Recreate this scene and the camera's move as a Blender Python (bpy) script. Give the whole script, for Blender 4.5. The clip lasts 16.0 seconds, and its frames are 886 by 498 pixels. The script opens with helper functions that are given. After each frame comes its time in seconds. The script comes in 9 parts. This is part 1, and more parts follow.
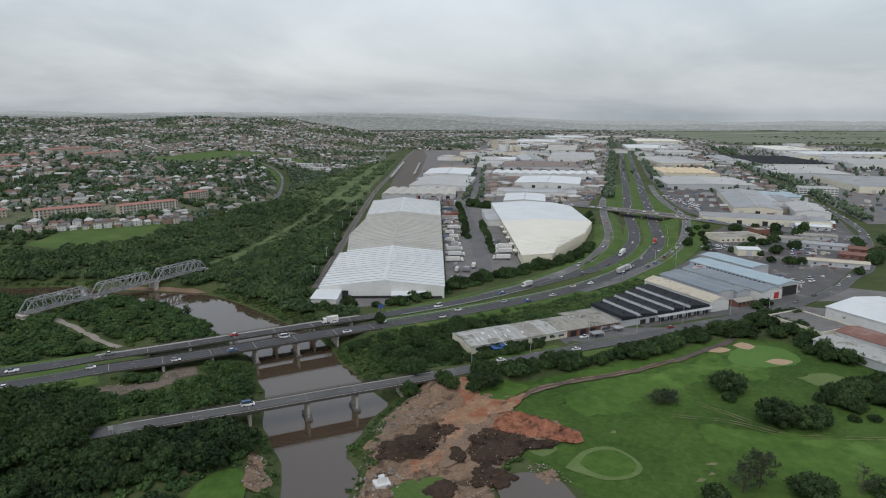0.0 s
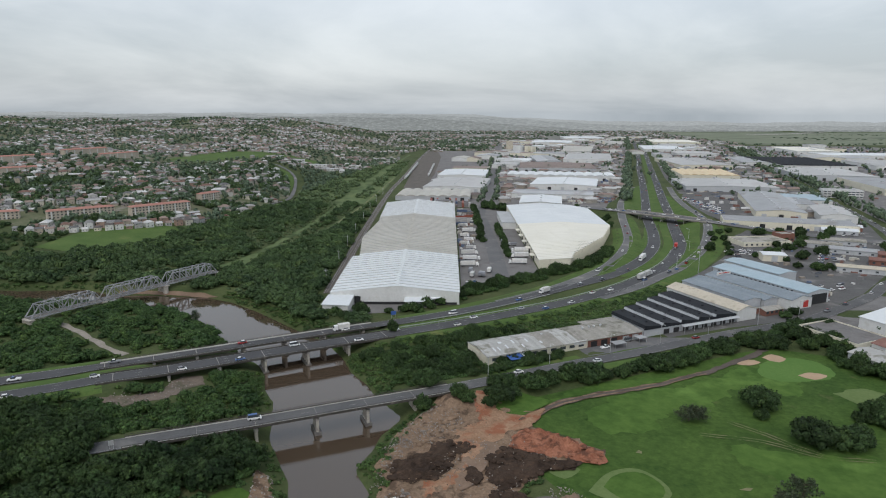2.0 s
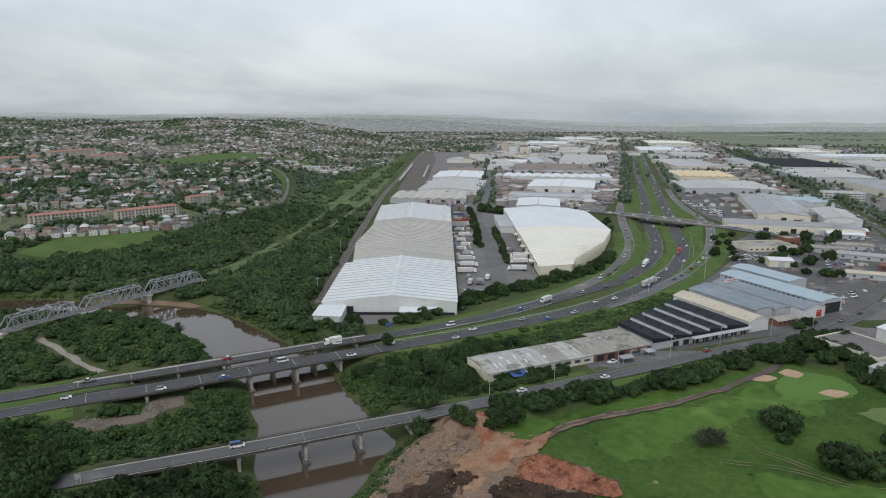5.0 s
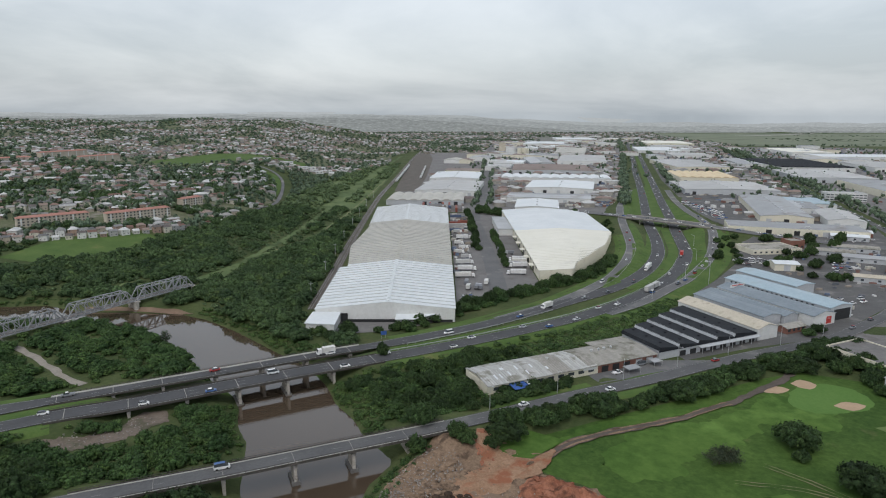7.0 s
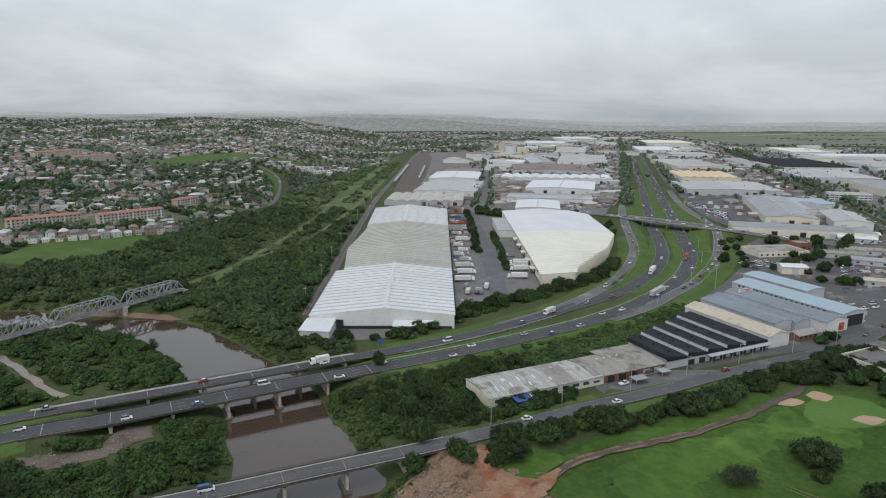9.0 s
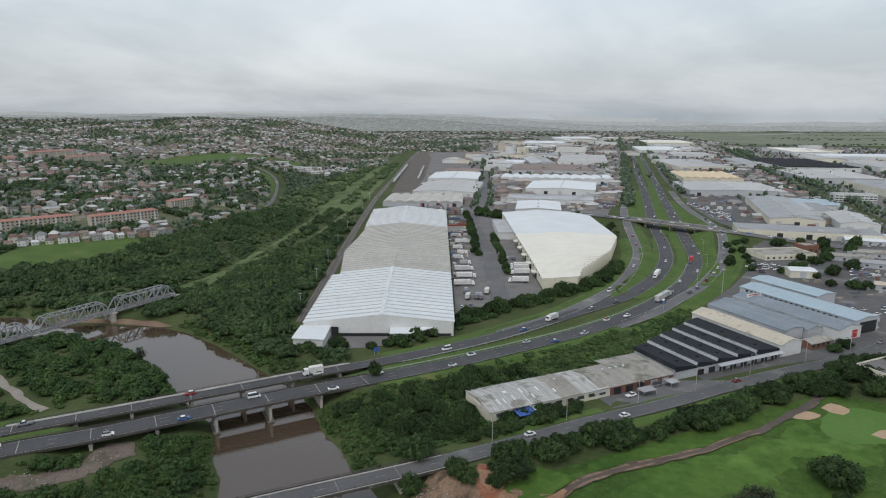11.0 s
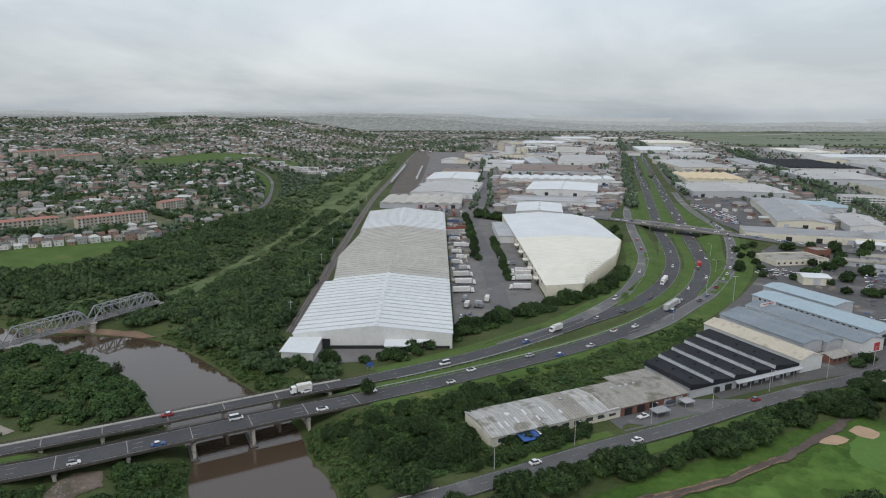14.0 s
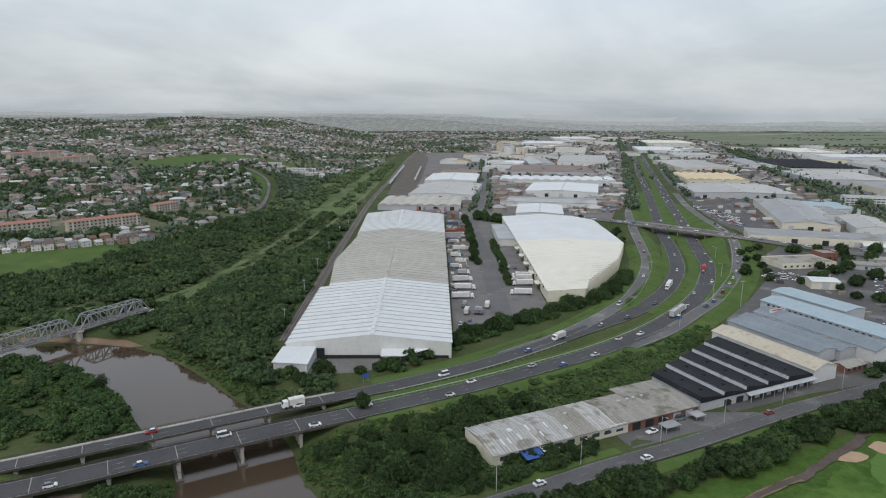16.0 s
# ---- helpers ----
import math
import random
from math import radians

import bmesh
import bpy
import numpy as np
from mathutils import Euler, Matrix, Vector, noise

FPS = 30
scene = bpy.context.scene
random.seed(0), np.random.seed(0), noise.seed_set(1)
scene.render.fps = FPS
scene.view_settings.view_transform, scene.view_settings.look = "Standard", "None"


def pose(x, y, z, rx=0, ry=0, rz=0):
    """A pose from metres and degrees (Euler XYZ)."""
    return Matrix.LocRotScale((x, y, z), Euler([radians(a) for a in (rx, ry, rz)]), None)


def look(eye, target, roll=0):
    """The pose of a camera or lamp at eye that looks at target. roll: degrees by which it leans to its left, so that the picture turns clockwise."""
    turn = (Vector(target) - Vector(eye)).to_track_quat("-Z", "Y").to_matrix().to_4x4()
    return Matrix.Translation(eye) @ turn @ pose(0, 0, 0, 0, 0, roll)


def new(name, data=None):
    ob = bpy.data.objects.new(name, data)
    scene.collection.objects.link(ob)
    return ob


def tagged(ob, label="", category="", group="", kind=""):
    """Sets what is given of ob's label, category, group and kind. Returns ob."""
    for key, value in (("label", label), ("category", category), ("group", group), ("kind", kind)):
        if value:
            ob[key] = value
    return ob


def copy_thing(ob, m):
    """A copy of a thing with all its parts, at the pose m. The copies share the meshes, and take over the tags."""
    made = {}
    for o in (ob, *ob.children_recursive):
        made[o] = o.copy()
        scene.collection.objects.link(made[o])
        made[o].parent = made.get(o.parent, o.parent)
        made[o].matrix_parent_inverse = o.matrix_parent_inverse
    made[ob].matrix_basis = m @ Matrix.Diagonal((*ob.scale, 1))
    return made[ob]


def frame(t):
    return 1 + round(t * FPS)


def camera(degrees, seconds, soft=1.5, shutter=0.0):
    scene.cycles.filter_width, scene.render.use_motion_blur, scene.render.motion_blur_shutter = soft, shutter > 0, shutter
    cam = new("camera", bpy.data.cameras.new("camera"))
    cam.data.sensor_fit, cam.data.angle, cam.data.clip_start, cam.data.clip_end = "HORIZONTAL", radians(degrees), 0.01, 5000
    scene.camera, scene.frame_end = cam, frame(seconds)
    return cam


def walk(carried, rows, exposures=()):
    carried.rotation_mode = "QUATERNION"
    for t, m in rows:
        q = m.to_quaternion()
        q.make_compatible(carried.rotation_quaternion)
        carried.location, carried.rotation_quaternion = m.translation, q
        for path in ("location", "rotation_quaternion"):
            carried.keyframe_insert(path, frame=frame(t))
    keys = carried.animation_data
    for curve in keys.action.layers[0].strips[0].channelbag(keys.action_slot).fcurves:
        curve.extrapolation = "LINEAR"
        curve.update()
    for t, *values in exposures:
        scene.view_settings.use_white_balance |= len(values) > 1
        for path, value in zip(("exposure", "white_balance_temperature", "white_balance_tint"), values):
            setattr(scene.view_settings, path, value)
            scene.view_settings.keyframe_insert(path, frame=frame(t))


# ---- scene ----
cam = camera(70.3, 16.0, soft=1.1)
PATH = [
    (0, (1.846, 1.886, 110.367), (1.865, 3.842, 109.948), 0.1),
    (0.5, (1.836, 4.768, 110.363), (1.831, 6.724, 109.944), 0.1),
    (1, (1.635, 7.76, 110.376), (1.519, 9.713, 109.957), 0.0),
    (1.5, (1.402, 10.735, 110.397), (1.241, 12.684, 109.979), 0.0),
    (2, (1.03, 13.685, 110.433), (1.006, 15.64, 110.016), 0.1),
    (2.5, (0.591, 16.621, 110.448), (0.581, 18.577, 110.031), 0.0),
    (3, (0.183, 19.538, 110.449), (0.173, 21.494, 110.033), 0.1),
    (3.5, (-0.112, 22.435, 110.476), (-0.122, 24.391, 110.061), 0.1),
    (4, (-0.313, 25.39, 110.504), (-0.323, 27.347, 110.089), 0.1),
    (6.5, (-0.85, 40.774, 110.552), (-0.848, 42.731, 110.138), 0.1),
    (7, (-0.891, 43.885, 110.551), (-0.888, 45.841, 110.137), 0.1),
    (7.5, (-0.883, 46.959, 110.537), (-0.879, 48.916, 110.122), 0.1),
    (8, (-0.826, 50.026, 110.519), (-0.821, 51.983, 110.105), 0.1),
    (8.5, (-0.742, 53.094, 110.515), (-0.738, 55.051, 110.1), 0.1),
    (9, (-0.644, 56.101, 110.495), (-0.639, 58.057, 110.079), 0.1),
    (11.5, (-0.323, 71.029, 110.383), (-0.315, 72.985, 109.966), 0.1),
    (12, (-0.254, 74.153, 110.359), (-0.245, 76.109, 109.941), 0.1),
    (12.5, (-0.201, 77.381, 110.331), (-0.192, 79.337, 109.913), 0.1),
    (13, (-0.102, 80.532, 110.313), (-0.092, 82.488, 109.895), 0.1),
    (13.5, (-0.004, 83.588, 110.286), (0.006, 85.544, 109.868), 0.1),
    (14, (0.037, 86.645, 110.256), (0.048, 88.601, 109.838), 0.2),
    (14.5, (0.104, 89.634, 110.255), (0.116, 91.59, 109.837), 0.1),
    (15, (0.202, 92.509, 110.282), (0.215, 94.465, 109.864), 0.1),
    (15.5, (0.255, 95.295, 110.331), (0.269, 97.251, 109.913), 0.1),
    (16, (0.274, 98.05, 110.363), (0.288, 100.006, 109.946), 0.1),
]
walk(cam, [(t, look(eye, target, roll)) for t, eye, target, roll in PATH],
     [(0.0, -0.12), (1.2, -0.04), (3.0, -0.01), (16.0, -0.05)])

# world: low overcast, soft sun behind the cloud
world = bpy.data.worlds.new("overcast")
scene.world = world
world.use_nodes = True


def overcast(wn, wl):
    wn.clear()
    out = wn.new("ShaderNodeOutputWorld")
    sky = wn.new("ShaderNodeTexSky")
    sky.sky_type = "NISHITA"
    sky.sun_disc = False
    sky.sun_elevation = radians(52)
    sky.sun_rotation = radians(200)
    sky.dust_density = 4.0
    clear = wn.new("ShaderNodeBackground")
    clear.inputs[1].default_value = 0.05
    wl.new(sky.outputs[0], clear.inputs[0])
    tc = wn.new("ShaderNodeTexCoord")
    sep = wn.new("ShaderNodeSeparateXYZ")
    wl.new(tc.outputs["Generated"], sep.inputs[0])
    # cloud deck: directions meet a flat layer overhead
    up = wn.new("ShaderNodeMath")
    up.operation = "MAXIMUM"
    up.inputs[1].default_value = 0.0
    wl.new(sep.outputs[2], up.inputs[0])
    add = wn.new("ShaderNodeMath")
    add.inputs[1].default_value = 0.20
    wl.new(up.outputs[0], add.inputs[0])
    comb = wn.new("ShaderNodeCombineXYZ")
    for i in (0, 1):
        div = wn.new("ShaderNodeMath")
        div.operation = "DIVIDE"
        wl.new(sep.outputs[i], div.inputs[0])
        wl.new(add.outputs[0], div.inputs[1])
        wl.new(div.outputs[0], comb.inputs[i])
    n1 = wn.new("ShaderNodeTexNoise")
    n1.inputs["Scale"].default_value = 0.55
    n1.inputs["Detail"].default_value = 7
    n1.inputs["Roughness"].default_value = 0.55
    n1.inputs["Distortion"].default_value = 0.4
    wl.new(comb.outputs[0], n1.inputs["Vector"])
    cloud = wn.new("ShaderNodeValToRGB")
    cloud.color_ramp.elements[0].position = 0.36
    cloud.color_ramp.elements[0].color = (0.645, 0.685, 0.72, 1)
    cloud.color_ramp.elements[1].position = 0.61
    cloud.color_ramp.elements[1].color = (0.965, 0.985, 1.0, 1)
    wl.new(n1.outputs["Fac"], cloud.inputs[0])
    # the deck is dimmer and bluer in the murk low down
    grad = wn.new("ShaderNodeValToRGB")
    g = grad.color_ramp
    g.elements[0].position = 0.0
    g.elements[0].color = (0.60, 0.645, 0.685, 1)
    g.elements[1].position = 1.0
    g.elements[1].color = (0.66, 0.70, 0.75, 1)
    for p, c in ((0.012, (0.72, 0.752, 0.778, 1)), (0.04, (0.80, 0.822, 0.838, 1)), (0.12, (0.86, 0.87, 0.87, 1)), (0.28, (0.92, 0.94, 0.955, 1)), (0.5, (0.74, 0.78, 0.82, 1))):
        g.elements.new(p).color = c
    wl.new(sep.outputs[2], grad.inputs[0])
    mul = wn.new("ShaderNodeMix")
    mul.data_type = "RGBA"
    mul.blend_type = "MULTIPLY"
    mul.inputs[0].default_value = 1.0
    wl.new(cloud.outputs[0], mul.inputs[6])
    wl.new(grad.outputs[0], mul.inputs[7])
    deck = wn.new("ShaderNodeBackground")
    deck.inputs[1].default_value = SKY
    wl.new(mul.outputs[2], deck.inputs[0])
    both = wn.new("ShaderNodeAddShader")
    wl.new(clear.outputs[0], both.inputs[0])
    wl.new(deck.outputs[0], both.inputs[1])
    wl.new(both.outputs[0], out.inputs[0])


SKY = 0.82
overcast(world.node_tree.nodes, world.node_tree.links)

sun_lamp = bpy.data.lights.new("sun", "SUN")
sun_lamp.energy = 0.75
sun_lamp.angle = radians(25)
sun_lamp.color = (1.0, 0.99, 0.975)
sun = new("sun", sun_lamp)
sun.matrix_world = look((0, 0, 400), (120, 180, 0))
scene.view_settings.exposure = 0.0


# ---- materials ----
def material(name, a, b, s1=0.15, s2=2.0, rough=0.85, metal=0.0, bump=0.3, depth=0.05, vary=0.0, stain=None, stain_at=0.62, stain_s=0.08,
             island=0.0, stripe=None, spec=0.4):
    """Two-scale mottled surface from colour a to b; stain: a third colour in blotches; stripe: (axis, per metre, colour, width)."""
    m = bpy.data.materials.new(name)
    m.use_nodes = True
    nt, ln = m.node_tree.nodes, m.node_tree.links
    bs = nt["Principled BSDF"]
    bs.inputs["Roughness"].default_value = rough
    bs.inputs["Metallic"].default_value = metal
    bs.inputs["Specular IOR Level"].default_value = spec
    tc = nt.new("ShaderNodeTexCoord")

    def noise_tex(s, detail=5.0, r=0.6):
        n = nt.new("ShaderNodeTexNoise")
        n.inputs["Scale"].default_value = s
        n.inputs["Detail"].default_value = detail
        n.inputs["Roughness"].default_value = r
        ln.new(tc.outputs["Object"], n.inputs["Vector"])
        return n

    def mix(fac, c1, c2, blend="MIX"):
        x = nt.new("ShaderNodeMix")
        x.data_type = "RGBA"
        x.blend_type = blend
        for src, i in ((fac, 0), (c1, 6), (c2, 7)):
            if isinstance(src, (int, float)):
                x.inputs[i].default_value = src
            elif isinstance(src, tuple):
                x.inputs[i].default_value = (*src[:3], 1)
            else:
                ln.new(src, x.inputs[i])
        return x.outputs[2]

    big, small = noise_tex(s1), noise_tex(s2, 4.0, 0.65)
    avg = nt.new("ShaderNodeMath")
    avg.operation = "MULTIPLY_ADD"
    avg.inputs[1].default_value = 0.45
    ln.new(small.outputs["Fac"], avg.inputs[0])
    half = nt.new("ShaderNodeMath")
    half.operation = "MULTIPLY"
    half.inputs[1].default_value = 0.55
    ln.new(big.outputs["Fac"], half.inputs[0])
    ln.new(half.outputs[0], avg.inputs[2])
    mr = nt.new("ShaderNodeMapRange")
    mr.inputs["From Min"].default_value, mr.inputs["From Max"].default_value = 0.36, 0.64
    ln.new(avg.outputs[0], mr.inputs["Value"])
    col = mix(mr.outputs[0], a, b)
    if stain:
        st = noise_tex(stain_s, 6.0, 0.62)
        sr = nt.new("ShaderNodeMapRange")
        sr.inputs["From Min"].default_value, sr.inputs["From Max"].default_value = stain_at - 0.06, stain_at + 0.06
        ln.new(st.outputs["Fac"], sr.inputs["Value"])
        col = mix(sr.outputs[0], col, stain)
    if stripe:
        axis, per, scol, width = stripe
        sp = nt.new("ShaderNodeSeparateXYZ")
        ln.new(tc.outputs["Object"], sp.inputs[0])
        mu = nt.new("ShaderNodeMath")
        mu.operation = "MULTIPLY"
        mu.inputs[1].default_value = per
        ln.new(sp.outputs["XYZ".index(axis)], mu.inputs[0])
        fr = nt.new("ShaderNodeMath")
        fr.operation = "FRACT"
        ln.new(mu.outputs[0], fr.inputs[0])
        lt = nt.new("ShaderNodeMath")
        lt.operation = "LESS_THAN"
        lt.inputs[1].default_value = width
        ln.new(fr.outputs[0], lt.inputs[0])
        col = mix(lt.outputs[0], col, scol)
    if vary or island:
        hs = nt.new("ShaderNodeHueSaturation")
        rv = nt.new("ShaderNodeMapRange")
        k = vary or island
        rv.inputs["To Min"].default_value, rv.inputs["To Max"].default_value = 1 - k, 1 + k
        if vary:
            ln.new(nt.new("ShaderNodeObjectInfo").outputs["Random"], rv.inputs["Value"])
        else:
            ln.new(nt.new("ShaderNodeNewGeometry").outputs["Random Per Island"], rv.inputs["Value"])
        ln.new(rv.outputs[0], hs.inputs["Value"])
        ln.new(col, hs.inputs["Color"])
        col = hs.outputs[0]
    ln.new(col, bs.inputs["Base Color"])
    if bump:
        bp = nt.new("ShaderNodeBump")
        bp.inputs["Strength"].default_value = bump
        bp.inputs["Distance"].default_value = depth
        ln.new(small.outputs["Fac"], bp.inputs["Height"])
        ln.new(bp.outputs[0], bs.inputs["Normal"])
    return m


def palette(name, colours, rough=0.8, s=0.6, island=False):
    """Paint whose colour is picked per object (or per loose piece) from a few, with light weathering."""
    m = material(name, (0.5, 0.5, 0.5), (0.5, 0.5, 0.5), rough=rough, bump=0.0)
    nt, ln = m.node_tree.nodes, m.node_tree.links
    bs = nt["Principled BSDF"]
    ramp = nt.new("ShaderNodeValToRGB")
    ramp.color_ramp.interpolation = "CONSTANT"
    e = ramp.color_ramp.elements
    while len(e) < len(colours):
        e.new(1.0)
    for i, c in enumerate(colours):
        e[i].position, e[i].color = i / len(colours), (*c, 1)
    if island:
        ln.new(nt.new("ShaderNodeNewGeometry").outputs["Random Per Island"], ramp.inputs[0])
    else:
        ln.new(nt.new("ShaderNodeObjectInfo").outputs["Random"], ramp.inputs[0])
    n = nt.new("ShaderNodeTexNoise")
    n.inputs["Scale"].default_value = s
    n.inputs["Detail"].default_value = 5
    tc = nt.new("ShaderNodeTexCoord")
    ln.new(tc.outputs["Object"], n.inputs["Vector"])
    mr = nt.new("ShaderNodeMapRange")
    mr.inputs["From Min"].default_value, mr.inputs["From Max"].default_value = 0.3, 0.7
    mr.inputs["To Min"].default_value, mr.inputs["To Max"].default_value = 0.78, 1.08
    ln.new(n.outputs["Fac"], mr.inputs["Value"])
    hs = nt.new("ShaderNodeHueSaturation")
    ln.new(mr.outputs[0], hs.inputs["Value"])
    ln.new(ramp.outputs[0], hs.inputs["Color"])
    ln.new(hs.outputs[0], bs.inputs["Base Color"])
    return m


GROUND = material("rough_grass", (0.042, 0.062, 0.023), (0.086, 0.106, 0.042), 0.03, 0.5, 0.95, bump=0.8, depth=0.4,
                  stain=(0.10, 0.10, 0.05), stain_at=0.66, stain_s=0.02, spec=0.15)
GRASS = material("verge_grass", (0.056, 0.102, 0.026), (0.098, 0.148, 0.043), 0.06, 0.9, 0.95, bump=0.5, depth=0.1, stain=(0.15, 0.16, 0.06),
                 stain_at=0.68, stain_s=0.05, spec=0.15)
FAIRWAY = material("fairway_grass", (0.040, 0.088, 0.016), (0.092, 0.160, 0.034), 0.03, 0.25, 0.95, bump=0.3, depth=0.1, spec=0.15,
                   stain=(0.125, 0.215, 0.05), stain_at=0.62, stain_s=0.028)
ROUGHGOLF = material("golf_rough", (0.026, 0.060, 0.012), (0.078, 0.134, 0.029), 0.026, 0.5, 0.95, bump=0.4, depth=0.15, spec=0.15,
                     stain=(0.11, 0.12, 0.045), stain_at=0.69, stain_s=0.05)
GREEN = material("putting_green", (0.082, 0.162, 0.038), (0.108, 0.192, 0.05), 0.05, 0.8, 0.95, bump=0.1, spec=0.15)
GREEN_PALE = material("worn_green_turf", (0.105, 0.155, 0.052), (0.140, 0.188, 0.072), 0.1, 0.8, 0.95, bump=0.1, spec=0.15)
SAND = material("bunker_sand", (0.36, 0.255, 0.165), (0.45, 0.325, 0.22), 0.2, 2.0, 0.95, bump=0.2)
EARTH = material("bare_earth", (0.15, 0.105, 0.072), (0.35, 0.245, 0.17), 0.16, 1.1, 0.95, bump=1.0, depth=0.5, stain=(0.10, 0.07, 0.05),
                 stain_at=0.55, stain_s=0.16, spec=0.1)
RED_EARTH = material("red_earth", (0.22, 0.080, 0.046), (0.40, 0.190, 0.122), 0.14, 1.4, 0.95, bump=1.0, depth=0.5, stain=(0.13, 0.062, 0.042), stain_at=0.56, stain_s=0.25, spec=0.1)
BLACK_EARTH = material("dark_spoil", (0.030, 0.021, 0.016), (0.078, 0.054, 0.040), 0.1, 1.3, 0.95, bump=1.0, depth=0.4, stain=(0.10, 0.065, 0.045), stain_at=0.62, stain_s=0.3, spec=0.1)
MUD = material("river_mud", (0.15, 0.10, 0.068), (0.24, 0.165, 0.115), 0.1, 1.0, 0.8, bump=0.4)
RUBBLE = material("broken_concrete", (0.17, 0.15, 0.13), (0.31, 0.285, 0.26), 0.3, 2.0, 0.95, bump=0.5, island=0.35)
ASPHALT = material("asphalt", (0.052, 0.053, 0.057), (0.086, 0.087, 0.091), 0.05, 1.2, 0.9, bump=0.2, depth=0.02, stain=(0.14, 0.14, 0.14),
                   stain_at=0.68, stain_s=0.05)
ASPHALT_MID = material("grey_asphalt", (0.078, 0.079, 0.082), (0.122, 0.122, 0.123), 0.05, 1.1, 0.9, bump=0.2, depth=0.02, stain=(0.17, 0.168, 0.16), stain_at=0.64, stain_s=0.05)
ASPHALT_OLD = material("worn_asphalt", (0.105, 0.106, 0.11), (0.155, 0.154, 0.153), 0.05, 1.0, 0.9, bump=0.2, depth=0.02, stain=(0.25, 0.24, 0.225),
                       stain_at=0.62, stain_s=0.04)
YARD = material("concrete_yard", (0.125, 0.12, 0.117), (0.205, 0.198, 0.192), 0.05, 0.8, 0.9, bump=0.2, depth=0.03, stain=(0.13, 0.12, 0.115), stain_at=0.6,
                stain_s=0.07)
YARD_DARK = material("worn_paving", (0.075, 0.074, 0.074), (0.13, 0.127, 0.124), 0.05, 0.9, 0.9, bump=0.2, depth=0.03, stain=(0.21, 0.20, 0.19), stain_at=0.62, stain_s=0.05)
LINE = material("road_paint", (0.24, 0.24, 0.235), (0.38, 0.38, 0.365), 0.5, 3.0, 0.7, bump=0.0)
CONCRETE = material("weathered_concrete", (0.27, 0.255, 0.235), (0.38, 0.36, 0.335), 0.2, 1.5, 0.9, bump=0.3, stain=(0.15, 0.14, 0.13), stain_at=0.6,
                    stain_s=0.25)
CONCRETE_DARK = material("stained_concrete", (0.12, 0.115, 0.11), (0.2, 0.19, 0.18), 0.2, 1.5, 0.9, bump=0.3)
STEEL = material("grey_bridge_steel", (0.27, 0.275, 0.29), (0.38, 0.385, 0.40), 0.3, 2.0, 0.55, metal=0.2, bump=0.1, stain=(0.25, 0.19, 0.155),
                 stain_at=0.66, stain_s=0.5)
GALV = material("galvanised_steel", (0.45, 0.46, 0.47), (0.58, 0.59, 0.60), 0.3, 2.0, 0.5, metal=0.4, bump=0.05)
WHITE_ROOF = material("white_roof_sheet", (0.59, 0.625, 0.64), (0.69, 0.716, 0.728), 0.04, 0.5, 0.5, bump=0.08, vary=0.025,
                      stain=(0.60, 0.62, 0.61), stain_at=0.66, stain_s=0.06)
OLD_ROOF = material("weathered_roof_sheet", (0.385, 0.375, 0.335), (0.51, 0.495, 0.45), 0.04, 0.6, 0.6, bump=0.1, vary=0.05,
                    stain=(0.40, 0.385, 0.345), stain_at=0.60, stain_s=0.07)
CREAM_ROOF = material("cream_roof_sheet", (0.69, 0.67, 0.58), (0.76, 0.74, 0.66), 0.04, 0.5, 0.5, bump=0.08, vary=0.02,
                      stain=(0.62, 0.60, 0.53), stain_at=0.66, stain_s=0.06)
ASBESTOS = material("lichened_fibre_cement", (0.25, 0.24, 0.21), (0.38, 0.365, 0.335), 0.12, 0.9, 0.95, bump=0.3, stain=(0.17, 0.165, 0.13),
                    stain_at=0.56, stain_s=0.12, vary=0.08)
BLACK_ROOF = material("charcoal_roof", (0.014, 0.016, 0.020), (0.026, 0.029, 0.034), 0.1, 0.8, 0.8, bump=0.15, stain=(0.04, 0.043, 0.047), stain_at=0.66,
                      stain_s=0.15, spec=0.2)
GREY_ROOF = material("grey_roof_sheet", (0.30, 0.31, 0.32), (0.40, 0.41, 0.42), 0.05, 0.6, 0.6, bump=0.1, vary=0.25, stain=(0.26, 0.25, 0.24),
                     stain_at=0.62, stain_s=0.04)
BLUE_ROOF = material("pale_blue_roof_sheet", (0.29, 0.385, 0.44), (0.38, 0.47, 0.52), 0.1, 0.8, 0.5, bump=0.1, stain=(0.31, 0.39, 0.43), stain_at=0.62,
                     stain_s=0.1)
SLATE_ROOF = material("slate_blue_roof_sheet", (0.165, 0.20, 0.228), (0.235, 0.272, 0.302), 0.1, 0.8, 0.55, bump=0.1, stain=(0.24, 0.28, 0.31),
                      stain_at=0.64, stain_s=0.1)
CREAM_OLD = material("dirty_cream_roof", (0.43, 0.39, 0.31), (0.56, 0.51, 0.42), 0.1, 0.8, 0.8, bump=0.2, stain=(0.33, 0.29, 0.23), stain_at=0.6,
                     stain_s=0.2)
WHITE_WALL = material("white_wall_sheet", (0.58, 0.59, 0.58), (0.68, 0.69, 0.68), 0.1, 0.8, 0.6, bump=0.08, stain=(0.55, 0.54, 0.51), stain_at=0.64,
                      stain_s=0.15)
CREAM_WALL = material("cream_wall", (0.62, 0.59, 0.48), (0.70, 0.67, 0.56), 0.1, 0.8, 0.7, bump=0.08, stain=(0.52, 0.48, 0.39), stain_at=0.64, stain_s=0.12)
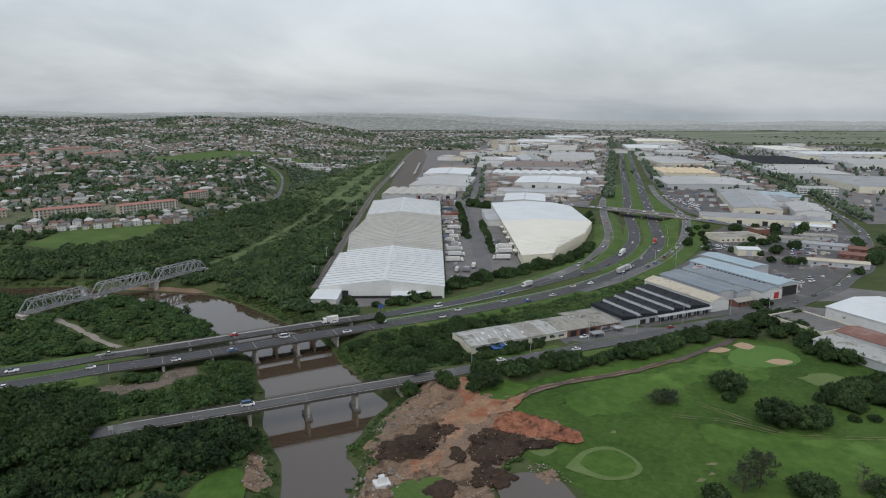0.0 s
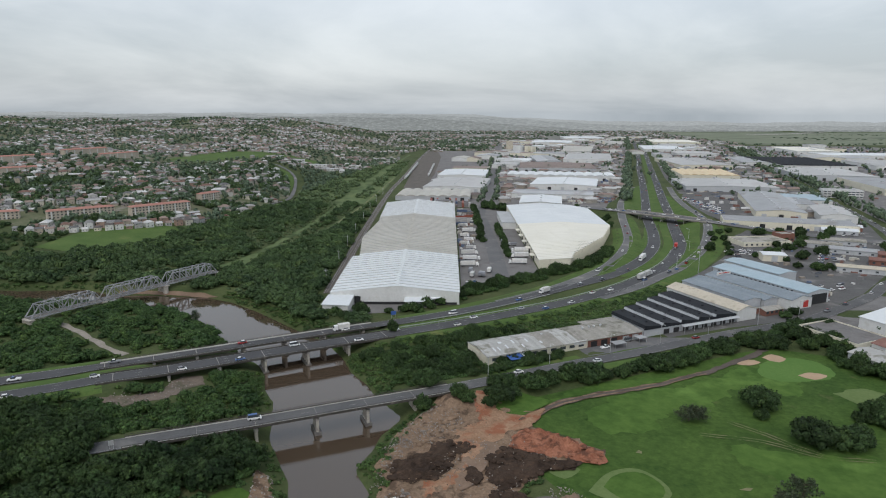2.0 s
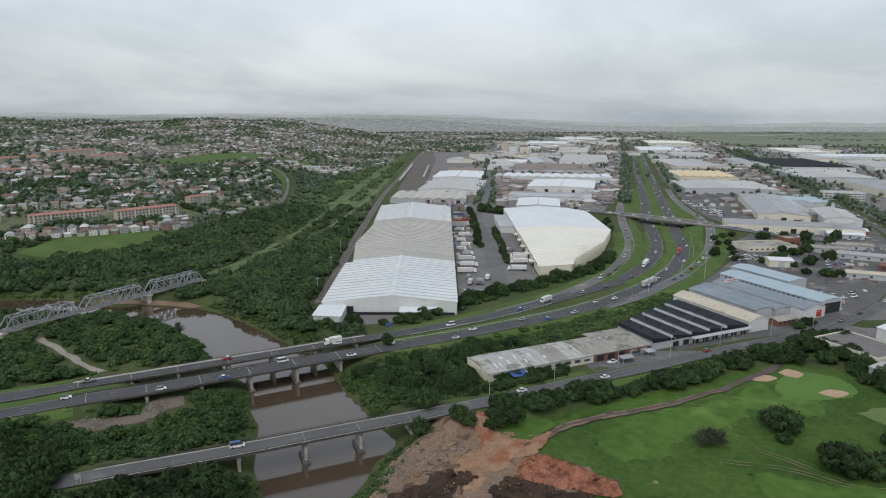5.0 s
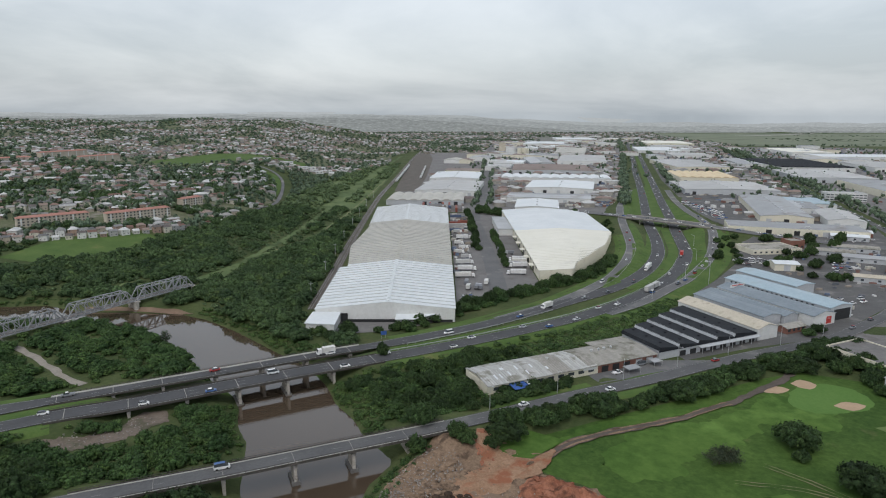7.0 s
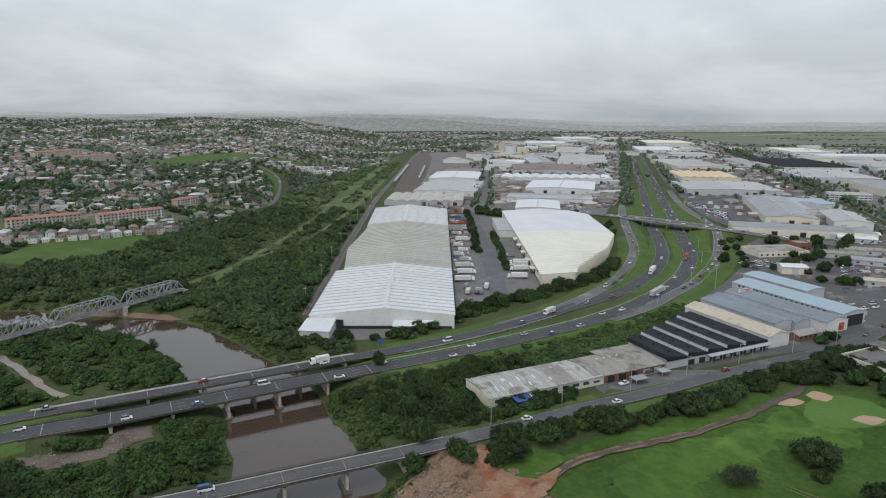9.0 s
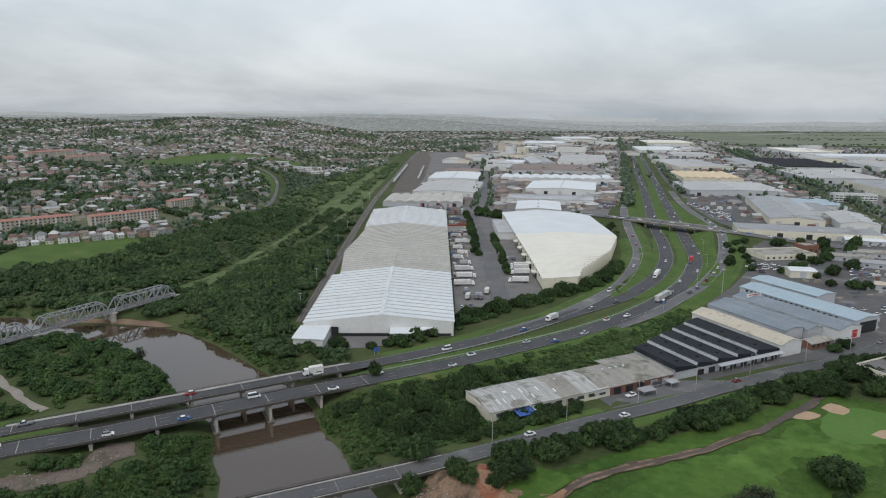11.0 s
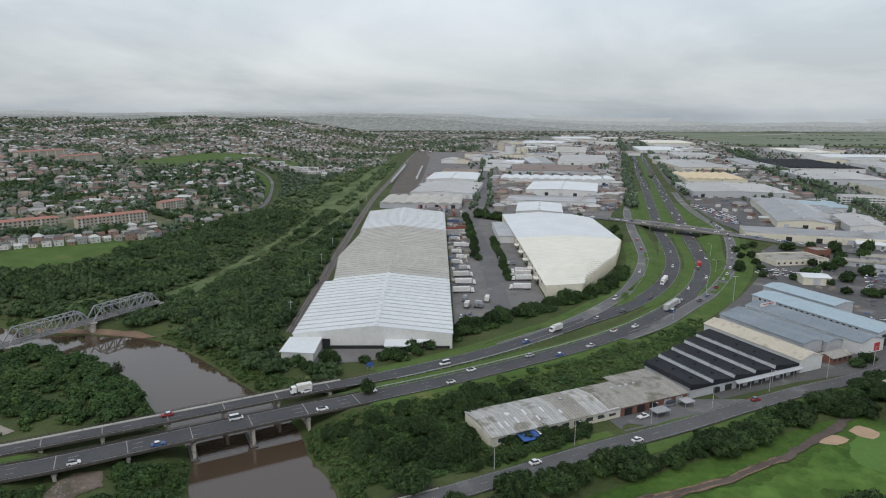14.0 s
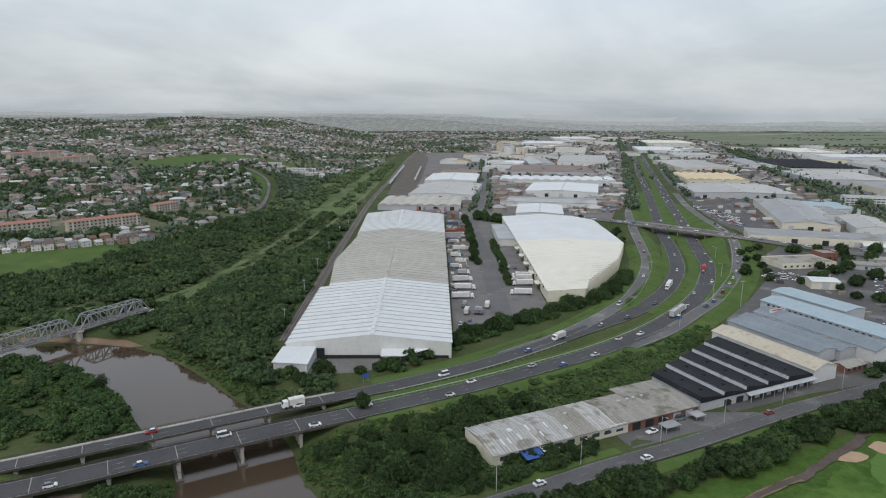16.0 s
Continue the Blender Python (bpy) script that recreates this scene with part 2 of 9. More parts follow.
GREY_WALL = material("grey_wall_sheet", (0.40, 0.42, 0.44), (0.50, 0.52, 0.54), 0.1, 0.8, 0.7, bump=0.08)
BRICK = material("red_facebrick", (0.17, 0.078, 0.058), (0.25, 0.12, 0.09), 0.3, 4.0, 0.9, bump=0.3)
# Flat dark panels; the shade within open bays is put into this colour.
DARK = material("dark_opening_panel", (0.018, 0.019, 0.021), (0.035, 0.036, 0.038), 0.5, 2.0, 0.5, bump=0.0)
GLASS = material("dull_window_glass", (0.045, 0.055, 0.065), (0.075, 0.085, 0.095), 0.4, 2.0, 0.15, bump=0.0, spec=0.6)
RED_PAINT = material("red_paint", (0.42, 0.035, 0.03), (0.5, 0.05, 0.04), 0.5, 2.0, 0.5, bump=0.0)
RUST_ROOF = material("red_oxide_roof", (0.17, 0.085, 0.068), (0.24, 0.125, 0.10), 0.1, 0.8, 0.8, bump=0.2, stain=(0.28, 0.19, 0.165), stain_at=0.62)
BARK = material("bark", (0.07, 0.055, 0.04), (0.13, 0.105, 0.08), 0.8, 5.0, 0.95, bump=0.6)


# ---- building helpers ----
class Geo:
    """Vertices and faces of one mesh, built up from simple solids."""

    def __init__(self):
        self.v, self.f = [], []

    def face(self, *pts):
        n = len(self.v)
        self.v += [tuple(p) for p in pts]
        self.f.append(tuple(range(n, n + len(pts))))
        return self

    def hexa(self, p):
        """Eight corners: the lower four round, then the upper four."""
        n = len(self.v)
        self.v += [tuple(q) for q in p]
        self.f += [(n + 3, n + 2, n + 1, n), (n + 4, n + 5, n + 6, n + 7)]
        self.f += [(n + i, n + (i + 1) % 4, n + 4 + (i + 1) % 4, n + 4 + i) for i in range(4)]
        return self

    def box(self, x0, y0, z0, x1, y1, z1):
        q = ((x0, y0), (x1, y0), (x1, y1), (x0, y1))
        return self.hexa([(*a, z0) for a in q] + [(*a, z1) for a in q])

    def prism(self, pts, z0, z1):
        n, k = len(self.v), len(pts)
        self.v += [(p[0], p[1], z0) for p in pts] + [(p[0], p[1], z1) for p in pts]
        self.f += [tuple(range(n + k - 1, n - 1, -1)), tuple(range(n + k, n + 2 * k))]
        self.f += [(n + i, n + (i + 1) % k, n + k + (i + 1) % k, n + k + i) for i in range(k)]
        return self

    def beam(self, a, b, w, h):
        """A square bar from a to b."""
        a, b = Vector(a), Vector(b)
        d = (b - a).normalized()
        s = d.cross(Vector((0, 0, 1)))
        s = (s if s.length > 0.05 else Vector((1, 0, 0))).normalized() * (w / 2)
        u = s.normalized().cross(d) * (h / 2)
        return self.hexa([a - s - u, b - s - u, b + s - u, a + s - u, a - s + u, b - s + u, b + s + u, a + s + u])

    def tube(self, a, b, r0, r1=None, k=8):
        r1 = r0 if r1 is None else r1
        a, b = Vector(a), Vector(b)
        d = (b - a).normalized()
        s = d.orthogonal().normalized()
        t = d.cross(s)
        n = len(self.v)
        for c, r in ((a, r0), (b, r1)):
            self.v += [tuple(c + (s * math.cos(6.2832 * i / k) + t * math.sin(6.2832 * i / k)) * r) for i in range(k)]
        self.f += [(n + i, n + (i + 1) % k, n + k + (i + 1) % k, n + k + i) for i in range(k)]
        self.f += [tuple(range(n + k - 1, n - 1, -1)), tuple(range(n + k, n + 2 * k))]
        return self

    def mesh(self, name, mat, smooth=False):
        me = bpy.data.meshes.new(name)
        me.from_pydata(self.v, [], self.f)
        me.materials.append(mat)
        if smooth:
            me.shade_smooth()
        return me


def thing(name, m, label, category, group="", kind=""):
    ob = new(name)
    ob.empty_display_size = 1.0
    ob.matrix_basis = m
    return tagged(ob, label, category, group, kind)


def part(name, geo, mat, parent, label=""):
    ob = new(name, geo if isinstance(geo, bpy.types.Mesh) else geo.mesh(name, mat))
    ob.parent = parent
    return tagged(ob, label)


def sheet(name, verts, faces, mat, label, category, kind="structure", smooth=False):
    """A piece of the setting as one mesh from arrays."""
    me = bpy.data.meshes.new(name)
    me.from_pydata(verts if isinstance(verts, list) else verts.tolist(), [], faces if isinstance(faces, list) else faces.tolist())
    me.materials.append(mat)
    if smooth:
        me.shade_smooth()
    return tagged(new(name, me), label, category, "", kind)


def smoothstep(a, b, x):
    t = np.clip((np.asarray(x, float) - a) / (b - a), 0, 1)
    return t * t * (3 - 2 * t)


def seg_distance(x, y, line):
    """Distance to a polyline and the value (third coordinate) of its nearest point."""
    best, val = np.full(np.shape(x), 1e9), np.zeros(np.shape(x))
    for a, b in zip(line[:-1], line[1:]):
        dx, dy = b[0] - a[0], b[1] - a[1]
        t = np.clip(((x - a[0]) * dx + (y - a[1]) * dy) / (dx * dx + dy * dy), 0, 1)
        d = np.hypot(x - a[0] - t * dx, y - a[1] - t * dy)
        near = d < best
        best = np.where(near, d, best)
        if len(a) > 2:
            val = np.where(near, a[2] + t * (b[2] - a[2]), val)
    return best, val


def inside(x, y, poly):
    x, y = np.asarray(x, float), np.asarray(y, float)
    r = np.zeros(x.shape, bool)
    for (ax, ay), (bx, by) in zip(poly, poly[1:] + poly[:1]):
        if ay != by:
            r ^= ((ay > y) != (by > y)) & (x < (bx - ax) * (y - ay) / (by - ay) + ax)
    return r


def curve_points(line, step=6.0):
    """Evenly spaced points on a smooth curve through the given ones (Catmull-Rom)."""
    p = [np.array(q, float) for q in line]
    p = [2 * p[0] - p[1]] + p + [2 * p[-1] - p[-2]]
    out = []
    for i in range(1, len(p) - 2):
        a, b, c, d = p[i - 1:i + 3]
        k = max(1, int(np.linalg.norm(c - b) / step))
        for j in range(k):
            t = j / k
            out.append(0.5 * (2 * b + (c - a) * t + (2 * a - 5 * b + 4 * c - d) * t * t + (3 * b - a - 3 * c + d) * t ** 3))
    out.append(p[-2])
    return np.array(out)


def normals_of(pts):
    d = np.gradient(pts[:, :2], axis=0)
    d /= np.linalg.norm(d, axis=1)[:, None]
    return np.stack([-d[:, 1], d[:, 0]], 1)


def rough_ribbon(pts, half, lift, amp, shift=0.0):
    """A strip with wandering, uneven edges, laid on the land under it."""
    n = normals_of(pts)
    wob = np.array([[noise.fractal((p[0] * 0.16, p[1] * 0.16, 1.5), 0.8, 2.2, 3), noise.fractal((p[0] * 0.16, p[1] * 0.16, 6.5), 0.8, 2.2, 3)] for p in pts])
    a = pts[:, :2] + n * (shift - half - wob[:, :1] * amp)
    b = pts[:, :2] + n * (shift + half + wob[:, 1:] * amp)
    z = [np.maximum(pts[:, 2], ground(q[:, 0], q[:, 1])) + lift for q in (a, b)]
    k = len(pts)
    v = np.concatenate([np.column_stack([a, z[0]]), np.column_stack([b, z[1]])])
    return v.tolist(), [(i, i + 1, k + i + 1, k + i) for i in range(k - 1)]


def ribbon(pts, left, right, lift):
    """A strip along a curve between two offsets (positive to the left of its way)."""
    n = normals_of(pts)
    a = np.column_stack([pts[:, :2] + n * right, pts[:, 2] + lift])
    b = np.column_stack([pts[:, :2] + n * left, pts[:, 2] + lift])
    k = len(pts)
    v = np.concatenate([a, b])
    f = [(i, i + 1, k + i + 1, k + i) for i in range(k - 1)]
    return v.tolist(), f


# ---- lie of the land ----
WATER_Z = -4.0
RIVER = [(-25, 60), (-25, 174), (-23, 186), (-30, 200), (-26, 212), (-24, 223), (-17, 237), (-30, 256), (-34, 266), (-44, 281), (-50, 297), (-62, 318),
         (-81, 336), (-112, 368), (-134, 387), (-154, 398), (-190, 402), (-216, 402), (-242, 415), (-287, 411), (-420, 430), (-620, 470),
         (-620, 440), (-420, 396), (-267, 381), (-243, 384), (-220, 376), (-207, 382), (-181, 374), (-150, 359), (-130, 339), (-114, 318), (-100, 300), (-86, 285),
         (-82, 276), (-78, 262), (-71, 250), (-68, 238), (-64, 220), (-57, 206), (-50, 192), (-48, 183), (-46, 174), (-44, 60)]
NEAR_CW = [(-417.3, 133.5, 3), (-297.3, 183.6, 3.4), (-237.2, 209.6, 3.5), (-168.2, 240.7, 3.5), (-139.1, 256.5, 3.5), (-119.7, 265, 3.5),
           (-84.4, 283.8, 3.5), (-53.5, 299.9, 3.5), (-33.3, 309.8, 3.4), (1.3, 328.8, 2.8), (31.2, 347, 2.3), (64.5, 369.3, 1.8),
           (84.3, 384.7, 1.5), (106, 404, 1.2), (130, 430, 0.9), (152, 458, 0.7), (171, 488, 0.5), (188, 522, 0.4), (202, 556, 0.3), (213, 595, 0.3),
           (228, 650, 0.3), (245, 707, 0.3), (260, 764, 0.3), (300, 911, 0.3), (353, 1100, 0.3), (420, 1343, 0.3), (520, 1702, 0.3),
           (702, 2365, 0.3), (989, 3453, 0.3), (1150, 4100, 0.3)]
FAR_CW = [(-422.8, 151.9, 3), (-307.9, 200.9, 3.4), (-247.9, 225.9, 3.5), (-178.3, 254.1, 3.5), (-141.8, 272.1, 3.5), (-99, 294, 3.5),
          (-51.5, 319, 3.4), (-23.7, 332.7, 3.2), (4.8, 350, 2.7), (28.1, 366.5, 2.3), (52, 386.3, 1.9), (75.8, 407.2, 1.6), (103, 431, 1.2),
          (127, 458, 0.9), (151, 494, 0.6), (174, 542, 0.4), (191, 595, 0.3), (204, 647, 0.3), (217, 700, 0.3), (243, 792, 0.3), (277, 911, 0.3),
          (335, 1120, 0.3), (400, 1360, 0.3), (498, 1702, 0.3), (678, 2365, 0.3), (965, 3453, 0.3), (1125, 4100, 0.3)]
RAMP_L = [(30, 371, 2.2), (60, 397, 1.8), (82, 421, 1.5), (101, 445, 1.2), (118, 470, 1.1), (139, 512, 1.4), (157, 558, 2.2), (168, 604, 3.4), (180, 663, 4.6), (192, 715, 5.0),
          (206, 770, 4.2), (226, 835, 2.0), (258, 924, 0.5), (285, 1000, 0.35)]
RAMP_R = [(92, 384, 1.4), (120, 408, 1.1), (148, 440, 0.9), (168, 463, 0.8), (190, 495, 1.0), (212, 531, 1.8), (236, 582, 3.4), (258, 640, 4.9), (272, 700, 4.4), (285, 770, 2.4),
          (310, 880, 0.6), (342, 1000, 0.35)]
OVER_ROAD = [(140, 765, 4.0), (165, 738, 5.2), (190, 712, 6.1), (226, 678, 6.4), (258, 646, 6.0), (290, 626, 3.4), (330, 600, 1.2), (372, 575, 0.3), (396, 566, 0.2)]
NEAR_ROAD = [(-380, 110, 1.5), (-260, 148, 1.6), (-180, 177, 2.0), (-142, 190, 2.6), (-119, 198.5, 3.4), (-104, 204, 3.8), (-70, 217.5, 3.8), (-37, 231.5, 3.8),
             (-8, 244, 3.6), (16, 257, 2.6), (40, 271, 1.5), (54, 279, 1.0), (79, 291, 0.5), (97, 300, 0.3), (116, 310, 0.2), (145, 324, 0.2), (183, 340, 0.2),
             (204, 351, 0.2), (231, 370, 0.2), (265, 396, 0.2), (288, 420, 0.2), (326, 457, 0.2), (396, 566, 0.2), (440, 663, 0.2), (506, 859, 0.2), (571, 1052, 0.2),
             (656, 1309, 0.2), (819, 1774, 0.2), (1034, 2397, 0.2), (1280, 3100, 0.2)]
SERVICE_ROAD = [(36, 438, 0.2), (37, 523, 0.2), (35, 657, 0.2), (34, 720, 0.2), (44, 800, 0.2), (56, 884, 0.2), (65, 1025, 0.2), (93, 1348, 0.2), (142, 1969, 0.2),
                (191, 2557, 0.2), (240, 3200, 0.2)]
BANKED = [[p for p in NEAR_CW if p[0] <= -135], [p for p in NEAR_CW if -40 < p[0] < 1200], [p for p in FAR_CW if p[0] <= -140], [p for p in FAR_CW if -30 < p[0] < 1200],
          RAMP_L, RAMP_R, OVER_ROAD[:3], OVER_ROAD[4:], [p for p in NEAR_ROAD if p[0] <= -100], [p for p in NEAR_ROAD if -10 < p[0]]]


def hills(x, y):
    """The wooded suburb rises to the west and, far off, right across."""
    edge = -205 + np.maximum(0, y - 1900) * 0.30
    west = smoothstep(0, 1, (edge - x) / (110 + np.maximum(0, y - 1150) * 0.38))
    rise = np.clip(9.5 + 0.044 * (y - 640), 0, 88)
    h = west * rise * smoothstep(2950, 2640, y)
    roll = 7 * np.sin(x / 137 + 1.3) * np.sin(y / 171 + 0.4) + 4 * np.sin(x / 61 + y / 83)
    h = h + west * roll * smoothstep(620, 1000, y) * smoothstep(2950, 2640, y)
    h = h + 26 * np.exp(-((x + 640) / 170) ** 2 - ((y - 1020) / 190) ** 2)
    return h


def ground(x, y):
    x, y = np.asarray(x, float), np.asarray(y, float)
    h = hills(x, y)
    gx = smoothstep(-30, 0, x) * smoothstep(340, 300, y - 0.25 * np.maximum(x - 150, 0))
    line = np.interp(x, [p[0] for p in NEAR_ROAD[:20]], [p[1] for p in NEAR_ROAD[:20]])
    h = h - 1.0 * gx * smoothstep(0, 12, line - y)
    for road in BANKED:
        d, z = seg_distance(x, y, road)
        h = np.maximum(h, np.minimum(z - 0.25, z - 0.25 - (d - 8.5) * 0.42))
    for road in (NEAR_CW, FAR_CW):
        d, z = seg_distance(x, y, [p for p in road if 120 < p[0] < 1200])
        h = np.where(d < 9, np.minimum(h, z - 0.2), h)
    d, _ = seg_distance(x, y, RIVER + RIVER[:1])
    wet = inside(x, y, RIVER)
    h = np.where(wet, WATER_Z - np.minimum(d * 0.4, 2.5), np.minimum(h, WATER_Z + 0.1 + d * 0.42 + 0.6 * np.sin(x * 0.31) * np.sin(y * 0.27) * np.minimum(d / 6, 1)))
    return h


def graded(lo, a, b, hi, step, grow=1.09):
    mid = list(np.arange(a, b, step))
    up, s = [], step
    while (mid + up)[-1] < hi:
        s *= grow
        up.append((mid + up)[-1] + s)
    down, s = [], step
    while (down or mid[:1])[-1] > lo:
        s *= grow
        down.append((down or mid[:1])[-1] - s)
    return np.array(down[::-1] + mid + up)


def make_ground():
    gx, gy = graded(-5200, -330, 300, 5200, 3.8, 1.08), graded(-2500, 140, 740, 5300, 3.8, 1.06)
    xx, yy = np.meshgrid(gx, gy)
    zz = ground(xx, yy)
    v = np.stack([xx.ravel(), yy.ravel(), zz.ravel()], 1)
    w, k = len(gx), len(gy)
    i = np.arange(w * k).reshape(k, w)
    f = np.stack([i[:-1, :-1].ravel(), i[:-1, 1:].ravel(), i[1:, 1:].ravel(), i[1:, :-1].ravel()], 1)
    return sheet("ground", v, f, GROUND, "rough green grass and scrub land beside the river", "ground", smooth=True)


make_ground()


def water():
    m = bpy.data.materials.new("brown_river_water")
    m.use_nodes = True
    nt, ln = m.node_tree.nodes, m.node_tree.links
    bs = nt["Principled BSDF"]
    bs.inputs["Base Color"].default_value = (0.074, 0.054, 0.037, 1)
    bs.inputs["Roughness"].default_value = 0.04
    bs.inputs["Specular IOR Level"].default_value = 1.0
    tc = nt.new("ShaderNodeTexCoord")
    n = nt.new("ShaderNodeTexNoise")
    n.inputs["Scale"].default_value = 0.35
    n.inputs["Detail"].default_value = 4
    ln.new(tc.outputs["Object"], n.inputs["Vector"])
    b = nt.new("ShaderNodeBump")
    b.inputs["Strength"].default_value = 0.03
    b.inputs["Distance"].default_value = 0.3
    ln.new(n.outputs["Fac"], b.inputs["Height"])
    ln.new(b.outputs[0], bs.inputs["Normal"])
    return m


WATER = water()
sheet("water", [(-700, 40, WATER_Z), (10, 40, WATER_Z), (10, 480, WATER_Z), (-700, 480, WATER_Z)], [(0, 1, 2, 3)], WATER,
      "still brown silty river water under the bridges", "river")


def patch(name, poly, mat, label, category, lift=0.12, step=6.0, rag=0.0, smooth=True):
    """A flat area of another surface laid on the land, its outline a smooth closed curve."""
    if smooth:
        loop = curve_points([(p[0], p[1], 0) for p in poly] + [(poly[0][0], poly[0][1], 0)], 1.6 if rag else 2.5)[:-1, :2]
    else:
        loop = np.array(poly, float)
    if rag:
        loop = loop + np.array([[noise.fractal((p[0] * 0.19, p[1] * 0.19, 3.1), 0.8, 2.4, 3), noise.fractal((p[0] * 0.19, p[1] * 0.19, 9.7), 0.8, 2.4, 3)] for p in loop]) * rag
    bm = bmesh.new()
    vs = [bm.verts.new((p[0], p[1], 0)) for p in loop]
    bm.faces.new(vs)
    lo, hi = loop.min(0), loop.max(0)
    for axis in (0, 1):
        for c in np.arange(lo[axis] + step / 2, hi[axis], step):
            bmesh.ops.bisect_plane(bm, geom=bm.verts[:] + bm.edges[:] + bm.faces[:], plane_co=(c if axis == 0 else 0, c if axis == 1 else 0, 0),
                                   plane_no=(1 - axis, axis, 0))
    bmesh.ops.triangulate(bm, faces=[f for f in bm.faces if len(f.verts) > 4])
    co = np.array([v.co[:2] for v in bm.verts])
    for v, z in zip(bm.verts, ground(co[:, 0], co[:, 1])):
        v.co.z = z + lift
    for f in bm.faces:
        if f.normal.z < 0:
            f.normal_flip()
    me = bpy.data.meshes.new(name)
    bm.to_mesh(me)
    bm.free()
    me.materials.append(mat)
    return tagged(new(name, me), label, category, "", "structure")


# ---- roads and bridges ----
def road(name, line, half, mat, label, lift=0.1, lines=(), dashes=(), parent_label="white painted lane lines"):
    """A road strip with its painted lines as parts: lines at offsets, dashes at offsets."""
    pts = curve_points(line, 4.0)
    if isinstance(half, tuple):
        half = np.interp(pts[:, 0], *half)[:, None]
    v, f = ribbon(pts, half, -half, lift)
    ob = sheet(name, v, f, mat, label, "road")
    if lines or dashes:
        g = Geo()
        nn = normals_of(pts)
        for off, w in lines:
            off = off if np.isscalar(half) else np.sign(off) * (half - abs(off))
            a, b = ribbon(pts, off + w / 2, off - w / 2, lift + 0.05)
            k = len(g.v)
            g.v += [tuple(p) for p in a]
            g.f += [tuple(k + i for i in q) for q in b]
        for off, w in dashes:
            for i in range(0, len(pts) - 1, 4):
                p0, p1 = pts[i], pts[i + 1]
                d = p1 - p0
                c0 = p0[:2] + nn[i] * off
                c1 = c0 + d[:2] * 0.7
                s = nn[i] * w / 2
                g.face((*(c0 - s), p0[2] + lift + 0.05), (*(c1 - s), p1[2] + lift + 0.05), (*(c1 + s), p1[2] + lift + 0.05), (*(c0 + s), p0[2] + lift + 0.05))
        part("lane_lines", g, LINE, ob, parent_label)
    return ob


road("motorway_near_carriageway", NEAR_CW, ((-150, -135, 40, 110), (4.6, 4.9, 4.9, 5.5)), ASPHALT, "dark asphalt three-lane motorway carriageway with painted lines", 0.1,
     lines=((0.5, 0.16), (-0.5, 0.16)), dashes=((1.55, 0.14), (-1.55, 0.14)))
road("motorway_far_carriageway", FAR_CW, ((-165, -150, -40, -20, 40, 110), (4.8, 3.6, 3.6, 4.6, 4.7, 5.5)), ASPHALT, "worn grey asphalt motorway carriageway with painted lines", 0.1,
     lines=((0.5, 0.16), (-0.5, 0.16)), dashes=((0.0, 0.14),))
road("slip_road", RAMP_L, 4.2, ASPHALT_OLD, "curving worn asphalt slip road up to the overpass", 0.06, lines=((3.5, 0.2), (-3.5, 0.2)))
road("slip_road", RAMP_R, 4.2, ASPHALT_OLD, "curving pale asphalt slip road with painted edges", 0.07, lines=((3.4, 0.25), (-3.4, 0.2)))
road("overpass_road", OVER_ROAD, 8.4, ASPHALT_OLD, "grey asphalt road over the motorway", 0.16)
road("river_road", NEAR_ROAD, 3.9, ASPHALT_MID, "narrow asphalt road over the lower river bridge", 0.1, lines=((3.3, 0.1), (-3.3, 0.1)), dashes=((0.0, 0.11),))
road("service_road", SERVICE_ROAD, 6.0, ASPHALT_OLD, "wide grey asphalt road between warehouses", 0.1)


def along(line, lo, hi):
    pts = curve_points(line, 2.0)
    return pts[(pts[:, 0] >= lo) & (pts[:, 0] <= hi)]


def solid_strip(g, pts, left, right, top, bottom):
    """A solid bar following a curve: offsets left and right, heights over the curve."""
    n = normals_of(pts)
    rows = []
    for p, q in zip(pts, n):
        rows.append([(*(p[:2] + q * right), p[2] + bottom), (*(p[:2] + q * left), p[2] + bottom), (*(p[:2] + q * left), p[2] + top), (*(p[:2] + q * right), p[2] + top)])
    k = len(g.v)
    for r in rows:
        g.v += r
    for i in range(len(rows) - 1):
        a, b = k + 4 * i, k + 4 * i + 4
        g.f += [(a + j, a + (j + 1) % 4, b + (j + 1) % 4, b + j) for j in range(4)]
    e = k + 4 * (len(rows) - 1)
    g.f += [(k + 3, k + 2, k + 1, k), (e, e + 1, e + 2, e + 3)]


PIER_CONCRETE = material("pale_pier_concrete", (0.36, 0.33, 0.29), (0.50, 0.47, 0.42), 0.3, 1.5, 0.9, bump=0.3, stain=(0.20, 0.18, 0.16), stain_at=0.62, stain_s=0.4)


DECK_EDGE = material("black_brown_concrete", (0.052, 0.048, 0.043), (0.105, 0.097, 0.087), 0.25, 1.5, 0.95, bump=0.3, stain=(0.17, 0.16, 0.145), stain_at=0.66, stain_s=0.4, spec=0.15)
WORN_DECK = material("bridge_asphalt", (0.048, 0.048, 0.052), (0.074, 0.074, 0.078), 0.08, 1.2, 0.85, bump=0.2, depth=0.02, stain=(0.10, 0.097, 0.092), stain_at=0.66, stain_s=0.12)


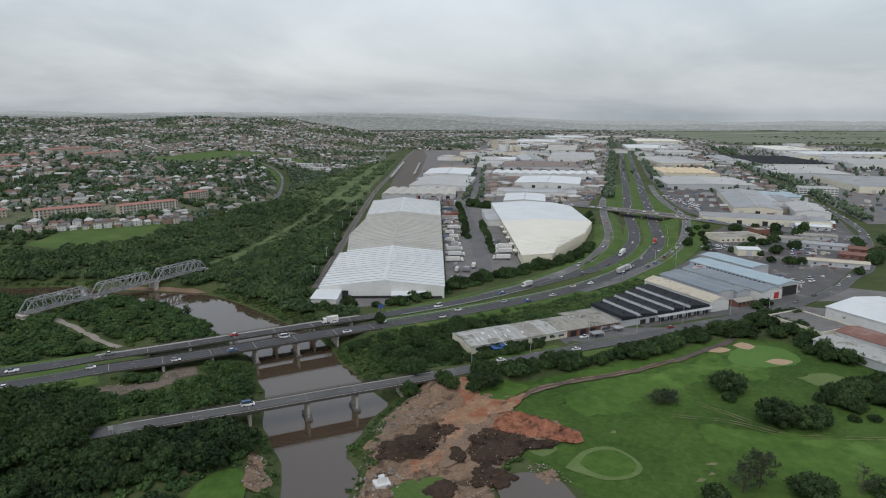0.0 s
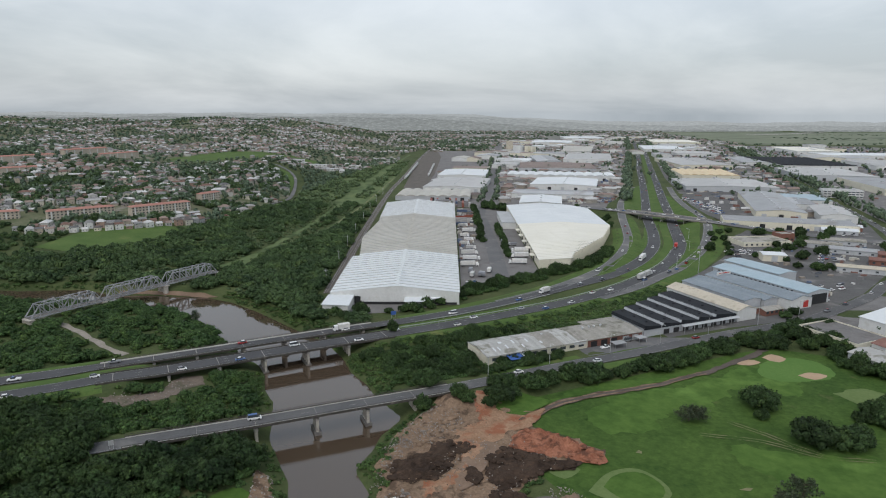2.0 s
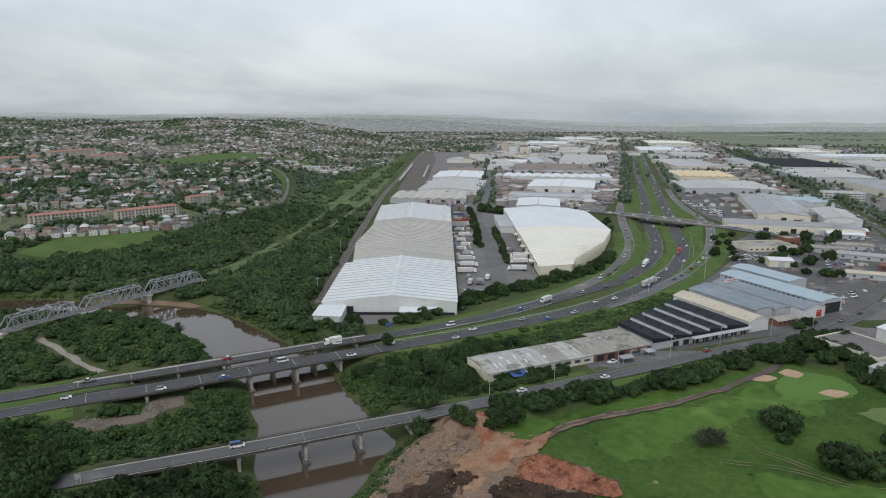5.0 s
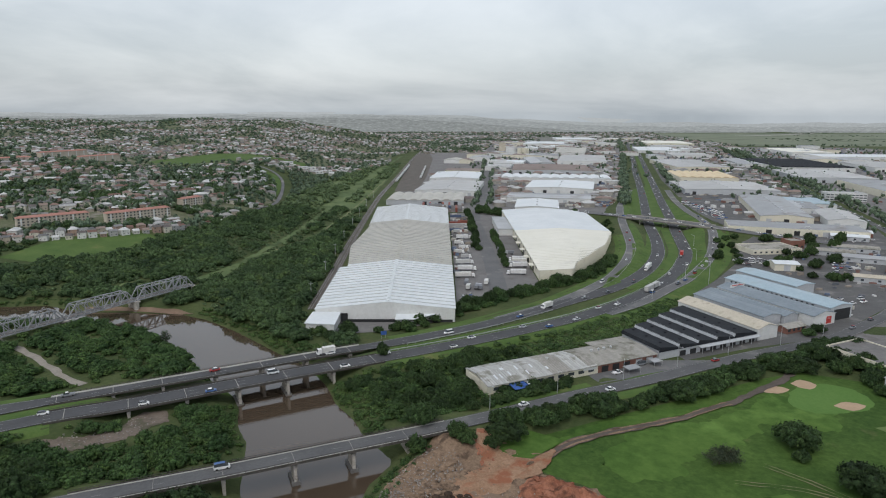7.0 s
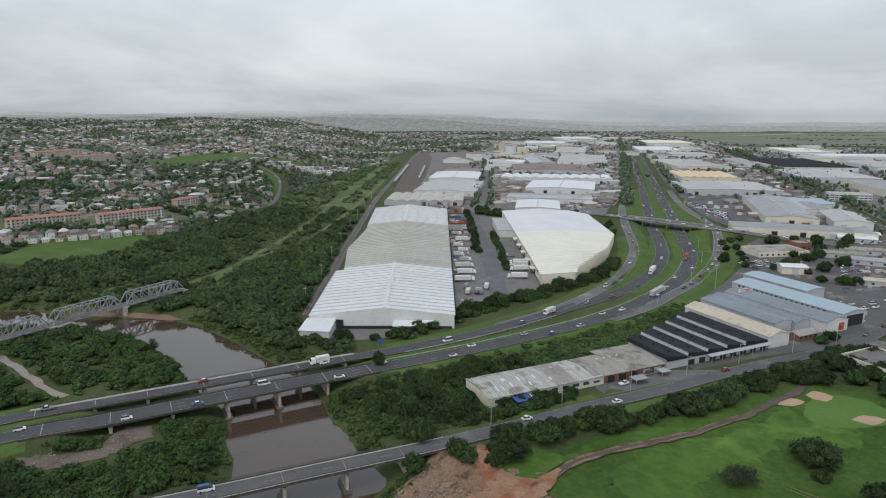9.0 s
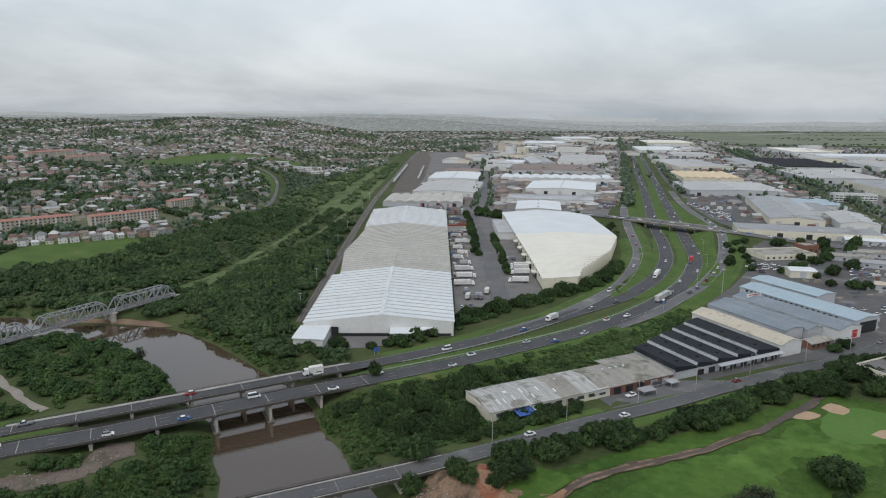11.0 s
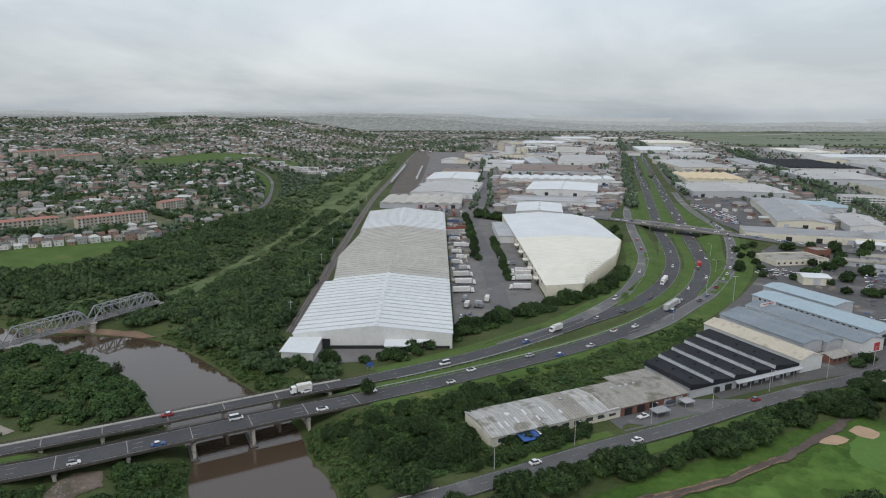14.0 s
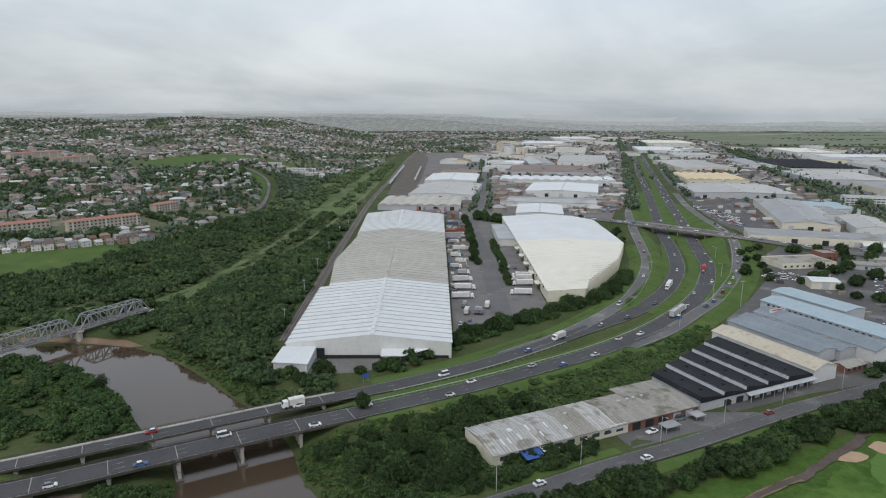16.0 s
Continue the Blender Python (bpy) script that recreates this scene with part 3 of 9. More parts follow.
def river_bridge(name, line, lo, hi, left, right, piers, label, depth=1.3, columns=3, wall=0.8, footway=0.0):
    """A girder bridge; left and right: how far the deck reaches to either side of its line."""
    base = thing(name, pose(0, 0, 0), label, "bridge")
    pts = along(line, lo, hi)
    nn = normals_of(pts)
    g = Geo()
    solid_strip(g, pts, left + 0.45, -right - 0.45, 0.05, -0.3)
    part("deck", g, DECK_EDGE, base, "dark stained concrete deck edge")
    g = Geo()
    solid_strip(g, pts, left + 0.05, -right - 0.05, 0.08, 0.03)
    part("shoulder", g, WORN_DECK, base, "dark asphalt shoulder")
    for k in range(5):
        off = -right + 1.3 + (left + right - 2.6) * k / 4
        g = Geo()
        solid_strip(g, pts, off + 0.3, off - 0.3, -0.3, -depth)
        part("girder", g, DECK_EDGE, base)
    if columns == 1:
        for s in (-1, 1):
            g = Geo()
            solid_strip(g, pts, s * (left - 0.35) + 0.22, s * (left - 0.35) - 0.22, 0.28, 0.06)
            part("kerb", g, PALE_KERB, base, "pale concrete kerb")
    if footway:
        g = Geo()
        solid_strip(g, pts, left + 0.1, left - footway, 0.26, 0.06)
        part("footway", g, PALE_KERB, base, "pale concrete footway")
    for s, edge in ((-1, right), (1, left)):
        o = s * (edge + 0.25)
        g = Geo()
        solid_strip(g, pts, o + 0.13, o - 0.13, wall * 0.62, 0.05)
        part("parapet", g, DECK_EDGE, base, "black-brown concrete parapet")
        g = Geo()
        for i in range(0, len(pts) - 1):
            q = pts[i, :2] + nn[i] * o
            g.box(q[0] - 0.07, q[1] - 0.07, pts[i, 2] + wall * 0.62, q[0] + 0.07, q[1] + 0.07, pts[i, 2] + wall + 0.2)
        solid_strip(g, pts, o + 0.06, o - 0.06, wall + 0.3, wall + 0.18)
        part("rail", g, DECK_EDGE, base, "dark metal handrail on posts")
    for x in piers:
        i = int(np.argmin(abs(pts[:, 0] - x)))
        n = nn[i]
        c = np.array([*(pts[i, :2] + n * (left - right) / 2), pts[i, 2]])
        half = (left + right) / 2
        z0 = min(float(ground(c[0], c[1])), WATER_Z) - 1.5
        d = np.array([n[1], -n[0]])
        pier = part("pier", Geo().beam((*(c[:2] - n * (half - 0.2)), c[2] - depth - 0.4), (*(c[:2] + n * (half - 0.2)), c[2] - depth - 0.4), 1.3, 0.8), CONCRETE, base,
                    "stained concrete pier with a crosshead")
        wide = 0.45 if columns > 1 else 3.3
        for k in range(columns):
            p = c[:2] + n * ((k / (columns - 1) - 0.5) * 1.7 * half if columns > 1 else 0)
            q = [p + d * 0.5 + n * wide, p - d * 0.5 + n * wide, p - d * 0.5 - n * wide, p + d * 0.5 - n * wide]
            part("column", Geo().prism(q, z0, c[2] - depth - 0.8), PIER_CONCRETE, pier)
        q = [c[:2] + d * 1.3 + n * half, c[:2] - d * 1.3 + n * half, c[:2] - d * 1.3 - n * half, c[:2] + d * 1.3 - n * half]
        part("pile_cap", Geo().prism(q, z0 - 0.5, WATER_Z + (0.7 if columns > 1 else 1.1)), CONCRETE_DARK, pier)
        # expansion joint over the pier
        part("expansion_joint", Geo().beam((*(c[:2] - n * half), c[2] + 0.15), (*(c[:2] + n * half), c[2] + 0.15), 0.26 if columns > 1 else 0.12, 0.06), CONCRETE, base)
    return base


PALE_KERB = material("pale_footway_concrete", (0.32, 0.31, 0.28), (0.44, 0.43, 0.39), 0.2, 1.5, 0.9, bump=0.2, stain=(0.24, 0.23, 0.20), stain_at=0.62, stain_s=0.3)
river_bridge("motorway_bridge", NEAR_CW, -146, -28, 5.0, 5.3, (-138.3, -120.2, -102.3, -84.8, -67.5, -50.0, -32.3), "concrete girder bridge carrying the near motorway carriageway", 1.1, 4, 0.7)
river_bridge("motorway_bridge", FAR_CW, -152, -38, 4.4, 3.7, (-149.6, -132.3, -115.0, -97.4, -80.0, -62.6, -44.6), "concrete girder bridge carrying the far motorway carriageway", 1.0, 4, 0.6, 1.1)
river_bridge("road_bridge", NEAR_ROAD, -108, 2, 3.9, 3.9, (-86, -68, -49, -31, -14), "narrow concrete bridge over brown river water", 1.1, 1)


def truss_bridge():
    base = thing("truss_bridge", pose(-165, 441, 2.6, 0, 0, -120.2), "grey steel railway truss bridge in three spans", "bridge")
    span, wide, high = 40.5, 6.2, 6.6
    for s in range(3):
        x0 = s * (span + 0.6)
        k = 8
        dx = span / k
        tr = part("truss_span", Geo().beam((x0, -wide / 2, 0), (x0 + span, -wide / 2, 0), 0.55, 0.6).beam((x0, wide / 2, 0), (x0 + span, wide / 2, 0), 0.55, 0.6), STEEL, base)
        for y in (-wide / 2, wide / 2):
            part("top_chord", Geo().beam((x0 + dx, y, high), (x0 + span - dx, y, high), 0.5, 0.5), STEEL, tr)
            for a, b in ((x0, x0 + dx), (x0 + span, x0 + span - dx)):
                part("end_post", Geo().beam((a, y, 0), (b, y, high), 0.5, 0.5), STEEL, tr)
            for i in range(1, k):
                part("vertical", Geo().beam((x0 + i * dx, y, 0), (x0 + i * dx, y, high), 0.4, 0.4), STEEL, tr)
            for i in range(1, k - 1):
                a, b = (high, 0) if i < k / 2 else (0, high)
                part("diagonal", Geo().beam((x0 + i * dx, y, a), (x0 + (i + 1) * dx, y, b), 0.42, 0.42), STEEL, tr)
        for i in range(1, k):
            part("top_strut", Geo().beam((x0 + i * dx, -wide / 2, high), (x0 + i * dx, wide / 2, high), 0.3, 0.3), STEEL, tr)
        for i in range(1, k - 1):
            part("top_brace", Geo().beam((x0 + i * dx, -wide / 2, high), (x0 + (i + 1) * dx, wide / 2, high), 0.2, 0.2), STEEL, tr)
        g = Geo()
        for i in range(k + 1):
            g.beam((x0 + i * dx, -wide / 2, -0.3), (x0 + i * dx, wide / 2, -0.3), 0.35, 0.6)
        g.box(x0, -1.6, -0.1, x0 + span, 1.6, 0.15)
        part("track_deck", g, CONCRETE_DARK, tr, "dark sleepers and track deck")
    for s in (0, 1, 2, 3):
        x = s * (span + 0.6) - 0.3
        z = -9.0
        g = Geo()
        for y in (-2.6, 2.6):
            g.prism([(x + 1.5 * math.cos(a), y + 1.9 * math.sin(a)) for a in np.linspace(0, 6.2832, 12, endpoint=False)], z, -0.9)
        g.box(x - 1.7, -4.6, -0.9, x + 1.7, 4.6, -0.3)
        g.box(x - 0.9, -2.6, z, x + 0.9, 2.6, -1.6)
        pier = part("pier", g, PIER_CONCRETE, base, "pale concrete twin-column pier")
        part("pier_footing", Geo().box(x - 2.3, -5.2, z, x + 2.3, 5.2, -6.0), CONCRETE_DARK, pier)
    return base


truss_bridge()


def overpass():
    base = thing("overpass_bridge", pose(0, 0, 0), "concrete road overpass across the motorway", "bridge")
    pts = along(OVER_ROAD, 192, 262)
    g = Geo()
    solid_strip(g, pts, 9.2, -9.2, 0.05, -1.1)
    part("deck", g, CONCRETE_DARK, base)
    for s in (-1, 1):
        g = Geo()
        solid_strip(g, pts, s * 9.0 + 0.15, s * 9.0 - 0.15, 1.0, 0.0)
        part("parapet", g, CONCRETE, base, "pale concrete parapet")
    nn = normals_of(pts)
    for t in (0.25, 0.5, 0.75):
        i = int(t * len(pts))
        for o in (-7, -3.5, 0, 3.5, 7):
            q = pts[i, :2] + nn[i] * o
            part("column", Geo().tube((*q, -0.5), (*q, pts[i, 2] - 1.1), 0.45, 0.45, 8), CONCRETE, base)
    for i in (0, len(pts) - 1):
        c, n = pts[i], nn[i]
        d = np.array([n[1], -n[0]])
        q = [c[:2] + d * 1 + n * 9, c[:2] - d * 1 + n * 9, c[:2] - d * 1 - n * 9, c[:2] + d * 1 - n * 9]
        part("abutment", Geo().prism(q, -1, c[2] - 0.4), CONCRETE, base)
    return base


overpass()


# ---- large industrial buildings ----
# Grey for the shadow lines between roof bays.
STEP_SHADOW = material("roof_step_shadow", (0.36, 0.365, 0.36), (0.46, 0.465, 0.455), 0.1, 1.0, 0.7, bump=0.1)


def bay_hall(name, y0, y1, step, left, right, ridge_x, ridge_z, slope, roof_of, wall_mat, label, rib=0.5):
    """A long hall whose roof is laid bay by bay across the ridge, each bay a sheet of its own with a raised near edge."""
    base = thing(name, pose(0, 0, 0), label, "warehouse")
    ys = list(np.arange(y0, y1 - 0.1, step)) + [y1]
    walls = {-1: Geo(), 1: Geo()}
    for i, (a, b) in enumerate(zip(ys[:-1], ys[1:])):
        m = (a + b) / 2
        xl, xr, xc = left(m), right(m), ridge_x(m)
        rz = ridge_z(m)
        zl, zr = rz - slope * (xc - xl), rz - slope * (xr - xc)
        mat = roof_of(m)
        for xa, za, side in ((xl, zl, -1), (xr, zr, 1)):
            g = Geo()
            lo = [(xc, a, rz), (xa + side * 0.6, a, za - 0.6 * slope), (xa + side * 0.6, b + 0.3, za - 0.6 * slope - rib), (xc, b + 0.3, rz - rib)]
            if side > 0:
                lo = lo[::-1]
            g.hexa([(p[0], p[1], p[2] - 0.25) for p in lo] + lo)
            part("roof_sheet", g, mat, base)
        # Strips added at each roof step to draw its shadow line in grey.
        if i and rib > 0.3:
            part("roof_gutter", Geo().beam((xl, a - 0.05, zl - rib * 0.75), (xc, a - 0.05, rz - rib * 0.75), 0.5, 0.3).beam((xc, a - 0.05, rz - rib * 0.75), (xr, a - 0.05, zr - rib * 0.75), 0.45, 0.2), STEP_SHADOW, base)
        if rib > 0.3:
            part("ridge_vent", Geo().prism([(xc - 1.0, a + 1.4), (xc + 1.0, a + 1.4), (xc + 1.0, b - 1.8), (xc - 1.0, b - 1.8)], rz - 0.6, rz + 0.25), mat, base)
        for xa, za, side in ((xl, zl, -1), (xr, zr, 1)):
            walls[side].box(xa - 0.15, a, -0.5, xa + 0.15, b, za - 0.3 - rib * 0.8)
            if i:
                pm = (ys[i - 1] + ys[i]) / 2
                px = left(pm) if side < 0 else right(pm)
                if abs(px - xa) > 0.3:
                    pz = min(ridge_z(pm) - slope * abs(px - ridge_x(pm)), za)
                    walls[side].box(min(px, xa), a - 0.15, -0.5, max(px, xa), a + 0.15, pz - 0.4)
    for side in (-1, 1):
        part("side_wall", walls[side], wall_mat, base)
    for yy, o in ((y0, 1), (y1, -1)):
        m = yy + o * step / 2
        xl, xr, xc, rz = left(m), right(m), ridge_x(m), ridge_z(m)
        zl, zr = rz - slope * (xc - xl), rz - slope * (xr - xc)
        g = Geo()
        d = -rib if o < 0 else 0
        loop = [(xl, -0.5), (xr, -0.5), (xr, zr + d), (xc, rz + d), (xl, zl + d)]
        n = len(loop)
        g.v = [(p[0], yy, p[1] - 0.3) for p in loop] + [(p[0], yy + 0.35 * o, p[1] - 0.3) for p in loop]
        g.f = [tuple(range(n)), tuple(range(2 * n - 1, n - 1, -1))] + [(i, i + n, (i + 1) % n + n, (i + 1) % n) for i in range(n)]
        part("gable_wall", g, wall_mat, base)
    return base


def hall_a_left(y):
    return float(np.interp(y, [370, 470, 470.1, 545, 600, 640, 640.1, 765], [-70, -71.5, -66, -74.5, -71, -69, -70.5, -75]))


hall_a = bay_hall("white_warehouse", 373, 766, 6.55, hall_a_left, lambda y: 6.2 - (y - 373) * 0.003, lambda y: -30.5 - (y - 373) * 0.02,
                  lambda y: 11.6, 0.105, lambda y: WHITE_ROOF if y < 480 else OLD_ROOF if y < 655 else WHITE_ROOF, WHITE_WALL,
                  "long white-roofed warehouse with a stepped ribbed roof")


def hall_b_right(y):
    return float(np.interp(y, [462, 475, 498, 541, 605, 722, 735, 750], [88, 92, 106, 130, 152, 155, 142, 125]))


hall_b = bay_hall("cream_warehouse", 462, 740, 4.8, lambda y: 66.0, hall_b_right, lambda y: 106 if y > 520 else 106 - (520 - y) * 0.28,
                  lambda y: 10.6 if y > 520 else 10.6 - (520 - y) * 0.035, 0.06, lambda y: CREAM_ROOF if y < 610 else WHITE_ROOF, CREAM_WALL,
                  "cream and white warehouse with a broad low roof", rib=0.12)


def shed(name, cx, cy, w, l, rot, eave, ridge, roof, wall, label, category="warehouse", across=False, bands=0, windows=0, group="", door=True):
    """A plain industrial shed: w along its own x, l along its own y, ridge along the longer side (across: the shorter)."""
    base = thing(name, pose(cx, cy, 0, 0, 0, rot), label, category, group)
    x, y = w / 2, l / 2
    g = Geo()
    part("wall", g.box(-x, -y, -0.6, x, y, eave), wall, base)
    lengthwise = (w >= l) != across
    t = 0.22
    if ridge > eave + 0.05:
        if lengthwise:
            for s in (-1, 1):
                lo = [(-x - 0.4, s * (y + 0.5), eave - 0.1), (x + 0.4, s * (y + 0.5), eave - 0.1), (x + 0.4, 0, ridge), (-x - 0.4, 0, ridge)]
                lo = lo if s < 0 else lo[::-1]
                part("roof_slope", Geo().hexa(lo + [(p[0], p[1], p[2] + t) for p in lo]), roof, base)
            for s in (-1, 1):
                q = [(s * x, -y, eave - 0.02), (s * x, y, eave - 0.02), (s * x, 0, ridge)]
                part("gable", Geo().face(*(q if s > 0 else q[::-1])), wall, base)
            if bands:
                gg = Geo()
                for i in range(bands):
                    bx = -x + (i + 0.5) * w / bands
                    for s in (-1, 1):
                        lo = [(bx - 0.25, s * (y + 0.55), eave + t - 0.05), (bx + 0.25, s * (y + 0.55), eave + t - 0.05), (bx + 0.25, 0, ridge + t + 0.05), (bx - 0.25, 0, ridge + t + 0.05)]
                        lo = lo if s < 0 else lo[::-1]
                        gg.hexa(lo + [(p[0], p[1], p[2] + 0.12) for p in lo])
                part("roof_seams", gg, GALV, base)
        else:
            for s in (-1, 1):
                lo = [(s * (x + 0.5), -y - 0.4, eave - 0.1), (s * (x + 0.5), y + 0.4, eave - 0.1), (0, y + 0.4, ridge), (0, -y - 0.4, ridge)]
                lo = lo if s > 0 else lo[::-1]
                part("roof_slope", Geo().hexa(lo + [(p[0], p[1], p[2] + t) for p in lo]), roof, base)
            for s in (-1, 1):
                q = [(-x, s * y, eave - 0.02), (x, s * y, eave - 0.02), (0, s * y, ridge)]
                part("gable", Geo().face(*(q if s < 0 else q[::-1])), wall, base)
    else:
        part("roof", Geo().box(-x + 0.3, -y + 0.3, eave, x - 0.3, y - 0.3, eave + 0.12), roof, base)
        for a in ((-x, -y, x, -y + 0.3), (-x, y - 0.3, x, y), (-x, -y + 0.3, -x + 0.3, y - 0.3), (x - 0.3, -y + 0.3, x, y - 0.3)):
            part("parapet", Geo().box(a[0], a[1], eave, a[2], a[3], eave + 0.7), wall, base)
    if door:
        for i in range(max(1, int(w // 16))):
            bx = -x + (i + 0.5) * w / max(1, int(w // 16))
            part("roller_door", Geo().box(bx - 2.2, -y - 0.06, 0, bx + 2.2, -y + 0.1, min(4.4, eave - 0.6)), DARK if i % 2 else GREY_WALL, base)
    for i in range(windows):
        bx = -x + (i + 0.5) * w / windows
        part("window", Geo().box(bx - 0.9, -y - 0.05, 1.2, bx + 0.9, -y + 0.1, 2.6), GLASS, base)
    return base


# ---- vegetation ----
def foliage(name, a, b, s1=0.1, island=0.22, obj=0.16, spec=0.2, fine=1.7):
    """Leaves: broad drifts of colour, yellower drifts, and a fine relief of leaf clumps, shade between them coloured
    in.
    """
    m = bpy.data.materials.new(name)
    m.use_nodes = True
    nt, ln = m.node_tree.nodes, m.node_tree.links
    bs = nt["Principled BSDF"]
    bs.inputs["Roughness"].default_value = 0.75
    bs.inputs["Specular IOR Level"].default_value = spec
    geo = nt.new("ShaderNodeNewGeometry")

    def spots(scale, lo, hi, to_lo, to_hi, detail):
        n = nt.new("ShaderNodeTexNoise")
        n.inputs["Scale"].default_value = scale
        n.inputs["Detail"].default_value = detail
        n.inputs["Roughness"].default_value = 0.65
        ln.new(geo.outputs["Position"], n.inputs["Vector"])
        mr = nt.new("ShaderNodeMapRange")
        for k, v in (("From Min", lo), ("From Max", hi), ("To Min", to_lo), ("To Max", to_hi)):
            mr.inputs[k].default_value = v
        ln.new(n.outputs["Fac"], mr.inputs["Value"])
        return n.outputs["Fac"], mr.outputs[0]

    col = None
    for fac, c in ((spots(s1, 0.34, 0.66, 0, 1, 5)[1], b), (spots(s1 * 2.7 + 0.02, 0.52, 0.72, 0, 0.75, 4)[1], (b[0] * 1.35, b[1] * 1.2, b[2] * 0.95))):
        x = nt.new("ShaderNodeMix")
        x.data_type = "RGBA"
        x.inputs[6].default_value, x.inputs[7].default_value = (*a, 1), (*c, 1)
        if col:
            ln.new(col, x.inputs[6])
        ln.new(fac, x.inputs[0])
        col = x.outputs[2]
    # Low spots of the relief are darkened: gap shade put into the colour.
    height, clump_shade = spots(fine, 0.34, 0.66, 0.30, 1.62, 4)
    for out, k in ((geo.outputs["Random Per Island"], island), (nt.new("ShaderNodeObjectInfo").outputs["Random"], obj), (clump_shade, None)):
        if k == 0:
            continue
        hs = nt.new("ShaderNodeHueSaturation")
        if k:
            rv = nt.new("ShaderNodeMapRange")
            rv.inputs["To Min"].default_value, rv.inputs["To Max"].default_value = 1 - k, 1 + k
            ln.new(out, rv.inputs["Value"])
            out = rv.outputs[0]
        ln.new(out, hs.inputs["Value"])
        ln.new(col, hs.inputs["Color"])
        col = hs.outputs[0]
    ln.new(col, bs.inputs["Base Color"])
    bp = nt.new("ShaderNodeBump")
    bp.inputs["Strength"].default_value = 0.9
    bp.inputs["Distance"].default_value = 0.7
    ln.new(height, bp.inputs["Height"])
    ln.new(bp.outputs[0], bs.inputs["Normal"])
    return m


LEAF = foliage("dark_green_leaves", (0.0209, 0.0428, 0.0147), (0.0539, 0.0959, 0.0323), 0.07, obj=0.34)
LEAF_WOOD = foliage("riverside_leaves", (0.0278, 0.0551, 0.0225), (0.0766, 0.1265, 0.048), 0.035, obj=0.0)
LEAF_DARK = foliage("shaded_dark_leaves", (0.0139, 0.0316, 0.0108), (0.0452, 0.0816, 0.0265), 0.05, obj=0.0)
# Light scrub green, lifted further to stand for haze over the far wood.
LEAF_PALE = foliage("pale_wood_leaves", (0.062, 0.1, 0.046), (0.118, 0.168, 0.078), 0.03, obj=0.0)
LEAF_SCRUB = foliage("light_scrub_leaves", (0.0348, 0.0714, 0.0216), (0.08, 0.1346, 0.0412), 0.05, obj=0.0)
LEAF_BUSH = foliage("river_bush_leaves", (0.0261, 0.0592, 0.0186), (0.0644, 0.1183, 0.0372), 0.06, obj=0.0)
# Paler and greyer than near leaves: distance haze put into the colour.
LEAF_HAZED = foliage("hazed_far_leaves", (0.0609, 0.0938, 0.0608), (0.1131, 0.1581, 0.1019), 0.02, 0.25, obj=0.0, fine=0.6)
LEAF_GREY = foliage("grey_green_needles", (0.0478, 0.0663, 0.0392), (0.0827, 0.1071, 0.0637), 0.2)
rng = np.random.default_rng(7)


def ico_arrays(sub):
    bm = bmesh.new()
    bmesh.ops.create_icosphere(bm, subdivisions=sub, radius=1.0)
    bm.verts.ensure_lookup_table()
    v = np.array([q.co[:] for q in bm.verts])
    f = np.array([[w.index for w in q.verts] for q in bm.faces])
    bm.free()
    return v, f


ICO = {k: ico_arrays(k) for k in (1, 2)}


def crown_arrays(r, lobes, sub, leaves, leaf, low=0.30, flat=0.85, spread=0.62, lobe=(0.30, 0.50)):
    """A crown of unit radius on a unit height: uneven lobes, with loose clumps of leaves standing out all over them."""
    vs, fs, n = [], [], 0
    iv, jf = ICO[sub]
    cs = []
    for i in range(lobes):
        if i == 0:
            c, s = np.array([0, 0, 0.72]), 0.62
        else:
            a = 6.283 * (i / (lobes - 1)) + r.uniform(-0.5, 0.5)
            d = r.uniform(0.35, spread)
            c, s = np.array([d * math.cos(a), d * math.sin(a), r.uniform(low + 0.12, 0.90)]), r.uniform(*lobe)
        cs.append((c, s))
        w = iv * (s * r.uniform(0.66, 1.04, (len(iv), 1))) * np.array([1, 1, flat]) + c
        vs.append(w)
        fs.append(jf + n)
        n += len(iv)
    if leaves:
        k = r.integers(0, lobes, leaves)
        d = r.normal(size=(leaves, 3))
        d[:, 2] = np.abs(d[:, 2]) * 0.9 - 0.25
        d /= np.linalg.norm(d, axis=1)[:, None]
        cc = np.array([cs[q][0] for q in k])
        ss = np.array([cs[q][1] for q in k])[:, None]
        p = cc + d * ss * r.uniform(0.92, 1.2, (leaves, 1)) * np.array([1, 1, flat])
        t = np.cross(d, r.normal(size=(leaves, 3)))
        t /= np.linalg.norm(t, axis=1)[:, None]
        u = np.cross(d, t) + d * r.uniform(-0.7, 0.7, (leaves, 1))
        s = leaf * r.uniform(0.6, 1.4, (leaves, 1))
        quad = np.stack([p - t * s, p - u * s * 0.8, p + t * s, p + u * s * 0.8], 1).reshape(-1, 3)
        i = n + 4 * np.arange(leaves)
        vs.append(quad)
        fs.append(np.stack([i, i + 1, i + 2], 1))
        fs.append(np.stack([i, i + 2, i + 3], 1))
    return np.concatenate(vs), np.concatenate(fs)


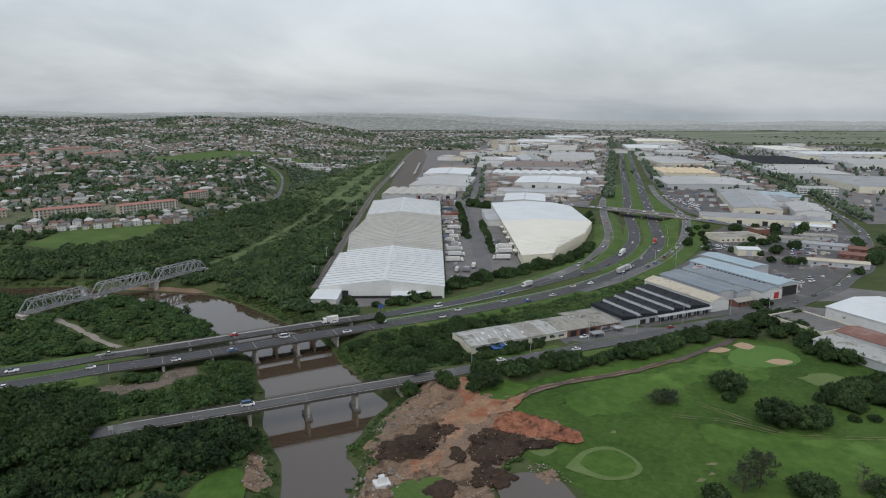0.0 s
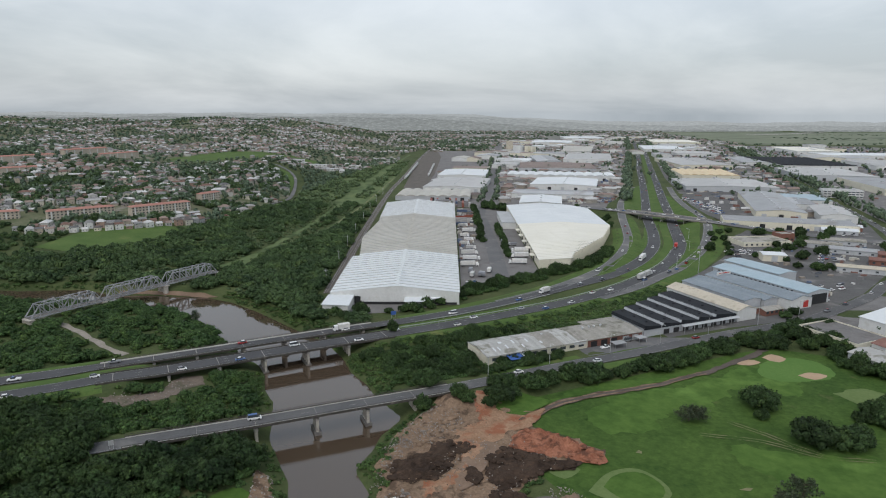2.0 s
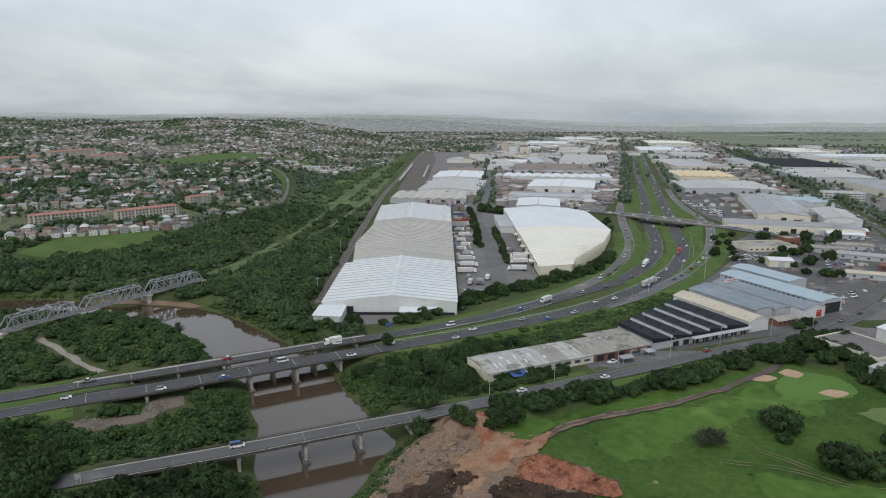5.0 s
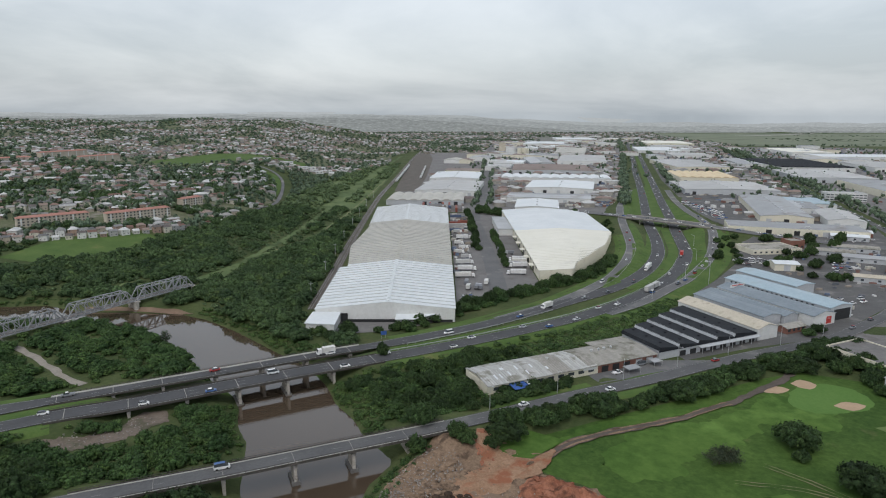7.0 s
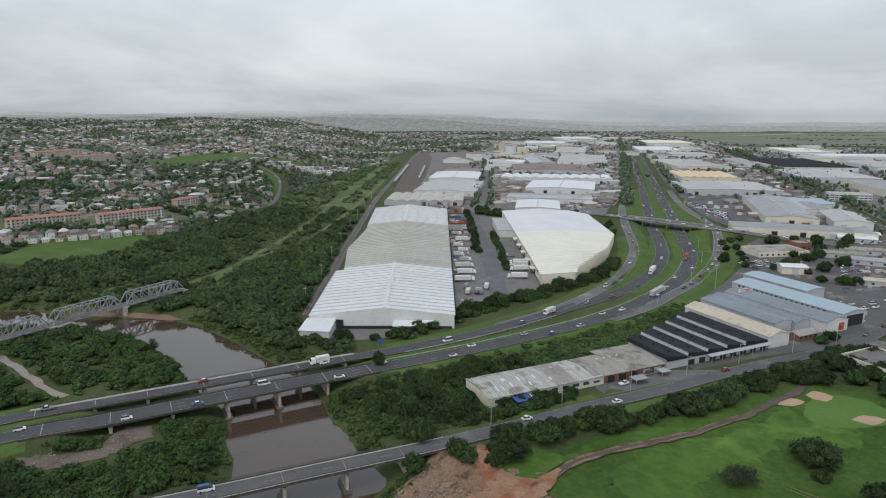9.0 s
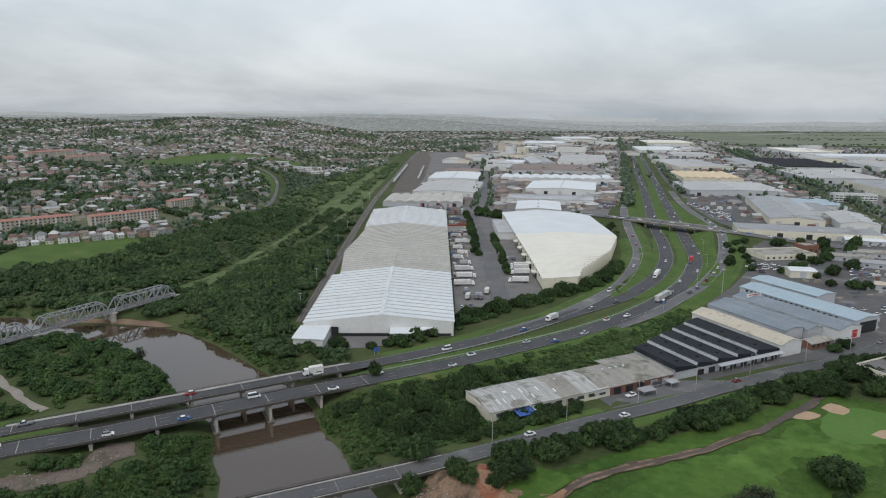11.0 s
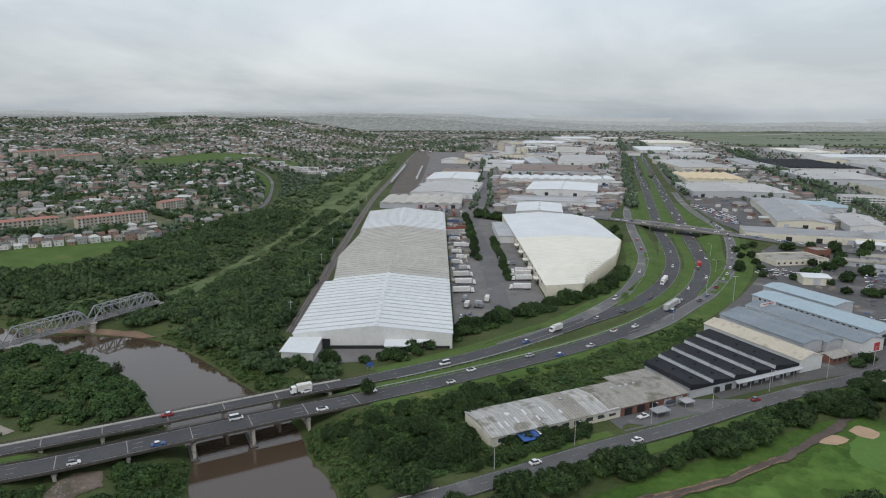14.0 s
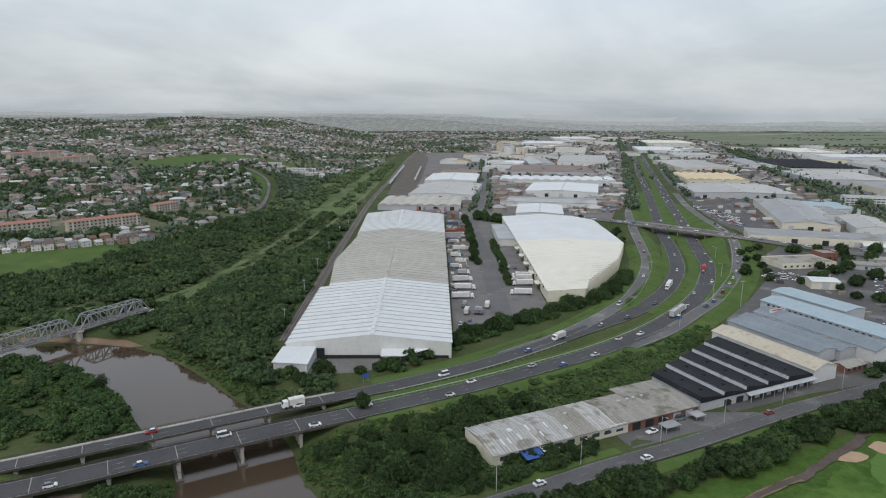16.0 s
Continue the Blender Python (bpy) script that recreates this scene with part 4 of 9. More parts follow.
def canopy_arrays(r, lobes, sub, leaves, leaf, lobe=(0.20, 0.34), wide=0.74):
    """A broad domed crown of unit radius and height: many lobes spread over an uneven dome, with clumps of leaves standing out."""
    iv, jf = ICO[sub]
    stretch = np.array([r.uniform(0.86, 1.14), r.uniform(0.86, 1.14), 1.0])
    vs, fs, n, cs = [ICO[1][0] * np.array([0.60, 0.60, 0.36]) + np.array([0, 0, 0.40])], [ICO[1][1]], len(ICO[1][0]), []
    for i in range(lobes):
        u = (i + 0.5) / lobes
        zc = 1 - 1.05 * u
        rr, a = math.sqrt(max(0, 1 - zc * zc)), 2.39996 * i + r.uniform(-0.5, 0.5)
        k = wide * r.uniform(0.72, 1.12)
        c = np.array([rr * k * math.cos(a), rr * k * math.sin(a), 0.32 + 0.42 * zc * r.uniform(0.8, 1.2)]) * stretch
        s = r.uniform(*lobe)
        cs.append((c, s))
        vs.append(iv * (s * r.uniform(0.62, 0.98, (len(iv), 1))) * np.array([1, 1, 0.85]) + c)
        fs.append(jf + n)
        n += len(iv)
    k = r.integers(0, lobes, leaves)
    d = r.normal(size=(leaves, 3))
    d[:, 2] = np.abs(d[:, 2]) * 0.9 - 0.25
    d /= np.linalg.norm(d, axis=1)[:, None]
    p = np.array([cs[q][0] for q in k]) + d * np.array([cs[q][1] for q in k])[:, None] * r.uniform(0.72, 1.28, (leaves, 1)) * np.array([1, 1, 0.85])
    d = d + r.normal(size=(leaves, 3)) * 0.45 + np.array([0, 0, 0.25])
    d /= np.linalg.norm(d, axis=1)[:, None]
    t = np.cross(d, r.normal(size=(leaves, 3)))
    t /= np.linalg.norm(t, axis=1)[:, None]
    u = np.cross(d, t)
    s = leaf * r.uniform(0.55, 1.45, (leaves, 1))
    vs.append(np.stack([p - t * s, p - u * s * 0.8, p + t * s, p + u * s * 0.8], 1).reshape(-1, 3))
    i = n + 4 * np.arange(leaves)
    fs += [np.stack([i, i + 1, i + 2], 1), np.stack([i, i + 2, i + 3], 1)]
    return np.concatenate(vs), np.concatenate(fs)


def array_mesh(name, v, f, mat):
    me = bpy.data.meshes.new(name)
    k = f.shape[1]
    me.vertices.add(len(v))
    me.vertices.foreach_set("co", v.astype(np.float32).ravel())
    me.loops.add(f.size)
    me.loops.foreach_set("vertex_index", f.astype(np.int32).ravel())
    me.polygons.add(len(f))
    me.polygons.foreach_set("loop_start", np.arange(0, f.size, k, dtype=np.int32))
    me.polygons.foreach_set("use_smooth", np.ones(len(f), bool))
    me.update(calc_edges=True)
    me.materials.append(mat)
    return me


def tree_master(name, height, radius, trunk, seed, mat, label, lobes=8, leaves=420, leaf=0.085):
    r = np.random.default_rng(seed)
    base = thing(name, pose(0, 0, -500), label, "tree")
    v, f = canopy_arrays(r, lobes, 1, leaves, leaf, (0.19, 0.32), 0.78)
    v = v * np.array([radius, radius, height])
    part("crown", array_mesh("crown", v, f, mat), mat, base)
    g = Geo()
    z0 = height * 0.45
    g.tube((0, 0, -0.6), (0.1, 0.05, z0), trunk, trunk * 0.7, 8)
    for i in range(5):
        a = 1.2566 * i + r.uniform(-0.3, 0.3)
        d = radius * r.uniform(0.4, 0.6)
        g.tube((0.1, 0.05, z0 * r.uniform(0.6, 0.95)), (d * math.cos(a), d * math.sin(a), height * r.uniform(0.55, 0.75)), trunk * 0.5, trunk * 0.18, 6)
    part("trunk", g, BARK, base)
    return base


def scatter(poly, spacing, jitter=0.45):
    p = np.array(poly, float)
    lo, hi = p.min(0), p.max(0)
    gx, gy = np.meshgrid(np.arange(lo[0], hi[0], spacing), np.arange(lo[1], hi[1], spacing))
    q = np.stack([gx.ravel(), gy.ravel()], 1) + rng.uniform(-jitter, jitter, (gx.size, 2)) * spacing
    return q[inside(q[:, 0], q[:, 1], poly)]


def beside(line, off, spacing, jitter=2.0):
    pts = curve_points([(*p[:2], 0) for p in line], spacing)
    n = normals_of(pts)
    return pts[:, :2] + n * off + rng.uniform(-jitter, jitter, (len(pts), 2))


def off_roads(q, clear=8.0, lines=()):
    keep = np.ones(len(q), bool)
    for ln_, c in [(NEAR_CW, clear + 2), (FAR_CW, clear + 2), (NEAR_ROAD, clear - 1), (RAMP_L, clear), (RAMP_R, clear), (OVER_ROAD, clear + 1), (SERVICE_ROAD, clear + 1)] + list(lines):
        keep &= seg_distance(q[:, 0], q[:, 1], ln_)[0] > c
    d, _ = seg_distance(q[:, 0], q[:, 1], RIVER + RIVER[:1])
    keep &= ~inside(q[:, 0], q[:, 1], RIVER) & (d > 3)
    return q[keep]


def stand(name, spots, sizes, templates, mat, label, sink=0.4):
    """Many trees too dense to count, as one mesh."""
    seen = np.abs(spots[:, 0]) < 0.84 * spots[:, 1] + 25
    for poly in OPEN_FIELDS:
        seen &= ~inside(spots[:, 0], spots[:, 1], poly)
    spots, sizes = spots[seen], sizes[seen]
    vs, fs, n = [], [], 0
    zz = ground(spots[:, 0], spots[:, 1])
    for (x, y), z, (rad, high) in zip(spots, zz, sizes):
        v, f = templates[rng.integers(len(templates))]
        a = rng.uniform(0, 6.283)
        c, s = math.cos(a) * rad, math.sin(a) * rad
        w = np.stack([v[:, 0] * c - v[:, 1] * s + x, v[:, 0] * s + v[:, 1] * c + y, v[:, 2] * high + z - sink], 1)
        vs.append(w)
        fs.append(f + n)
        n += len(v)
    me = array_mesh(name, np.concatenate(vs), np.concatenate(fs), mat)
    return tagged(new(name, me), label, "woodland", "", "stuff")


def sizes_of(n, r0, r1, h0, h1):
    k = rng.uniform(0, 1, n) ** 1.4
    return np.stack([r0 + (r1 - r0) * k, h0 + (h1 - h0) * np.clip(k + rng.uniform(-0.2, 0.2, n), 0, 1)], 1)


tr = np.random.default_rng(3)
WOOD_T = [canopy_arrays(tr, 13, 1, 230, 0.095, (0.24, 0.40), 0.72) for _ in range(8)]
NEAR_T = [canopy_arrays(tr, 16, 1, 480, 0.080, (0.20, 0.36), 0.74) for _ in range(8)]
BIG_T = [canopy_arrays(tr, 26, 1, 1100, 0.058, (0.17, 0.30), 0.78) for _ in range(6)]
BUSH_T = [canopy_arrays(tr, 5, 1, 60, 0.16, (0.30, 0.46), 0.55) for _ in range(6)]
FAR_T = [crown_arrays(tr, 3, 1, 8, 0.22, 0.1) for _ in range(5)]

LOWER_CLEARING = [(-170, 462), (-152, 520), (-140, 560), (-124, 605), (-115, 680), (-109, 775), (-104, 945), (-100, 1150)]
CLEARING = [(-215, 448), (-190, 452), (-159, 470), (-150, 560), (-141, 655), (-136, 912), (-130, 1343), (-115, 1800)]
RAIL_EDGE = [(-74, 380), (-76, 470), (-80, 589), (-84, 768), (-86, 947), (-84, 1161), (-78, 1702), (-70, 2024)]
WOOD_NORTH = [(-82, 395), (-84, 480), (-88, 589), (-92, 768), (-93, 800), (-214, 800), (-225, 740), (-240, 640), (-258, 606),
              (-275, 510), (-335, 485), (-600, 500), (-600, 480), (-420, 436), (-287, 420), (-242, 422), (-190, 410), (-150, 404), (-108, 374), (-78, 346), (-62, 330), (-44, 330), (-40, 342), (-60, 350), (-72, 364)]
WOOD_ISLAND = [(-106, 306), (-118, 320), (-134, 338), (-152, 354), (-181, 369), (-207, 376), (-260, 376), (-420, 390), (-620, 430), (-620, 120), (-425, 172), (-310, 222), (-200, 265), (-140, 292)]
PATH_WEST = [(-226, 345), (-209, 334), (-190, 320), (-165, 299), (-151, 290)]
TRUSS_LINE = [(-165, 441), (-226, 336)]
WOOD_MID = [(-84, 268), (-100, 268), (-121, 258), (-171, 235), (-300, 178), (-300, 120), (-142, 200), (-104, 214), (-75, 228), (-78, 250)]
WOOD_SW = [(-112, 196), (-72, 208), (-64, 196), (-58, 186), (-66, 184), (-74, 176), (-76, 140), (-76, 60), (-420, 20), (-420, 90), (-260, 138), (-142, 182)]
DIRT_STRIP = [(-140, 241), (-120, 241), (-110, 247), (-104, 258), (-112, 263)]
EAST_SCRUB = [(-30, 268), (-18, 258), (-6, 256), (8, 266), (12, 300), (48, 322), (78, 341), (92, 352), (112, 372), (134, 396), (146, 420), (128, 412), (104, 390), (64, 359), (30, 338), (0, 320), (-26, 304), (-44, 296)]
ROAD_ROW = [(4, 240), (20, 248), (46, 262), (75, 277), (104, 291), (126, 302), (150, 315), (176, 330), (198, 340), (206, 332), (196, 318), (172, 314), (154, 304), (132, 300), (104, 281), (80, 272), (50, 260), (30, 250), (14, 236)]
BANK_TREES = [(-20, 240), (-8, 250), (8, 252), (6, 240), (-8, 236)]

HILL_FIELD = [(-505, 1100), (-430, 1310), (-275, 1345), (-285, 1260), (-390, 1130), (-440, 1085)]
GLADE = [(-185, 217), (-175, 215), (-164, 205), (-147, 206), (-134, 199), (-136, 193), (-148, 187), (-156, 182)]
OPEN_FIELDS = [HILL_FIELD, GLADE, [(17, 279), (98, 316), (90, 337), (8, 300)], [(-75, 353), (-58, 351), (8, 366), (8, 400), (-74, 384)], [(-340, 512), (-328, 572), (-290, 604), (-262, 604), (-250, 582), (-266, 532), (-292, 500)]]
# woods past the first few hundred trees, each wood as one mass
def wood(name, poly, spacing, size, label, mat=LEAF_WOOD, t=WOOD_T, lines=(), clear=8.0, gaps=-1.0):
    q = off_roads(scatter(poly, spacing), clear, lines)
    if gaps > -1:
        q = q[np.array([noise.noise((p[0] / 34, p[1] / 34, 7.3)) + 0.5 * noise.noise((p[0] / 13, p[1] / 13, 2.3)) for p in q]) > gaps]
    return stand(name, q, sizes_of(len(q), *size), t, mat, label)


wood("riverside_wood", WOOD_NORTH, 6.6, (3.2, 7.0, 3.4, 7.6), "dense dark green riverside woodland", lines=((CLEARING, 9), (LOWER_CLEARING, 7), (RAIL_EDGE, 3.5), (TRUSS_LINE, 9)), gaps=-0.26)
NORTH_FAR = [(-96, 800), (-96, 1500), (-150, 1500), (-200, 1100), (-210, 850), (-214, 800)]
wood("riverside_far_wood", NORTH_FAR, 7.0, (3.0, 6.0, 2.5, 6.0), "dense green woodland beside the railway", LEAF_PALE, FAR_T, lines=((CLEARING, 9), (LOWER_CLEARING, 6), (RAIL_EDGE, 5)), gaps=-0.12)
wood("riverside_scrub", WOOD_NORTH, 7.0, (1.8, 3.4, 1.6, 3.6), "low light green scrub between the trees", LEAF_PALE, BUSH_T, lines=((RAIL_EDGE, 4), (CLEARING, 2.6), (LOWER_CLEARING, 2.4)), gaps=-0.7)
wood("island_wood", WOOD_ISLAND, 6.6, (3.0, 6.6, 2.8, 5.8), "dense green bush on the river bank", LEAF_BUSH, NEAR_T, lines=((PATH_WEST, 4.5), (TRUSS_LINE, 9)), gaps=-0.42)
wood("island_scrub", WOOD_ISLAND, 6.5, (1.6, 3.4, 1.6, 3.6), "light green scrub on the river bank", LEAF_SCRUB, BUSH_T, lines=((PATH_WEST, 3.0),), clear=7.0)
wood("bank_wood", WOOD_MID, 5.6, (2.6, 5.6, 2.6, 5.8), "dense bush between the two roads", LEAF_BUSH, NEAR_T, lines=((DIRT_STRIP, 7),), clear=7.0)
TALL_WEST = [(-124, 222), (-136, 240), (-150, 256), (-178, 236), (-300, 178), (-300, 120), (-142, 196), (-118, 206)]
wood("dark_bank_trees", TALL_WEST, 8.5, (4.2, 7.6, 5.5, 9.0), "tall dark trees between the two roads", LEAF_DARK, BIG_T, lines=((DIRT_STRIP, 9),), clear=8.5)
q = np.concatenate([beside([p for p in NEAR_ROAD if p[0] < -104], o, 5.0, 1.2) for o in (-5.6, 5.6)])
q = np.concatenate([q, beside([p for p in NEAR_ROAD if p[0] < -112], -3.4, 5.5, 1.0)])
stand("roadside_dark_trees", q, sizes_of(len(q), 4.5, 6.8, 7.5, 10.0), BIG_T, LEAF_DARK, "tall dark trees overhanging the lower road")
wood("bank_scrub", WOOD_MID, 5.2, (1.6, 3.2, 1.5, 3.5), "light green scrub between the two roads", LEAF_SCRUB, BUSH_T, lines=((DIRT_STRIP, 5),), clear=7.0)
wood("southern_wood", WOOD_SW, 8.0, (4.0, 8.6, 5.0, 10.0), "dense dark trees beside the lower road", LEAF_DARK, BIG_T, clear=7.5, gaps=-0.35)
wood("southern_scrub", WOOD_SW, 4.6, (2.0, 4.2, 1.6, 3.8), "green undergrowth between the dark trees", LEAF_BUSH, BUSH_T, clear=6.5)
q = off_roads(scatter([(-30, 268), (-16, 256), (16, 264), (34, 276), (28, 284), (14, 304), (0, 312), (-26, 302)], 2.7), 6.2)
stand("roadside_scrub", q, sizes_of(len(q), 1.3, 2.8, 0.9, 2.6), BUSH_T, LEAF_BUSH, "thick green scrub between the two roads")
wood("east_bank_scrub", EAST_SCRUB, 3.3, (1.8, 3.4, 0.9, 2.2), "light green scrub on the embankment", LEAF_SCRUB, BUSH_T, clear=7.0)

# single trees near the roads and on the golf course
MASTERS = [tree_master("tree", 1.0, 1.0, 0.05, 20 + i, LEAF, "dark green broadleaf tree with a rounded crown", 18 + i % 4, 1300, 0.065) for i in range(6)]


BROAD = [tree_master("tree", 1.0, 1.0, 0.05, 40 + i, LEAF, "large dark green spreading tree on the golf course", 34, 2400, 0.048) for i in range(2)]
MASTERS_ALL = MASTERS + BROAD


def plant(x, y, radius, height, k=None, label="", group="", sink=0.3):
    src = BROAD[int(rng.integers(2))] if radius >= 5.9 and k is None else MASTERS[int(rng.integers(len(MASTERS))) if k is None else k]
    z = float(ground(x, y)) - sink
    ob = copy_thing(src, pose(x, y, z, 0, 0, rng.uniform(0, 360)) @ Matrix.Diagonal((radius, radius, height, 1)))
    if label:
        tagged(ob, label)
    if group:
        tagged(ob, group=group)
    return ob


def plant_all(spots, r0, r1, h0, h1, group, label=""):
    for (x, y), (r, h) in zip(spots, sizes_of(len(spots), r0, r1, h0, h1)):
        plant(x, y, r, h, group=group, label=label)


plant_all(off_roads(scatter(ROAD_ROW, 5.9), 5.8), 3.2, 7.4, 3.8, 8.0, "trees beside the golf course")
plant_all(off_roads(scatter([(-28, 270), (-8, 258), (8, 268), (12, 298), (40, 318), (30, 332), (0, 316), (-24, 300), (-40, 292)], 6.4), 9.0), 2.8, 4.8, 3.5, 6.0, "trees between the roads")
plant_all(off_roads(scatter(BANK_TREES, 6.0), 5.5), 3.5, 5.5, 6.0, 8.5, "trees at the bridge end")
lower = [p for p in NEAR_ROAD if 0 < p[0] < 76]
plant_all(beside(lower, -8.6, 6.0, 1.3), 3.6, 5.6, 4.6, 7.0, "trees beside the golf course")
plant_all(beside([p for p in NEAR_ROAD if 10 < p[0] < 60], 9.0, 5.2, 1.3), 2.8, 4.6, 3.2, 5.4, "trees between the roads")
plant_all(off_roads(scatter([(-4, 266), (10, 268), (14, 273), (10, 280), (5, 292), (-2, 284)], 5.2), 6.5), 3.0, 5.0, 4.0, 6.5, "trees between the roads")
HEDGE = [(-22, 361), (-12, 368), (0, 382), (18, 402), (36, 417), (56, 432), (70, 446), (92, 462), (110, 480), (126, 508)]
plant_all(off_roads(np.concatenate([beside(HEDGE, 3, 7.5), beside(HEDGE, -2, 8.5)]), 6.0), 3.2, 5.2, 4.5, 8.0, "trees along the motorway fence")
for x, y, r, h in ((-50, 354, 5.5, 7.5), (-64, 353, 4.0, 5.0), (-58, 347, 3.6, 4.5), (-34, 356, 3.0, 3.6), (-26, 359, 3.4, 4.2), (-28, 316, 3.4, 7.0), (122, 243, 7.4, 9.0), (118, 233, 3.2, 4.5), (128, 216, 8.0, 9.0), (139, 213, 7.0, 7.5), (146, 219, 4.5, 6.0), (114, 169, 7.0, 7.0),
                   (84, 167, 4.5, 5.5), (157, 216, 2.6, 2.8), (165, 216, 2.6, 2.8), (137, 170, 6.0, 5.0), (-8, 252, 6.0, 7.5)):
    plant(x, y, r, h, group="single park trees")
for x, y, r, h in ((24, 284, 3.2, 4.0), (30, 284.5, 3.6, 4.5), (37, 287, 3.8, 5.0), (44, 289, 3.4, 4.2), (52, 292, 3.2, 4.0), (4, 272, 3.5, 4.5), (10, 274, 3.0, 4.0)):
    plant(x, y, r, h, group="single park trees")
plant_all(scatter([(146, 224), (172, 222), (200, 236), (206, 254), (186, 252), (160, 238)], 7.0), 4.0, 6.0, 5.0, 8.0, "trees beside the golf course")
plant_all(scatter([(166, 306), (196, 318), (192, 290), (190, 276), (200, 268), (186, 262), (178, 276), (180, 296)], 7.0), 3.6, 5.5, 5.0, 8.0, "trees beside the golf course")

# distant hills in the murk behind everything
def ridge_backdrop(name, dist, left, right, cross, seed, colour, town=0.2, label="hazy blue-grey hills along the horizon"):
    """A far ridge, from its height on the left to its height on the right, changing over about cross."""
    m = bpy.data.materials.new("distant_" + name)
    m.use_nodes = True
    nt, ln = m.node_tree.nodes, m.node_tree.links
    bs = nt["Principled BSDF"]
    bs.inputs["Roughness"].default_value = 1.0
    bs.inputs["Specular IOR Level"].default_value = 0.0
    bs.inputs["Base Color"].default_value = (0.02, 0.02, 0.02, 1)
    tc = nt.new("ShaderNodeTexCoord")
    mp = nt.new("ShaderNodeMapping")
    mp.inputs["Scale"].default_value = (0.035, 0.035, 0.16)
    ln.new(tc.outputs["Object"], mp.inputs["Vector"])
    n = nt.new("ShaderNodeTexNoise")
    n.inputs["Scale"].default_value = 1.0
    n.inputs["Detail"].default_value = 8
    n.inputs["Roughness"].default_value = 0.72
    ln.new(mp.outputs[0], n.inputs["Vector"])
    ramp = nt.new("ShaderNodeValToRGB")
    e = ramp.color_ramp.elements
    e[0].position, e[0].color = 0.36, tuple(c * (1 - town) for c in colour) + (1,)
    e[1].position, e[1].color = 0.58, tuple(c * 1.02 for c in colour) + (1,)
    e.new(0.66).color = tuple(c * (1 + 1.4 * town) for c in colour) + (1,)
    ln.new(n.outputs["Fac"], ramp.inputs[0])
    # The ridge glows by itself; its haze is put into this colour.
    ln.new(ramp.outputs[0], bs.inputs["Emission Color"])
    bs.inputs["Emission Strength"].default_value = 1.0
    xs = np.linspace(-5600, 5600, 620)
    k = smoothstep(cross - 900, cross + 900, xs)
    top = left * (1 - k) + right * k + np.array([11 * noise.fractal((x / 420, seed, 0.3), 0.9, 2.0, 5) for x in xs])
    yy = dist + 60 * np.sin(xs / 400 + seed)
    v = [(x, y, -25) for x, y in zip(xs, yy)] + [(x, y, z) for x, y, z in zip(xs, yy, top)] + [(x, y + 200, -25) for x, y in zip(xs, yy)]
    k = len(xs)
    f = [(i, i + 1, k + i + 1, k + i) for i in range(k - 1)] + [(k + i, k + i + 1, 2 * k + i + 1, 2 * k + i) for i in range(k - 1)]
    return sheet(name, v, f, m, label, "hills")


# Each ridge further off is paler and flatter, standing for thicker haze.
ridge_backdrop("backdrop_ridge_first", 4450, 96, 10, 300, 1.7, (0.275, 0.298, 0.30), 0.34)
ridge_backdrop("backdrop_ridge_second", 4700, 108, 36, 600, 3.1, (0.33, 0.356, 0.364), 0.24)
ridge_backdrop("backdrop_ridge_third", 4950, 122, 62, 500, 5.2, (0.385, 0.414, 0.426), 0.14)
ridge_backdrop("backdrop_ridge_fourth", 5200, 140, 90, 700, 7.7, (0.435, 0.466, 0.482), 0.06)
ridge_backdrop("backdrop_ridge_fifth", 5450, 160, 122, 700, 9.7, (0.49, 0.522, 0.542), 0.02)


# suburb on the hillside
WALLS = palette("house_walls", [(0.56, 0.55, 0.51), (0.66, 0.66, 0.64), (0.42, 0.37, 0.30), (0.40, 0.40, 0.39), (0.34, 0.24, 0.19), (0.60, 0.57, 0.48)])
ROOFS = palette("house_roofs", [(0.17, 0.10, 0.08), (0.22, 0.15, 0.125), (0.22, 0.22, 0.22), (0.38, 0.38, 0.375), (0.13, 0.13, 0.13), (0.26, 0.20, 0.17), (0.12, 0.105, 0.10), (0.55, 0.55, 0.54), (0.30, 0.29, 0.28)])
# Whites duller than the near walls: haze's lower contrast put into the palette.
WALLS_I = palette("far_house_walls", [(0.40, 0.385, 0.35), (0.58, 0.575, 0.55), (0.33, 0.29, 0.24), (0.36, 0.34, 0.30)], island=True)
ROOFS_I = palette("far_house_roofs", [(0.20, 0.13, 0.11), (0.27, 0.20, 0.17), (0.28, 0.275, 0.27), (0.40, 0.40, 0.395), (0.17, 0.165, 0.16), (0.15, 0.12, 0.11), (0.52, 0.52, 0.51)], island=True)


def house_master(w, l, eave, ridge, hip, storeys, label):
    base = thing("house", pose(0, 0, -500), label, "house")
    x, y = w / 2, l / 2
    part("wall", Geo().box(-x, -y, -3, x, y, eave), WALLS, base)
    o = 0.5
    g = Geo()
    a = [(-x - o, -y - o, eave), (x + o, -y - o, eave), (x + o, y + o, eave), (-x - o, y + o, eave)]
    i = min(x, y) if hip else 0
    r0, r1 = (-x - o + (y + o if hip else 0), 0, ridge), (x + o - (y + o if hip else 0), 0, ridge)
    g.face(a[0], a[1], r1, r0).face(a[2], a[3], r0, r1).face(a[1], a[2], r1).face(a[3], a[0], r0).face(a[3], a[2], a[1], a[0])
    part("roof", g, ROOFS, base)
    for s in range(storeys):
        for k in range(2 if s == 0 else 1):
            cx = -x + (k + 0.5) * w / 2
            part("window", Geo().box(cx - 0.7, -y - 0.06, 0.9 + 2.9 * s, cx + 0.7, -y + 0.1, 2.1 + 2.9 * s), GLASS, base)
    return base


